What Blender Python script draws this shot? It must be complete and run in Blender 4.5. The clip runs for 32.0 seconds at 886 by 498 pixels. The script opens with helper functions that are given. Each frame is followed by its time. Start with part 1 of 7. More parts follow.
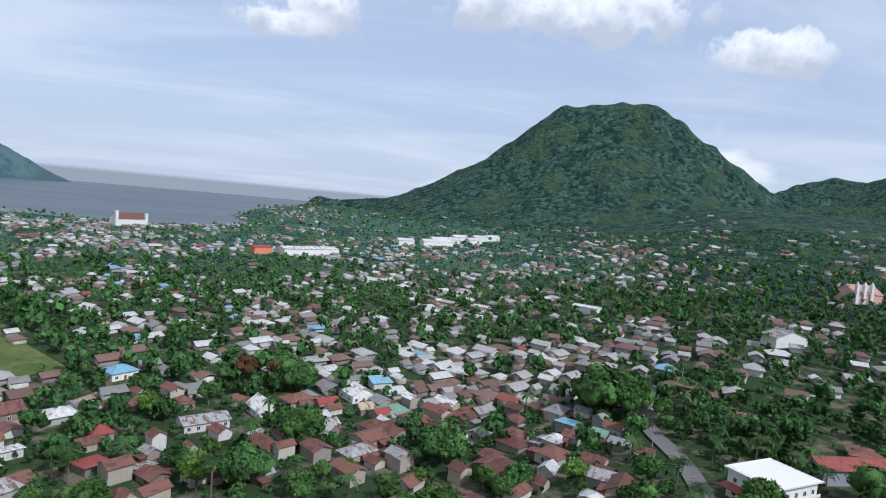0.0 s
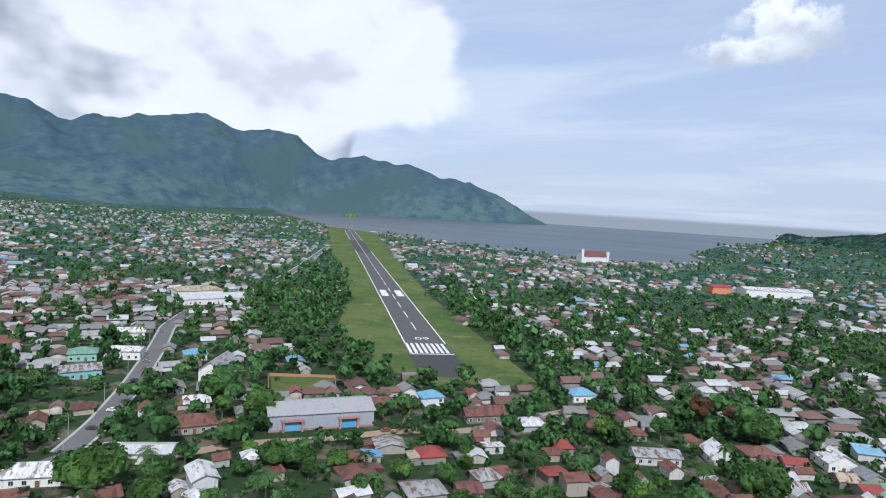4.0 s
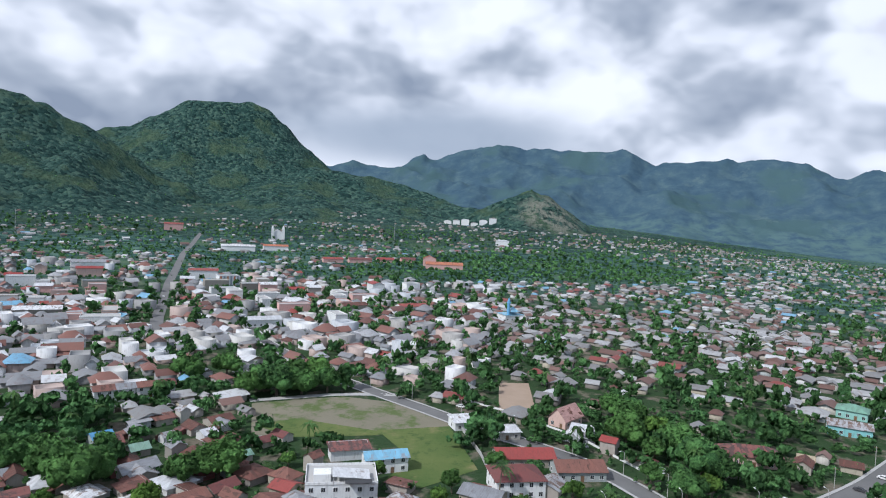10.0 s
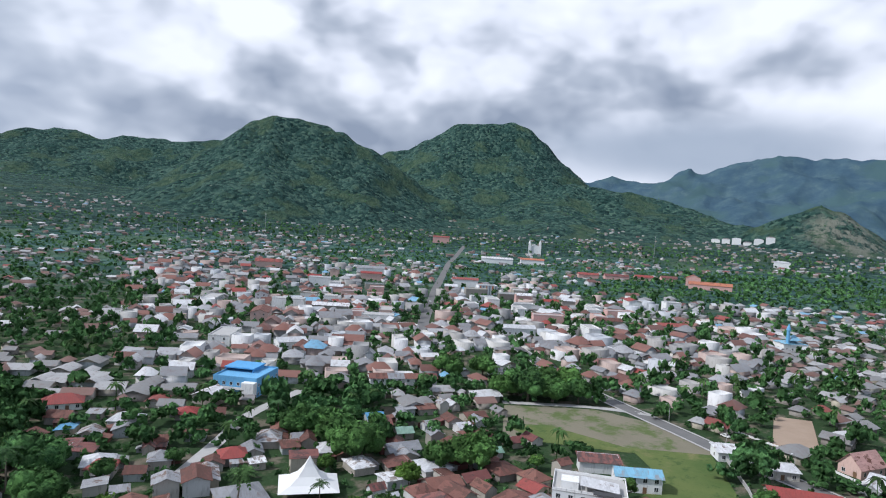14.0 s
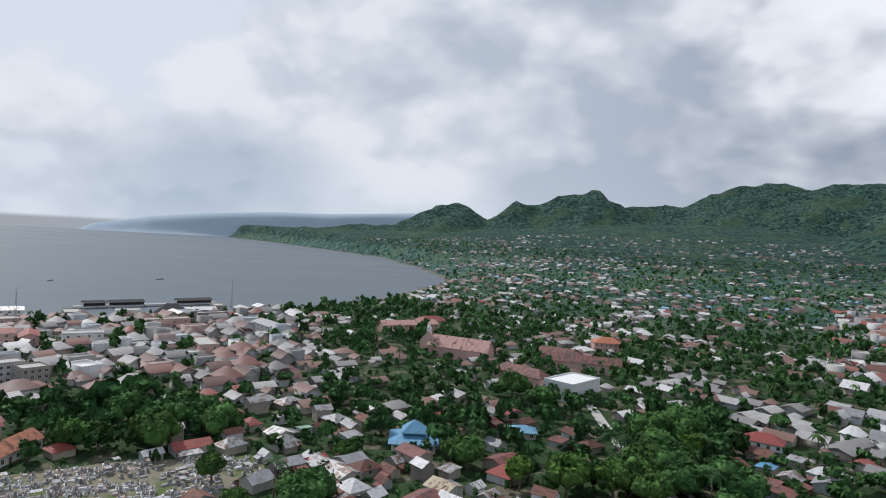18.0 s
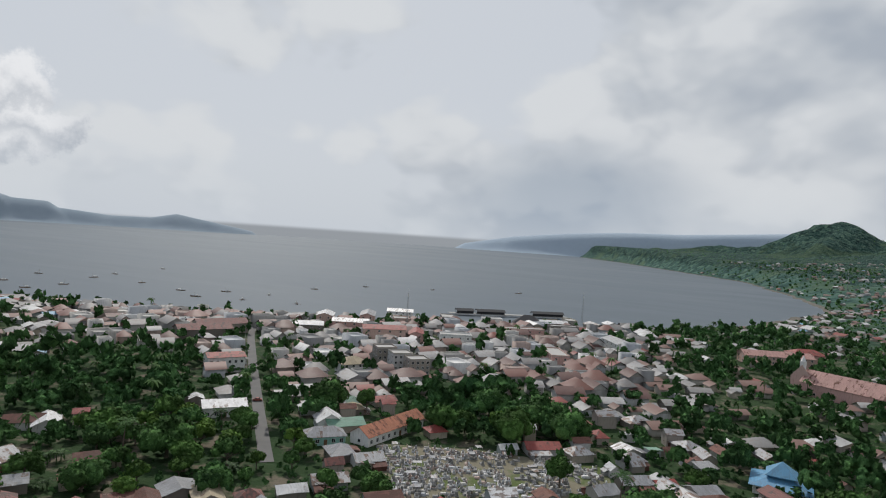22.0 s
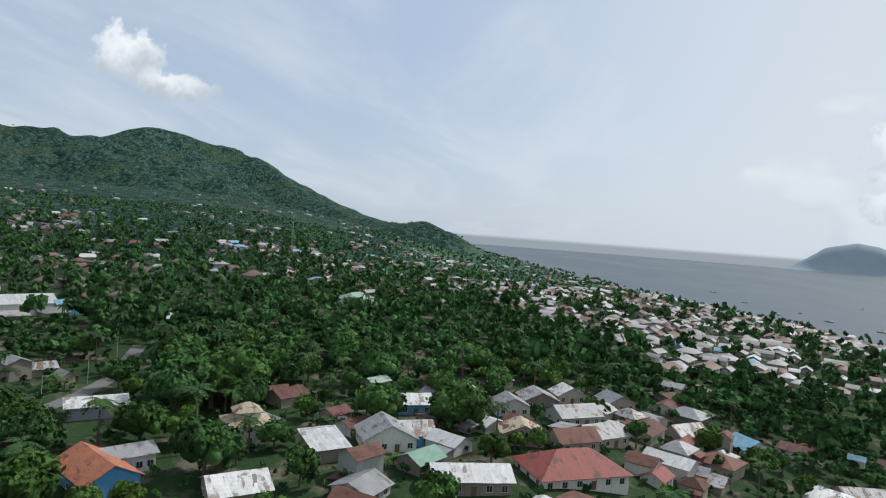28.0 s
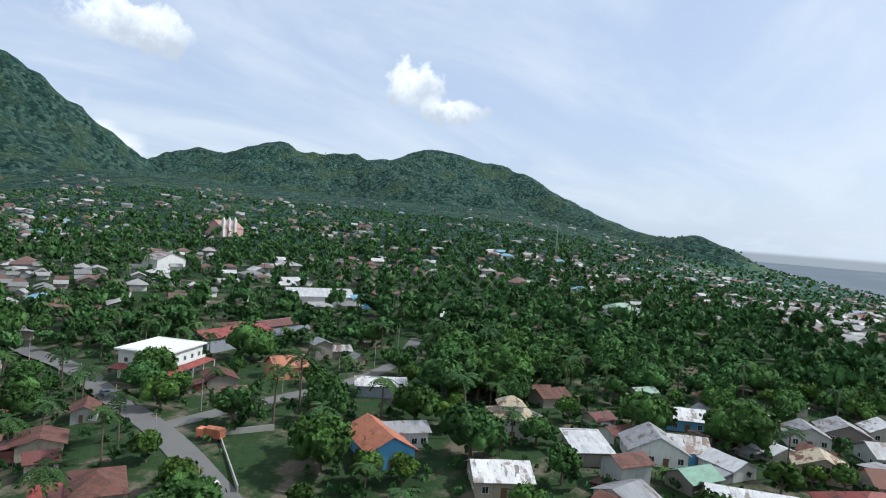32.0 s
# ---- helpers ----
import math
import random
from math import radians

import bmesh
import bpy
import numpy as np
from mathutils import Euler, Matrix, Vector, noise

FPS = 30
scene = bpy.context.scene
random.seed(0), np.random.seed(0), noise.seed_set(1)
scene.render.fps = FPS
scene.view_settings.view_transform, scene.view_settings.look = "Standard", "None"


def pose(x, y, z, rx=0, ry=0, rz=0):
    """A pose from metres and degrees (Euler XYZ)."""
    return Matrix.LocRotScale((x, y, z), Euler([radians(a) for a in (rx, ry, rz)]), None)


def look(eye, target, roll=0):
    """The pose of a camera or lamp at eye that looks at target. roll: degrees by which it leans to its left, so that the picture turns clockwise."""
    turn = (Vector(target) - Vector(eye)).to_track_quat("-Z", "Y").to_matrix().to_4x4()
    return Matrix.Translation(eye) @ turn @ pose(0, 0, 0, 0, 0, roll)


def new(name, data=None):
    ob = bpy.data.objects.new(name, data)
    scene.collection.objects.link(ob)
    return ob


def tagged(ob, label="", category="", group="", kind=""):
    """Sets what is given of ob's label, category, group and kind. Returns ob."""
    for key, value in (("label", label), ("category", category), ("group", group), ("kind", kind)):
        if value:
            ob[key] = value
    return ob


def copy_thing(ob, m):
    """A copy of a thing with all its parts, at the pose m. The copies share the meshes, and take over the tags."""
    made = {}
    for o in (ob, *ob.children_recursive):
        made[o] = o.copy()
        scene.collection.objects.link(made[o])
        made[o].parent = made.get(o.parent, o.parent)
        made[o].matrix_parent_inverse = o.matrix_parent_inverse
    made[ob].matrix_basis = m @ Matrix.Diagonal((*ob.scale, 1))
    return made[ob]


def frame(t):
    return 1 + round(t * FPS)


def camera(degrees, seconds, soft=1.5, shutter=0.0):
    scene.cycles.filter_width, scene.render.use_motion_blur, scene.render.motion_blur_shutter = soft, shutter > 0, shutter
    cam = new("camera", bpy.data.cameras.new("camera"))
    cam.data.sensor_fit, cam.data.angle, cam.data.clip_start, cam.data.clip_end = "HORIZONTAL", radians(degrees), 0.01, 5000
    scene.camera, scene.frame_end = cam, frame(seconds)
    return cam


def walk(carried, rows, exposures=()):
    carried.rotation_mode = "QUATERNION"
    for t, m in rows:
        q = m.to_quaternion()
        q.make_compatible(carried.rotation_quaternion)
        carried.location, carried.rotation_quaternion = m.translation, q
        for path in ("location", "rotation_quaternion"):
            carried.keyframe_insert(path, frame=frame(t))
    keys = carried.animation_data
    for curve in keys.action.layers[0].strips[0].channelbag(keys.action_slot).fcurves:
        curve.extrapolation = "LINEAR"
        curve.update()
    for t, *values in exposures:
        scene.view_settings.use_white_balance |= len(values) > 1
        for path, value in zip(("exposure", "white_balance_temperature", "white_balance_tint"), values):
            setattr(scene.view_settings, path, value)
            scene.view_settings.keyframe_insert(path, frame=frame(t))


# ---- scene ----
# turn, tilt and lean of the drone's camera, in degrees
TURNS = [
    (0, 5.51, -4.40, 5.38), (0.5, -0.19, -4.46, 5.16), (1, -3.27, -4.50, 5.00), (1.5, -7.71, -4.48, 4.79),
    (2, -13.00, -4.46, 4.57), (2.5, -19.88, -4.38, 4.17), (3, -26.80, -4.24, 3.82), (3.5, -30.80, -4.14, 3.62),
    (5.5, -49.26, -3.65, 3.25), (6, -56.25, -3.47, 3.04), (6.5, -62.91, -3.27, 2.99), (7, -71.86, -3.00, 2.80),
    (7.5, -77.84, -2.85, 2.71), (8, -85.50, -2.63, 2.61), (8.5, -89.90, -2.50, 2.64), (9, -92.66, -2.45, 2.67),
    (9.5, -94.44, -2.40, 2.73), (10, -97.00, -2.36, 2.77), (10.5, -100.24, -2.28, 2.96), (11, -105.26, -2.16, 3.01),
    (11.5, -105.80, -2.16, 3.06), (12, -106.44, -2.21, 3.09), (12.5, -109.35, -2.18, 3.22), (13, -110.94, -2.19, 3.30),
    (13.5, -115.31, -2.14, 3.49), (15.5, -135.88, -1.77, 3.32), (16, -143.98, -1.64, 3.29), (16.5, -150.56, -1.56, 3.34),
    (17, -160.27, -1.42, 3.28), (17.5, -168.82, -1.26, 3.34), (18, -178.11, -1.17, 3.24), (18.5, -181.43, -1.15, 3.22),
    (19, -186.69, -1.16, 3.37), (19.5, -190.63, -1.13, 3.41), (20, -194.00, -1.15, 3.50), (20.5, -197.67, -1.14, 3.61),
    (21, -203.44, -1.15, 3.71), (21.5, -204.64, -1.18, 3.76), (22, -209.00, -1.21, 3.87), (22.5, -211.95, -1.21, 3.97),
    (23, -216.03, -1.20, 4.04), (23.5, -222.01, -1.24, 4.09), (24, -230.71, -1.34, 4.25), (24.5, -235.71, -1.35, 4.24),
    (25, -243.13, -1.39, 4.36), (25.5, -250.66, -1.41, 4.35), (26, -261.27, -1.45, 4.43), (26.5, -267.50, -1.49, 4.41),
    (28.5, -281.71, -1.66, 4.20), (29, -284.41, -1.73, 4.26), (29.5, -287.48, -1.76, 4.36), (30, -291.29, -1.81, 4.40),
    (30.5, -295.35, -1.86, 4.45), (31, -299.02, -1.93, 4.44), (31.5, -299.46, -1.97, 4.47), (32, -302.22, -2.05, 4.50),
]
# drift and slow descent of the drone: seconds, x, y, z
DRIFT = [
    (0, -1.7, -1.4, 99.5),
    (4, -0.8, -1.1, 97.4),
    (8, -1.4, -2.5, 94.0),
    (12, -2.0, -2.2, 88.9),
    (16, -2.6, -1.5, 85.3),
    (20, -3.5, -0.6, 82.2),
    (24, -2.7, -1.3, 79.4),
    (28, -2.3, -3.2, 74.6),
    (32, 0.2, -1.8, 69.9),
]


def along(rows, t):
    """The row's values at t seconds, straight between rows."""
    for a, b in zip(rows, rows[1:]):
        if a[0] <= t <= b[0]:
            u = (t - a[0]) / (b[0] - a[0])
            return [p + (q - p) * u for p, q in zip(a[1:], b[1:])]
    return list(rows[-1][1:])


def facing(turn, tilt):
    a, b = radians(turn), radians(tilt)
    return Vector((math.sin(a) * math.cos(b), math.cos(a) * math.cos(b), math.sin(b)))


cam = camera(69.7, 32.0, soft=1.1)
path_rows = []
for t, turn, tilt, lean in TURNS:
    eye = Vector(along(DRIFT, t))
    path_rows.append((t, look(eye, eye + facing(turn, tilt), lean)))
walk(cam, path_rows, exposures=[(0, 0.13, 5800, 12), (8, 0.18, 5750, 12), (15, 0.18, 5850, 13), (18, 0.03, 6150, 12), (21, -0.18, 6350, 11), (24, -0.24, 6500, 10), (26, -0.18, 6450, 10), (29, 0.12, 6050, 7), (32, 0.28, 5950, 8)])

# ---------------------------------------------------------------- light
SUN_AZ, SUN_EL = 135.0, 46.0


def V(nt, kind, **props):
    n = nt.nodes.new(kind)
    for k, v in props.items():
        if k == "op":
            n.operation = v
        elif k == "dtype":
            n.data_type = v
        elif k == "blend":
            n.blend_type = v
    return n


class Nodes:
    """A short hand for node trees."""

    def __init__(self, tree):
        self.t = tree
        self.t.nodes.clear()

    def put(self, socket, value):
        if isinstance(value, bpy.types.NodeSocket):
            self.t.links.new(value, socket)
        elif isinstance(value, (tuple, list)) and len(value) == 3 and socket.type == "RGBA":
            socket.default_value = (*value, 1)
        else:
            socket.default_value = value

    def math(self, op, a, b=0.0, c=None, clamp=False):
        n = self.t.nodes.new("ShaderNodeMath")
        n.operation, n.use_clamp = op, clamp
        self.put(n.inputs[0], a), self.put(n.inputs[1], b)
        if c is not None:
            self.put(n.inputs[2], c)
        return n.outputs[0]

    def vec(self, op, a, b=None, scale=None):
        n = self.t.nodes.new("ShaderNodeVectorMath")
        n.operation = op
        self.put(n.inputs[0], a)
        if b is not None:
            self.put(n.inputs[1], b)
        if scale is not None:
            self.put(n.inputs[3], scale)
        return n.outputs["Value"] if op in ("DOT_PRODUCT", "LENGTH", "DISTANCE") else n.outputs[0]

    def mix(self, f, a, b, blend="MIX"):
        n = self.t.nodes.new("ShaderNodeMix")
        n.data_type, n.blend_type = "RGBA", blend
        self.put(n.inputs[0], f), self.put(n.inputs[6], a), self.put(n.inputs[7], b)
        return n.outputs[2]

    def noise(self, vector, scale, detail=4.0, rough=0.55, distort=0.0):
        n = self.t.nodes.new("ShaderNodeTexNoise")
        if vector is not None:
            self.put(n.inputs["Vector"], vector)
        n.inputs["Scale"].default_value, n.inputs["Detail"].default_value = scale, detail
        n.inputs["Roughness"].default_value, n.inputs["Distortion"].default_value = rough, distort
        return n.outputs["Fac"]

    def colour_noise(self, vector, scale):
        self.noise(vector, scale, 3.0)
        return self.t.nodes[-1].outputs["Color"]

    def cells(self, vector, scale):
        n = self.t.nodes.new("ShaderNodeTexVoronoi")
        n.feature = "SMOOTH_F1"
        n.inputs["Scale"].default_value, n.inputs["Smoothness"].default_value = scale, 0.35
        self.put(n.inputs["Vector"], vector)
        return n.outputs["Distance"]

    def step(self, x, lo, hi, a=0.0, b=1.0):
        n = self.t.nodes.new("ShaderNodeMapRange")
        n.interpolation_type = "SMOOTHSTEP"
        self.put(n.inputs[0], x)
        for i, v in enumerate((lo, hi, a, b)):
            self.put(n.inputs[1 + i], v)
        return n.outputs[0]

    def ramp(self, f, stops, constant=False):
        n = self.t.nodes.new("ShaderNodeValToRGB")
        if constant:
            n.color_ramp.interpolation = "CONSTANT"
        e = n.color_ramp.elements
        while len(e) < len(stops):
            e.new(0.5)
        for k, (p, c) in zip(e, stops):
            k.position, k.color = p, (*c, 1)
        self.put(n.inputs[0], f)
        return n.outputs[0]


def build_world():
    world = bpy.data.worlds.new("sky")
    scene.world = world
    world.use_nodes = True
    n = Nodes(world.node_tree)
    out = n.t.nodes.new("ShaderNodeOutputWorld")
    back = n.t.nodes.new("ShaderNodeBackground")
    n.t.links.new(back.outputs[0], out.inputs[0])
    sky = n.t.nodes.new("ShaderNodeTexSky")
    sky.sky_type, sky.sun_disc = "NISHITA", False
    sky.sun_elevation, sky.sun_rotation = radians(SUN_EL), radians(SUN_AZ)
    sky.air_density, sky.dust_density, sky.altitude = 1.0, 2.0, 80
    way = n.t.nodes.new("ShaderNodeTexCoord").outputs["Generated"]
    way = n.vec("NORMALIZE", way)
    sep = n.t.nodes.new("ShaderNodeSeparateXYZ")
    n.put(sep.inputs[0], way)
    up = sep.outputs[2]
    blue = n.vec("SCALE", sky.outputs[0], scale=0.085)
    clear = n.mix(0.6, blue, (0.60, 0.68, 0.83))
    # the layer of cloud, seen in perspective towards the horizon
    low = n.math("ADD", n.math("MAXIMUM", up, 0.0), 0.13)
    flat = n.vec("DIVIDE", way, None)
    comb = n.t.nodes.new("ShaderNodeCombineXYZ")
    for i in range(3):
        n.put(comb.inputs[i], low)
    n.put(flat.node.inputs[1], comb.outputs[0])
    near = n.vec("MULTIPLY", way, (2.8, 2.8, 4.4))

    def billow(p):
        warp = n.vec("ADD", p, n.vec("SCALE", n.colour_noise(p, 1.6), scale=0.45))
        big = n.noise(p, 0.95, 4.0, 0.5)
        total = n.math("MULTIPLY", big, 0.85)
        for scale, weight in ((2.1, 0.20), (4.8, 0.10), (11.0, 0.05)):
            total = n.math("ADD", total, n.math("MULTIPLY", n.math("SUBTRACT", 0.55, n.cells(warp, scale)), weight))
        return n.math("ADD", total, 0.06)

    puffs = billow(near)
    above = billow(n.vec("ADD", near, (0.0, 0.0, 0.30)))
    shade = n.math("ADD", n.math("MULTIPLY", n.math("SUBTRACT", puffs, above), 1.3), n.noise(near, 0.7, 3.0, 0.5))
    wisps = n.noise(n.vec("MULTIPLY", flat, (0.55, 1.2, 1.0)), 0.8, 6.0, 0.6, 0.6)
    # heavy over the mountains to the west, thin over the sea to the east
    west = n.vec("DOT_PRODUCT", way, tuple(facing(255, 0)))
    heavy = n.step(west, -0.2, 0.8)
    grey = n.step(n.vec("DOT_PRODUCT", way, tuple(facing(150, 0))), 0.25, 0.85)
    cover = n.math("ADD", n.math("MULTIPLY", heavy, 0.34), n.math("MULTIPLY", grey, 0.06))
    cover = n.math("SUBTRACT", cover, n.math("MULTIPLY", n.step(n.vec("DOT_PRODUCT", way, tuple(facing(84, 8))), 0.86, 0.97), 0.2))
    cover = n.math("SUBTRACT", cover, n.math("MULTIPLY", n.step(n.vec("DOT_PRODUCT", way, tuple(facing(343, 9))), 0.925, 0.972), 0.34))
    cover = n.math("SUBTRACT", cover, n.math("MULTIPLY", n.step(n.vec("DOT_PRODUCT", way, tuple(facing(329, 4))), 0.975, 0.993), 0.4))
    mass = n.step(n.math("ADD", puffs, cover), 0.56, 0.66)
    veil = n.math("MULTIPLY", n.step(wisps, 0.38, 0.72), 0.65)
    veil = n.math("MAXIMUM", veil, n.math("MULTIPLY", grey, 0.85))
    lit = n.ramp(shade, [(0.32, (0.27, 0.31, 0.37)), (0.46, (0.44, 0.475, 0.52)), (0.60, (0.74, 0.755, 0.78)), (0.72, (0.88, 0.885, 0.89))])
    dull = n.ramp(shade, [(0.30, (0.52, 0.57, 0.63)), (0.62, (0.74, 0.77, 0.79))])
    cloud = n.mix(n.math("MULTIPLY", grey, 0.8), lit, dull)
    colour = n.mix(veil, clear, (0.70, 0.735, 0.77))
    colour = n.mix(mass, colour, cloud)
    # single cumulus clouds
    fray = n.noise(way, 26.0, 6.0, 0.6)
    for az, el, wide, tall in ((116.9, 8.2, 0.048, 0.050), (117.8, 5.9, 0.062, 0.036), (116.6, 4.3, 0.050, 0.024), (54.0, 11.8, 0.048, 0.036), (57.5, 10.2, 0.050, 0.020), (30.9, 13.6, 0.085, 0.034), (352.5, 14.9, 0.060, 0.046), (350.1, 13.5, 0.070, 0.022), (8.9, 16.8, 0.10, 0.040), (17.8, 16.6, 0.13, 0.042)):
        d = n.vec("SUBTRACT", way, tuple(facing(az, el)))
        side = n.vec("DOT_PRODUCT", d, (math.cos(radians(az)), -math.sin(radians(az)), 0))
        rise = n.vec("DOT_PRODUCT", d, (0, 0, 1))
        r = n.math("SQRT", n.math("ADD", n.math("POWER", n.math("DIVIDE", side, wide), 2.0), n.math("POWER", n.math("DIVIDE", rise, tall), 2.0)))
        front = n.math("GREATER_THAN", n.vec("DOT_PRODUCT", way, tuple(facing(az, el))), 0.5)
        m = n.math("MULTIPLY", n.step(n.math("ADD", r, n.math("MULTIPLY", n.math("SUBTRACT", fray, 0.5), 2.3)), 1.12, 0.66), front)
        tone = n.mix(n.step(n.math("ADD", rise, n.math("MULTIPLY", n.math("SUBTRACT", fray, 0.5), 0.12)), -0.03, 0.035), (0.52, 0.56, 0.61), (0.93, 0.94, 0.95))
        colour = n.mix(m, colour, tone)
    # the bank of cumulus over the western cape, and the rain out at sea
    for az, el, wide, tall, dark, light, edge in ((311, 14.0, 0.29, 0.185, (0.70, 0.69, 0.73), (0.86, 0.87, 0.885), 0.12), (163, 4.0, 0.19, 0.085, (0.33, 0.40, 0.49), (0.44, 0.50, 0.57), 0.9), (259, 7.5, 0.30, 0.06, (0.22, 0.27, 0.34), (0.36, 0.41, 0.47), 0.8)):
        d = n.vec("SUBTRACT", way, tuple(facing(az, el)))
        side = n.vec("DOT_PRODUCT", d, (math.cos(radians(az)), -math.sin(radians(az)), 0))
        rise = n.vec("DOT_PRODUCT", d, (0, 0, 1))
        r = n.math("SQRT", n.math("ADD", n.math("POWER", n.math("DIVIDE", side, wide), 2.0), n.math("POWER", n.math("DIVIDE", rise, tall), 2.0)))
        front = n.math("GREATER_THAN", n.vec("DOT_PRODUCT", way, tuple(facing(az, el))), 0.5)
        lump = n.math("MULTIPLY", n.math("SUBTRACT", puffs, 0.5), 1.1)
        m = n.math("MULTIPLY", n.step(n.math("SUBTRACT", r, lump), 1.0 + edge * 0.2, 1.0 - edge), front)
        tone = n.mix(n.step(shade, 0.30, 0.48), dark, light)
        colour = n.mix(n.math("MULTIPLY", m, 0.92), colour, tone)
    # haze towards the horizon, sea beyond the edge of the sheet
    haze = n.math("MULTIPLY", n.step(up, 0.13, -0.01, 0.0, 0.45), n.step(heavy, 0.3, 1.0, 1.0, 0.35))
    colour = n.mix(haze, colour, (0.62, 0.68, 0.74))
    sea = n.step(up, 0.001, -0.006)
    glint = n.step(n.vec("DOT_PRODUCT", way, tuple(facing(SUN_AZ, 0))), 0.45, 0.95)
    colour = n.mix(sea, colour, n.mix(glint, (0.31, 0.345, 0.38), (0.35, 0.375, 0.40)))
    n.put(back.inputs[0], colour)
    back.inputs[1].default_value = 1.0


build_world()
sun = new("sun", bpy.data.lights.new("sun", "SUN"))
sun.data.energy, sun.data.angle, sun.data.color = 3.4, radians(2.0), (1.0, 0.95, 0.87)
sun.matrix_world = look(facing(SUN_AZ, SUN_EL) * 1000, (0, 0, 0))

# ---------------------------------------------------------------- lie of the land
def hashed(ix, iy, seed):
    v = np.sin(ix * 127.1 + iy * 311.7 + seed * 74.7) * 43758.5453
    return v - np.floor(v)


def vnoise(x, y, seed=0):
    ix, iy = np.floor(x), np.floor(y)
    u, v = x - ix, y - iy
    u, v = u * u * (3 - 2 * u), v * v * (3 - 2 * v)
    a, b = hashed(ix, iy, seed), hashed(ix + 1, iy, seed)
    c, d = hashed(ix, iy + 1, seed), hashed(ix + 1, iy + 1, seed)
    return a + (b - a) * u + (c - a) * v + (a - b - c + d) * u * v


def fbm(x, y, octaves=4, seed=0, gain=0.5):
    s, amp, total = 0.0, 1.0, 0.0
    for o in range(octaves):
        s = s + amp * vnoise(x * 2 ** o, y * 2 ** o, seed + o)
        total += amp
        amp *= gain
    return s / total * 2 - 1


def at(az, dist, z=0):
    """A place by its bearing, its distance and its height."""
    a = radians(az)
    return (dist * math.sin(a), dist * math.cos(a), z)


def crest(x, y, pts, steep, rough, seed):
    """Height of a ridge that falls away on both sides from its crest line."""
    best = np.full(np.shape(x), -400.0)
    wob = fbm(x / 420, y / 420, 4, seed, 0.55)
    for (x0, y0, z0), (x1, y1, z1) in zip(pts, pts[1:]):
        dx, dy = x1 - x0, y1 - y0
        u = np.clip(((x - x0) * dx + (y - y0) * dy) / (dx * dx + dy * dy + 1e-6), 0, 1)
        d = np.hypot(x - x0 - u * dx, y - y0 - u * dy)
        d = (np.sqrt(d * d + 900) - 30) * (1 + rough * wob)
        top = z0 + (z1 - z0) * u + 150
        best = np.maximum(best, top * np.exp(-d * steep / top) - 150)
    return best


SEA = -6.0
BAY_EAST = [(5200, 900), (3600, 560), (2414, 134), (1692, -38), (1294, -131), (1128, -170), (964, -240), (780, -292), (692, -327), (603, -354), (490, -396), (405, -450), (330, -512), (283, -560),
            (185, -648), (126, -710), (60, -836), (3, -1005), (-50, -1240), (-52, -1330), (-22, -1600), (138, -2314), (578, -3155), (900, -3750), (1300, -4350), (1400, -5200), (5200, -5200)]
BAY_WEST = [(-5200, 5200), (-4700, 4200), (-4150, 3500), (-3196, 2766), (-2850, 2490), (-2150, 2010), (-1640, 1640), (-1340, 1540), (-1160, 1510), (-1030, 1450), (-888, 1400), (-672, 1361), (-512, 1303), (-395, 1300), (-310, 1420), (-340, 1640),
            (-450, 1950), (-300, 2600), (0, 3300), (600, 5200)]


def offshore(x, y, poly):
    """How far inside the bay a place lies; negative on land."""
    inside, near = np.zeros(np.shape(x), bool), np.full(np.shape(x), 1e9)
    for (x0, y0), (x1, y1) in zip(poly, poly[1:] + poly[:1]):
        dx, dy = x1 - x0, y1 - y0
        u = np.clip(((x - x0) * dx + (y - y0) * dy) / (dx * dx + dy * dy), 0, 1)
        near = np.minimum(near, np.hypot(x - x0 - u * dx, y - y0 - u * dy))
        hit = (y0 > y) != (y1 > y)
        inside ^= hit & (x < x0 + (y - y0) * dx / (dy if dy else 1e-9))
    return np.where(inside, near, -near)


def ease(x, lo, hi):
    u = np.clip((x - lo) / (hi - lo), 0, 1)
    return u * u * (3 - 2 * u)


def sector(az, lo, hi, soft):
    """1 between two bearings, easing off beside them."""
    mid, half = (lo + hi) / 2, (hi - lo) / 2
    d = np.abs((az - mid + 180) % 360 - 180)
    return 1 - ease(d, half, half + soft)


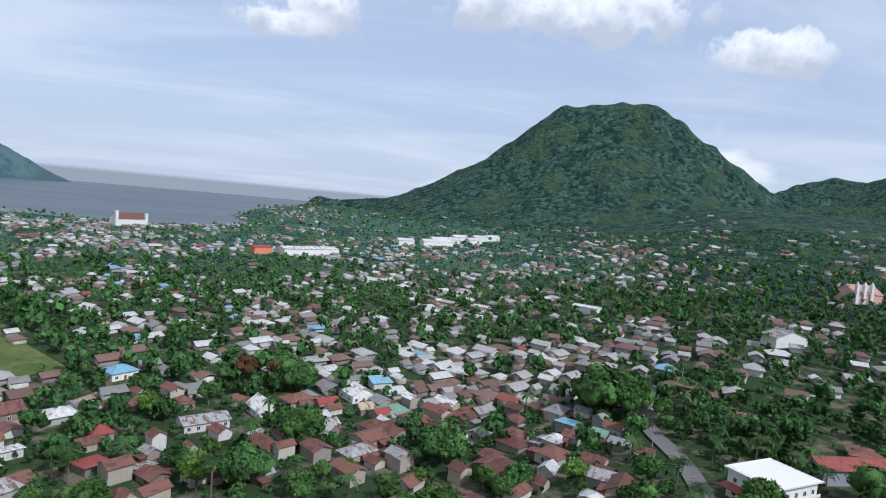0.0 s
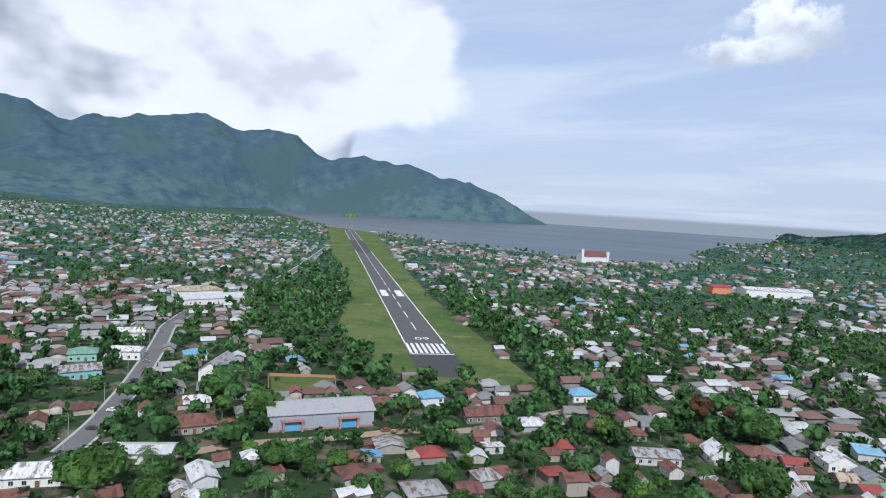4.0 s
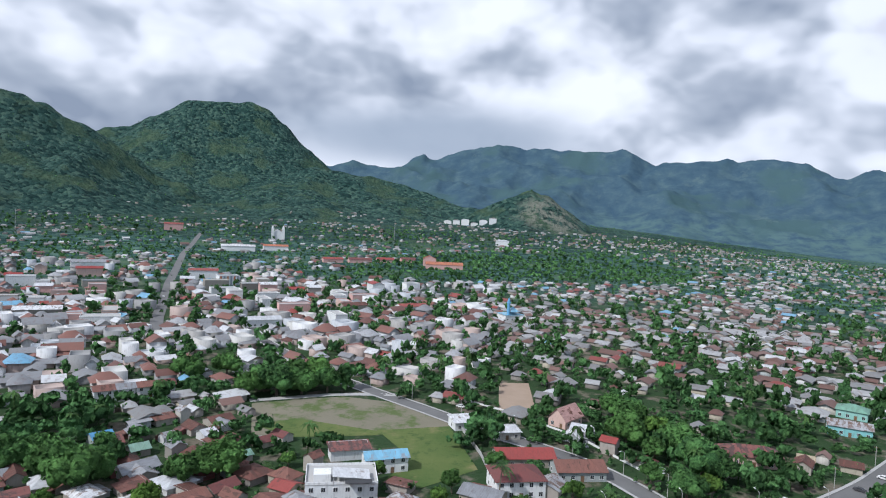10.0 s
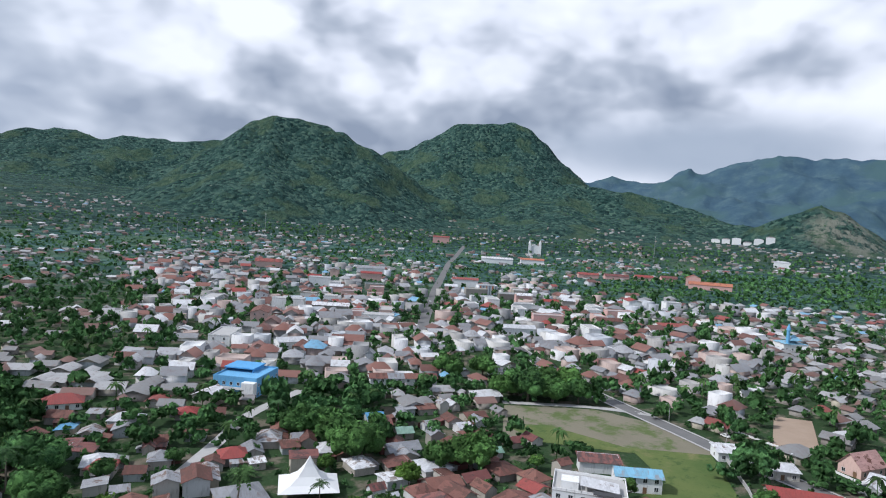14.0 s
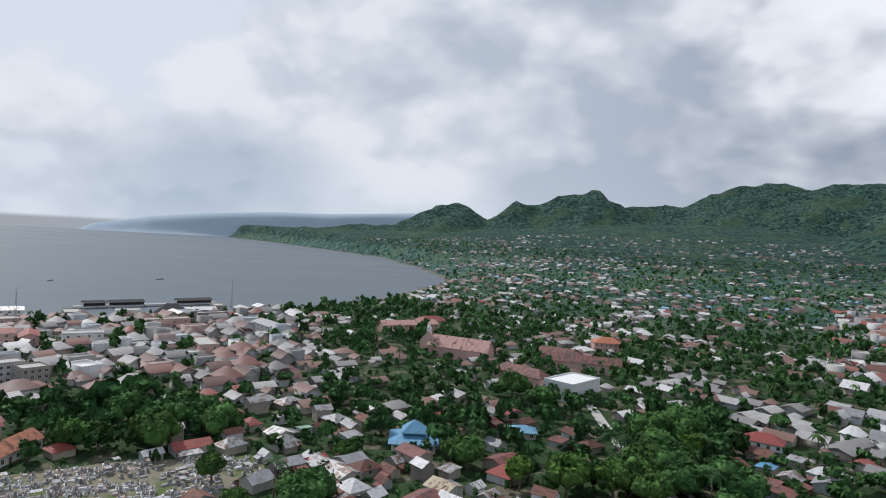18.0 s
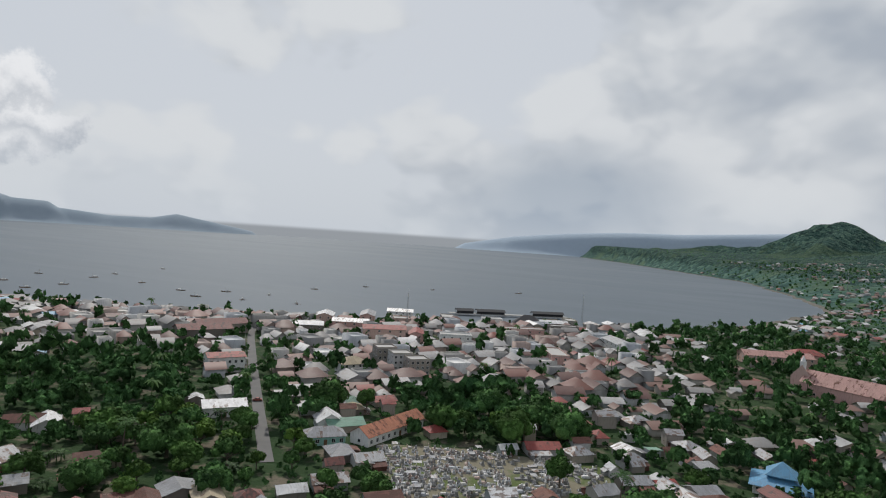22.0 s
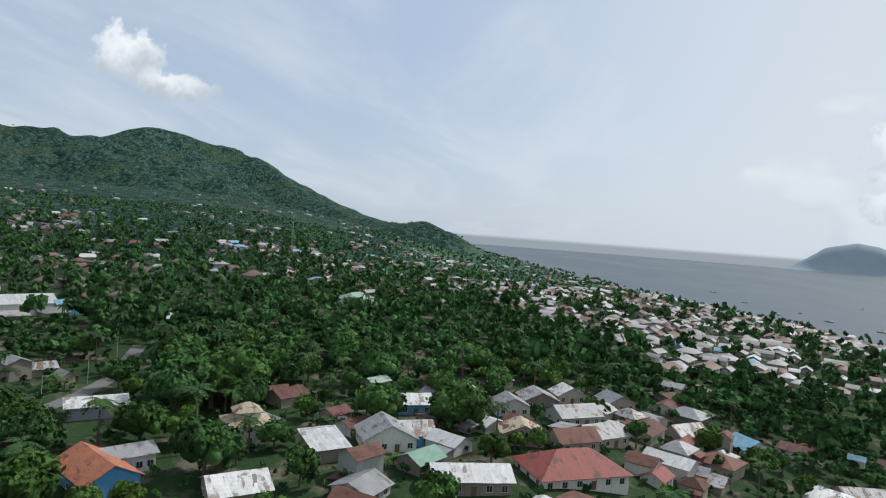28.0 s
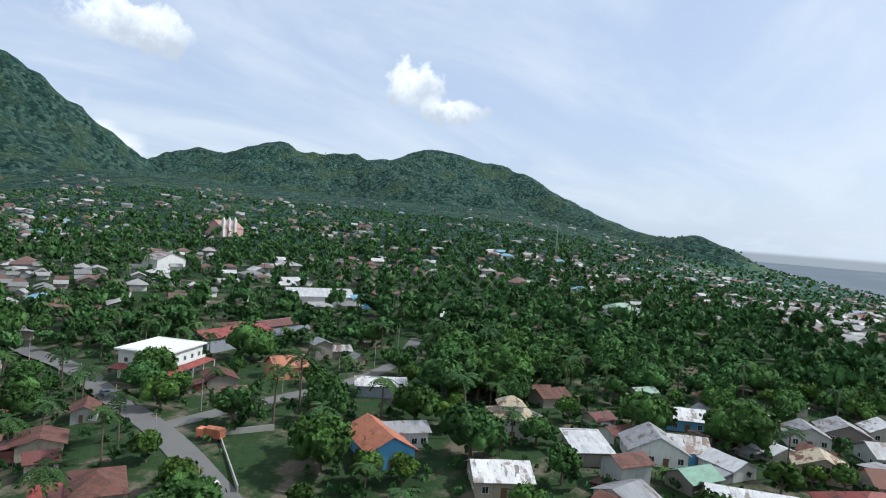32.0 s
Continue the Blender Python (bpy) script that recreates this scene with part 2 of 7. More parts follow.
HILLS = [
    # the flat-topped hill and its shoulder to the shore
    ([at(2.9, 2640, 142), at(6.5, 2640, 225), at(8.8, 2640, 290), at(10.4, 2640, 352), at(12.8, 2640, 437), at(15.4, 2640, 533), at(17.4, 2640, 553), at(19.8, 2640, 566), at(21.8, 2640, 544), at(24.2, 2640, 502),
      at(26.8, 2640, 404), at(29.4, 2640, 318), at(32.2, 2640, 231), at(34.5, 2640, 170)], 1.12, 0.10, 3),
    ([at(347.5, 2450, -40), at(349.5, 2450, 17), at(351.6, 2450, 58), at(352.9, 2450, 78), at(355.8, 2450, 63), at(0.1, 2450, 88), at(2.9, 2500, 140)], 0.6, 0.2, 5),
    ([at(32.2, 3400, 271), at(34.3, 3400, 322), at(36.3, 3400, 350), at(39.0, 3350, 345)], 0.6, 0.25, 6),
    # hills behind the eastern slope, running down to the cape
    ([at(38.9, 3300, 343), at(40.7, 3300, 401), at(42.6, 3300, 424), at(44.5, 3300, 397), at(46.3, 3300, 372), at(49.3, 3300, 404), at(52.7, 3300, 374), at(55.2, 3200, 325), at(60, 2900, 235), at(65, 2600, 150)], 0.62, 0.3, 8),
    ([at(51.3, 3900, 389), at(52.7, 3900, 432), at(55.2, 3900, 527), at(57.9, 3900, 507), at(60.4, 3900, 472), at(62.3, 3900, 458), at(64.3, 3800, 408), at(66.8, 3500, 284), at(69.3, 3100, 180), at(72.2, 2700, 126), at(75.1, 2500, 98),
      at(77.5, 2300, 94), at(79.4, 2200, 100), at(81.4, 2150, 74), at(82.9, 2100, 30), at(84.9, 2100, 5)], 0.62, 0.16, 11),
    ([at(49.5, 3300, 395), at(57, 2500, 190), at(62, 2000, 95)], 0.5, 0.25, 12),
    # peaks behind the town
    ([at(212.0, 2800, 90), at(214.3, 2900, 148), at(216.5, 2900, 245), at(219.5, 2900, 345), at(221.9, 2900, 410), at(223.5, 2900, 490), at(225, 2900, 516), at(227.2, 2900, 500), at(230.4, 2900, 478), at(232.9, 2900, 427),
      at(234.6, 2900, 368), at(236.5, 2900, 300), at(240, 2850, 215)], 1.08, 0.16, 14),
    ([at(225.0, 2900, 514), at(224.0, 2600, 300), at(223.0, 2300, 130)], 0.8, 0.2, 15),
    ([at(230.4, 2900, 474), at(231.5, 2600, 260), at(233.0, 2350, 130)], 0.8, 0.2, 16),
    ([at(233.0, 3700, 420), at(235.1, 3700, 502), at(236.5, 3700, 519), at(238.4, 3700, 604), at(240.9, 3700, 678), at(243.1, 3700, 684), at(245.6, 3700, 702), at(246.9, 3700, 668), at(248.4, 3700, 588), at(249.7, 3700, 499), at(251.0, 3700, 392)], 1.1, 0.14, 17),
    ([at(235.7, 3200, 290), at(239.6, 3200, 276), at(243.4, 3200, 266), at(247.2, 3200, 285), at(251.0, 3200, 338), at(253.9, 3200, 322), at(256.8, 3200, 297), at(260.7, 3100, 236), at(263.6, 2900, 172), at(266.5, 2750, 150)], 0.45, 0.3, 19),
    ([at(266.2, 2600, 150), at(269.2, 2600, 222), at(270.6, 2600, 245), at(271.6, 2600, 227), at(273.1, 2600, 171), at(274.6, 2600, 128)], 1.0, 0.25, 22),
    # hills along the southern bay
    ([at(165.3, 4300, -5), at(166.4, 4300, 51), at(168.3, 4300, 85), at(171.6, 4250, 108), at(174.5, 4200, 132), at(177.8, 4000, 142)], 0.6, 0.25, 24),
    ([at(177.2, 3700, 130), at(179.9, 3700, 208), at(181.6, 3700, 260), at(182.9, 3700, 280), at(184.3, 3700, 252), at(185.8, 3700, 220), at(188.4, 3700, 302), at(190.6, 3700, 314), at(192.8, 3700, 358), at(195.4, 3700, 388), at(196.9, 3700, 335),
      at(198.0, 3700, 292)], 0.95, 0.25, 26),
    ([at(183.0, 3700, 278), at(181.5, 3300, 130), at(180.5, 3100, 30)], 0.8, 0.3, 27),
    ([at(195.4, 3700, 386), at(194.0, 3300, 190), at(193.0, 3000, 90)], 0.8, 0.3, 28),
    ([at(197.9, 4400, 334), at(201.7, 4400, 360), at(204.0, 4400, 425), at(206.8, 4400, 492), at(208.7, 4400, 521), at(211.6, 4400, 503), at(214.5, 4400, 509), at(217.8, 4400, 530), at(220.4, 4400, 545), at(223.1, 4400, 510)], 0.65, 0.3, 29),
]
RANGE = [
    # the long cloud-topped range across the plain
    ([at(246, 4700, 400), at(252.5, 4700, 463), at(255.8, 4700, 510), at(258.6, 4700, 548), at(259.8, 4700, 583), at(261.2, 4700, 560), at(263.9, 4700, 614), at(268.2, 4700, 664), at(272.0, 4700, 692), at(276.0, 4700, 672), at(282, 4650, 612)], 0.75, 0.3, 31),
    ([at(282, 4650, 612), at(285.9, 4600, 580), at(292.1, 4600, 556), at(295.0, 4600, 484), at(297.4, 4600, 514), at(299.8, 4600, 585), at(302.6, 4600, 563), at(304.9, 4600, 580), at(307.4, 4600, 532), at(312.0, 4600, 494), at(314.4, 4600, 440),
      at(318.0, 4600, 388), at(322.6, 4600, 346), at(326.3, 4600, 276), at(329.0, 4600, 213), at(331.8, 4600, 128), at(333.9, 4650, 30)], 0.75, 0.3, 34),
]


def ground_height(x, y):
    x, y = np.asarray(x, float), np.asarray(y, float)
    r, az = np.hypot(x, y), np.degrees(np.arctan2(x, y))
    base = 2.0 * fbm(x / 160, y / 160, 3, 2) * ease(r, 60, 500)
    base = base + sector(az, 205, 268, 34) * 84 * np.clip((r - 600) / 1900, 0, 1.4) ** 1.3
    base = base + sector(az, 165, 205, 20) * 60 * np.clip((r - 1500) / 1500, 0, 1.4)
    base = base + (sector(az, 34, 92, 28) * 16 * ease(r, 60, 150) * (1 - ease(r, 500, 1200) * ease(az, 70, 95)) + sector(az, 34, 60, 26) * 100 * np.clip((r - 240) / 1500, 0, 1.2) ** 1.05)
    base = base + sector(az, -10, 28, 22) * 30 * np.clip((r - 900) / 1200, 0, 1)
    flat = sector(az, 316, 336, 8) * (1 - ease(r, 2000, 2500))
    base = base * (1 - flat)
    z = base
    for pts, steep, rough, seed in HILLS:
        h = crest(x, y, pts, steep, rough, seed)
        spur = 1 - np.abs(fbm(x / 210, y / 210, 3, seed + 7, 0.5)) * 1.7
        h = h + np.clip(h - 40, 0, 200) / 200 * (9 * fbm(x / 120, y / 120, 4, seed + 3, 0.6) + 40 * (spur - 0.66))
        z = np.maximum(z, h)
    out = np.maximum(offshore(x, y, BAY_EAST), offshore(x, y, BAY_WEST)) + 14 * fbm(x / 70, y / 70, 2, 9)
    shore = ease(-out, 0, 90)
    z = np.where(out > 0, SEA - np.clip(out * 0.08, 0, 12), SEA + (np.maximum(z, -5) - SEA) * (0.12 + 0.88 * shore))
    return z


def height_at(x, y):
    return float(ground_height(np.array([x]), np.array([y]))[0])


def link_mesh(name, verts, faces, material, parent=None, smooth=False):
    me = bpy.data.meshes.new(name)
    verts = np.asarray(verts, dtype=np.float32)
    faces = np.asarray(faces, dtype=np.int32)
    k = faces.shape[1]
    me.vertices.add(len(verts))
    me.vertices.foreach_set("co", verts.ravel())
    me.loops.add(faces.size)
    me.loops.foreach_set("vertex_index", faces.ravel())
    me.polygons.add(len(faces))
    me.polygons.foreach_set("loop_start", np.arange(0, faces.size, k, dtype=np.int32))
    if smooth:
        me.polygons.foreach_set("use_smooth", np.ones(len(faces), dtype=bool))
    me.update(calc_edges=True)
    me.materials.append(material)
    ob = new(name, me)
    if parent is not None:
        ob.parent = parent
    return ob


def polar_sheet(name, radii, turns, height, material, closed=True):
    a, r = np.meshgrid(np.radians(turns), radii)
    x, y = r * np.sin(a), r * np.cos(a)
    z = height(x, y)
    n, m = a.shape
    i = np.arange(n * m).reshape(n, m)
    if closed:
        j = np.roll(i, -1, axis=1)
        q = np.stack([i[:-1], j[:-1], j[1:], i[1:]], -1).reshape(-1, 4)
    else:
        q = np.stack([i[:-1, :-1], i[:-1, 1:], i[1:, 1:], i[1:, :-1]], -1).reshape(-1, 4)
    return link_mesh(name, np.stack([x, y, z], -1).reshape(-1, 3), q, material, smooth=True)

# ---------------------------------------------------------------- materials
MATS = {}


def material(name, build, rough=0.8, metal=0.0, spec=0.3):
    m = bpy.data.materials.new(name)
    m.use_nodes = True
    n = Nodes(m.node_tree)
    out = n.t.nodes.new("ShaderNodeOutputMaterial")
    b = n.t.nodes.new("ShaderNodeBsdfPrincipled")
    n.t.links.new(b.outputs[0], out.inputs[0])
    b.inputs["Roughness"].default_value, b.inputs["Metallic"].default_value = rough, metal
    b.inputs["Specular IOR Level"].default_value = spec
    build(n, b)
    MATS[name] = m
    return m


def place(n):
    return n.t.nodes.new("ShaderNodeNewGeometry").outputs["Position"]


def own(n):
    return n.t.nodes.new("ShaderNodeTexCoord").outputs["Object"]


def chance(n):
    return n.t.nodes.new("ShaderNodeObjectInfo").outputs["Random"]


def each_island(n):
    return n.t.nodes.new("ShaderNodeNewGeometry").outputs["Random Per Island"]


def relief(n, b, height, strength=0.4, distance=0.3):
    k = n.t.nodes.new("ShaderNodeBump")
    n.put(k.inputs["Strength"], strength)
    n.put(k.inputs["Distance"], distance)
    n.put(k.inputs["Height"], height)
    n.put(b.inputs["Normal"], k.outputs[0])


def mat_ground(n, b):
    p = place(n)
    big, mid, fine = n.noise(p, 0.006, 5), n.noise(p, 0.035, 5, 0.6), n.noise(p, 0.5, 4, 0.65)
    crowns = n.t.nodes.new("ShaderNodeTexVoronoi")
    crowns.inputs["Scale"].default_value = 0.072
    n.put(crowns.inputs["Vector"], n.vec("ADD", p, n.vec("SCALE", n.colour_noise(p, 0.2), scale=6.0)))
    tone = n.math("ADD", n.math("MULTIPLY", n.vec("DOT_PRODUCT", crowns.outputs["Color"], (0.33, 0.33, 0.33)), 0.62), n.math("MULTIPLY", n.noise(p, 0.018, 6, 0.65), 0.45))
    # the teal in these wood tones is distance haze put into the colour
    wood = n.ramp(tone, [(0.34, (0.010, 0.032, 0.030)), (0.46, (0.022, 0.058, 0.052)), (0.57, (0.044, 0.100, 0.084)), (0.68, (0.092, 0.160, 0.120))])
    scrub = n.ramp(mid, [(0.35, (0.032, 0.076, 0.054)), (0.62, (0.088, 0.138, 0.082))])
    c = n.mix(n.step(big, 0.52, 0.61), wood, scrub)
    stone = n.math("MULTIPLY", n.step(n.noise(p, 0.028, 7, 0.8), 0.60, 0.68), n.step(n.noise(p, 0.0035, 3), 0.50, 0.62))
    soil = n.mix(fine, (0.115, 0.092, 0.068), (0.20, 0.175, 0.135))
    grassy = n.mix(fine, (0.014, 0.034, 0.014), (0.046, 0.080, 0.030))
    lowland = n.t.nodes.new("ShaderNodeSeparateXYZ")
    n.put(lowland.inputs[0], p)
    low = n.math("MULTIPLY", n.step(lowland.outputs[2], 48, 22), n.step(n.vec("LENGTH", p), 1050, 520))
    c = n.mix(n.math("MULTIPLY", stone, n.step(lowland.outputs[2], 90, 180)), c, (0.22, 0.235, 0.19))
    cliff = n.step(n.vec("DISTANCE", p, tuple(at(272.6, 2480)[:2]) + (150.0,)), 190, 70)
    cliff = n.math("MULTIPLY", cliff, n.step(n.noise(p, 0.02, 6, 0.75), 0.44, 0.56))
    c = n.mix(cliff, c, (0.24, 0.25, 0.20))
    c = n.mix(low, c, n.mix(n.step(n.noise(p, 0.07, 5, 0.65), 0.50, 0.64), grassy, soil))
    sand = n.step(lowland.outputs[2], -3.6, -4.8)
    c = n.mix(sand, c, (0.16, 0.145, 0.125))
    c = n.mix(n.math("MULTIPLY", fine, 0.3), c, (0.015, 0.030, 0.014))
    n.put(b.inputs["Base Color"], c)
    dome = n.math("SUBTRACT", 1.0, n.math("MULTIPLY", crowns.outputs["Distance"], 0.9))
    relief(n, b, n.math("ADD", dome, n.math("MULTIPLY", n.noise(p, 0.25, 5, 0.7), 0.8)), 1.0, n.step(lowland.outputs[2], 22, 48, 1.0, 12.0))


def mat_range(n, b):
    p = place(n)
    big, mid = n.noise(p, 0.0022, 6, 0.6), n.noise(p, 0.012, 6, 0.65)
    # blue of the range: aerial haze painted into its base colours
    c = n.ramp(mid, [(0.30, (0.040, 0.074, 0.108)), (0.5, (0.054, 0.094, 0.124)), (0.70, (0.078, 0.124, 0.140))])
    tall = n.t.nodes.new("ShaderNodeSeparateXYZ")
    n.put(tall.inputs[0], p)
    # lower slopes lighter: fields, with the haze gradient mixed into their colour
    hazy_fields = n.math("MULTIPLY", n.step(tall.outputs[2], 260, 90), n.step(mid, 0.36, 0.62))
    c = n.mix(n.math("MULTIPLY", hazy_fields, 0.7), c, (0.088, 0.146, 0.140))
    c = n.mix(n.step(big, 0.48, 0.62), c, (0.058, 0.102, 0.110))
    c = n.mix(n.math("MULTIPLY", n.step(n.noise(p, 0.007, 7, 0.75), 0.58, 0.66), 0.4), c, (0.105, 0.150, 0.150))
    n.put(b.inputs["Base Color"], c)
    relief(n, b, n.noise(p, 0.011, 8, 0.7), 0.7, 22.0)


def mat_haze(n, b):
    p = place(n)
    # the island's pale grey-blue is haze painted into its base colour
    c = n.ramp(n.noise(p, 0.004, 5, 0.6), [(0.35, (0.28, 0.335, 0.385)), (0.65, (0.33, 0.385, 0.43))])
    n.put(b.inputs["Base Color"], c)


def mat_sea(n, b):
    p = place(n)
    drift = n.noise(n.vec("MULTIPLY", p, (0.0012, 0.004, 0.0)), 1.0, 5, 0.6, 0.5)
    c = n.ramp(drift, [(0.35, (0.080, 0.104, 0.126)), (0.65, (0.098, 0.122, 0.142))])
    n.put(b.inputs["Base Color"], c)
    n.put(b.inputs["Roughness"], n.step(drift, 0.35, 0.65, 0.40, 0.48))
    relief(n, b, n.noise(n.vec("MULTIPLY", p, (0.07, 0.10, 0.1)), 1.0, 4, 0.5), 0.05, 0.2)


def mat_asphalt(dark, light):
    def build(n, b):
        p = place(n)
        c = n.mix(n.noise(p, 0.09, 5, 0.6), dark, light)
        c = n.mix(n.math("MULTIPLY", n.noise(p, 2.5, 3), 0.35), c, tuple(v * 0.6 for v in dark))
        n.put(b.inputs["Base Color"], c)
        relief(n, b, n.noise(p, 6.0, 3), 0.3, 0.02)
    return build


def mat_plain(a, c2, scale=0.4, bump=0.05, vary=0.0):
    def build(n, b):
        p = place(n)
        c = n.mix(n.noise(p, scale, 6, 0.65), a, c2)
        c = n.mix(n.math("MULTIPLY", n.noise(p, scale * 9, 4), 0.3), c, tuple(v * 0.65 for v in a))
        if vary:
            c = n.mix(n.math("MULTIPLY", chance(n), vary), c, tuple(v * 0.55 for v in a))
        n.put(b.inputs["Base Color"], c)
        relief(n, b, n.noise(p, scale * 5, 4), 0.4, bump)
    return build


def mat_roof(a, c2, rust, amount, sheets=1.0, joined=False):
    """Corrugated sheet: ribs down the slope, sheets of uneven age, rust and stains."""
    def build(n, b):
        p = own(n) if not joined else place(n)
        pick = each_island(n) if joined else chance(n)
        shift = n.t.nodes.new("ShaderNodeCombineXYZ")
        for i in range(3):
            n.put(shift.inputs[i], n.math("MULTIPLY", pick, 37.0 + i * 11))
        q = n.vec("ADD", p, shift.outputs[0])
        c = n.mix(pick, a, c2)
        sheet = n.t.nodes.new("ShaderNodeTexVoronoi")
        sheet.distance = "CHEBYCHEV"
        n.put(sheet.inputs["Vector"], n.vec("MULTIPLY", q, (0.95, 0.36, 0.36)))
        sheet.inputs["Scale"].default_value = 1.0
        tone = n.vec("DOT_PRODUCT", sheet.outputs["Color"], (0.33, 0.33, 0.33))
        old = n.math("ADD", n.noise(q, 0.34, 6, 0.7), n.math("MULTIPLY", n.math("SUBTRACT", tone, 0.5), 0.55 * sheets))
        old = n.math("ADD", old, n.math("MULTIPLY", n.math("SUBTRACT", pick, 0.5), 0.3))
        c = n.mix(n.step(old, amount, amount + 0.13), c, rust)
        c = n.mix(n.math("MULTIPLY", n.step(n.noise(n.vec("MULTIPLY", q, (3.0, 0.5, 0.5)), 1.0, 5, 0.7), 0.45, 0.75), 0.45), c, tuple(v * 0.5 for v in rust))
        c = n.mix(n.math("MULTIPLY", tone, 0.42 * sheets), c, (0.05, 0.045, 0.04))
        n.put(b.inputs["Base Color"], c)
        wave = n.t.nodes.new("ShaderNodeTexWave")
        wave.bands_direction = "X"
        wave.inputs["Scale"].default_value = 1.6
        n.put(wave.inputs["Vector"], p)
        relief(n, b, wave.outputs["Fac"], 0.5, 0.05)
    return build


def mat_wall(colours, stain=(0.10, 0.09, 0.075), joined=False):
    """Painted plaster: one of a few colours, streaked and dirty at places."""
    def build(n, b):
        p = own(n) if not joined else place(n)
        pick = each_island(n) if joined else chance(n)
        step = 1.0 / len(colours)
        c = n.ramp(pick, [(i * step, k) for i, k in enumerate(colours)], True)
        streak = n.noise(n.vec("MULTIPLY", p, (1.2, 1.2, 0.25)), 1.0, 6, 0.7)
        c = n.mix(n.math("MULTIPLY", n.step(streak, 0.48, 0.8), 0.6), c, stain)
        c = n.mix(n.math("MULTIPLY", n.noise(p, 5.0, 3), 0.18), c, stain)
        n.put(b.inputs["Base Color"], c)
    return build


def mat_leaf(dark, light, vary=0.6, joined=False):
    def build(n, b):
        p = place(n)
        f = n.math("ADD", n.math("MULTIPLY", n.noise(p, 1.5, 5, 0.8), 0.75), n.math("MULTIPLY", each_island(n), 0.25))
        c = n.mix(n.step(f, 0.25, 0.75), dark, light)
        pick = n.noise(p, 0.03, 3) if joined else chance(n)
        c = n.mix(n.math("MULTIPLY", pick, vary), c, tuple(0.5 * (u + v) * w for u, v, w in zip(dark, light, (1.35, 1.12, 0.7))))
        tone = n.math("MULTIPLY", n.step(n.noise(p, 0.10, 2, 0.5), 0.34, 0.66, 0.60, 1.45), 1.0)
        c = n.vec("SCALE", c, scale=tone)
        n.put(b.inputs["Base Color"], c)
        relief(n, b, n.noise(p, 1.7, 5, 0.8), 1.0, 1.1)
    return build


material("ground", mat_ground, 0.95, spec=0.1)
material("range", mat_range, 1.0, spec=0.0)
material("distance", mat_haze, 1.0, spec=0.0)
# coast paler than the island: rain haze painted into its base colour
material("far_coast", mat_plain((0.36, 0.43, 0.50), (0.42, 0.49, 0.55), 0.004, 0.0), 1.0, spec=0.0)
material("sea", mat_sea, 0.3, spec=0.08)
material("asphalt", mat_asphalt((0.10, 0.10, 0.10), (0.20, 0.195, 0.185)), 0.9)
material("runway", mat_asphalt((0.075, 0.075, 0.078), (0.115, 0.113, 0.11)), 0.9)
material("patched", mat_asphalt((0.045, 0.046, 0.05), (0.07, 0.07, 0.072)), 0.9)
material("white_paint", mat_plain((0.74, 0.74, 0.72), (0.62, 0.62, 0.60), 0.3, 0.01), 0.7)


def mat_grass(n, b):
    p = place(n)
    c = n.mix(n.step(n.noise(p, 0.018, 5, 0.6), 0.36, 0.62), (0.060, 0.108, 0.030), (0.120, 0.150, 0.050))
    c = n.mix(n.step(n.noise(p, 0.05, 6, 0.7), 0.54, 0.68), c, (0.20, 0.185, 0.085))
    c = n.mix(n.math("MULTIPLY", n.step(n.noise(p, 0.16, 6, 0.75), 0.50, 0.66), 0.75), c, (0.045, 0.085, 0.026))
    c = n.mix(n.math("MULTIPLY", n.noise(p, 1.6, 4, 0.7), 0.4), c, (0.05, 0.07, 0.022))
    n.put(b.inputs["Base Color"], c)
    relief(n, b, n.noise(p, 0.6, 5, 0.7), 0.7, 0.35)


material("grass", mat_grass, 0.95, spec=0.1)
material("dry_grass", mat_plain((0.17, 0.15, 0.10), (0.27, 0.24, 0.175), 0.05, 0.1), 0.95, spec=0.1)


def mat_field(n, b):
    p = place(n)
    c = n.mix(n.noise(p, 0.05, 5, 0.6), (0.16, 0.145, 0.105), (0.25, 0.225, 0.17))
    c = n.mix(n.step(n.noise(p, 0.045, 6, 0.7), 0.48, 0.60), c, (0.095, 0.13, 0.045))
    c = n.mix(n.math("MULTIPLY", n.noise(p, 1.4, 4, 0.7), 0.4), c, (0.07, 0.075, 0.04))
    n.put(b.inputs["Base Color"], c)
    relief(n, b, n.noise(p, 0.8, 5, 0.7), 0.6, 0.2)


material("bare_field", mat_field, 0.95, spec=0.1)
material("dirt", mat_plain((0.27, 0.20, 0.14), (0.40, 0.31, 0.24), 0.12, 0.08), 0.95, spec=0.1)
material("orange_earth", mat_plain((0.36, 0.19, 0.10), (0.46, 0.29, 0.18), 0.2, 0.08), 0.95, spec=0.1)
material("concrete", mat_plain((0.33, 0.325, 0.31), (0.46, 0.45, 0.43), 0.3, 0.02), 0.85)
material("weathered_stone", mat_plain((0.17, 0.17, 0.165), (0.34, 0.335, 0.325), 0.35, 0.02), 0.9)
material("bark", mat_plain((0.10, 0.08, 0.06), (0.19, 0.16, 0.125), 1.2, 0.05), 0.95)
material("glass", mat_plain((0.025, 0.03, 0.035), (0.05, 0.055, 0.06), 0.4, 0.0), 0.15, spec=0.5)
material("wood", mat_plain((0.13, 0.075, 0.04), (0.24, 0.15, 0.09), 0.8, 0.02), 0.7)
material("steel", mat_plain((0.32, 0.33, 0.34), (0.45, 0.46, 0.47), 0.8, 0.01), 0.45, 0.6)

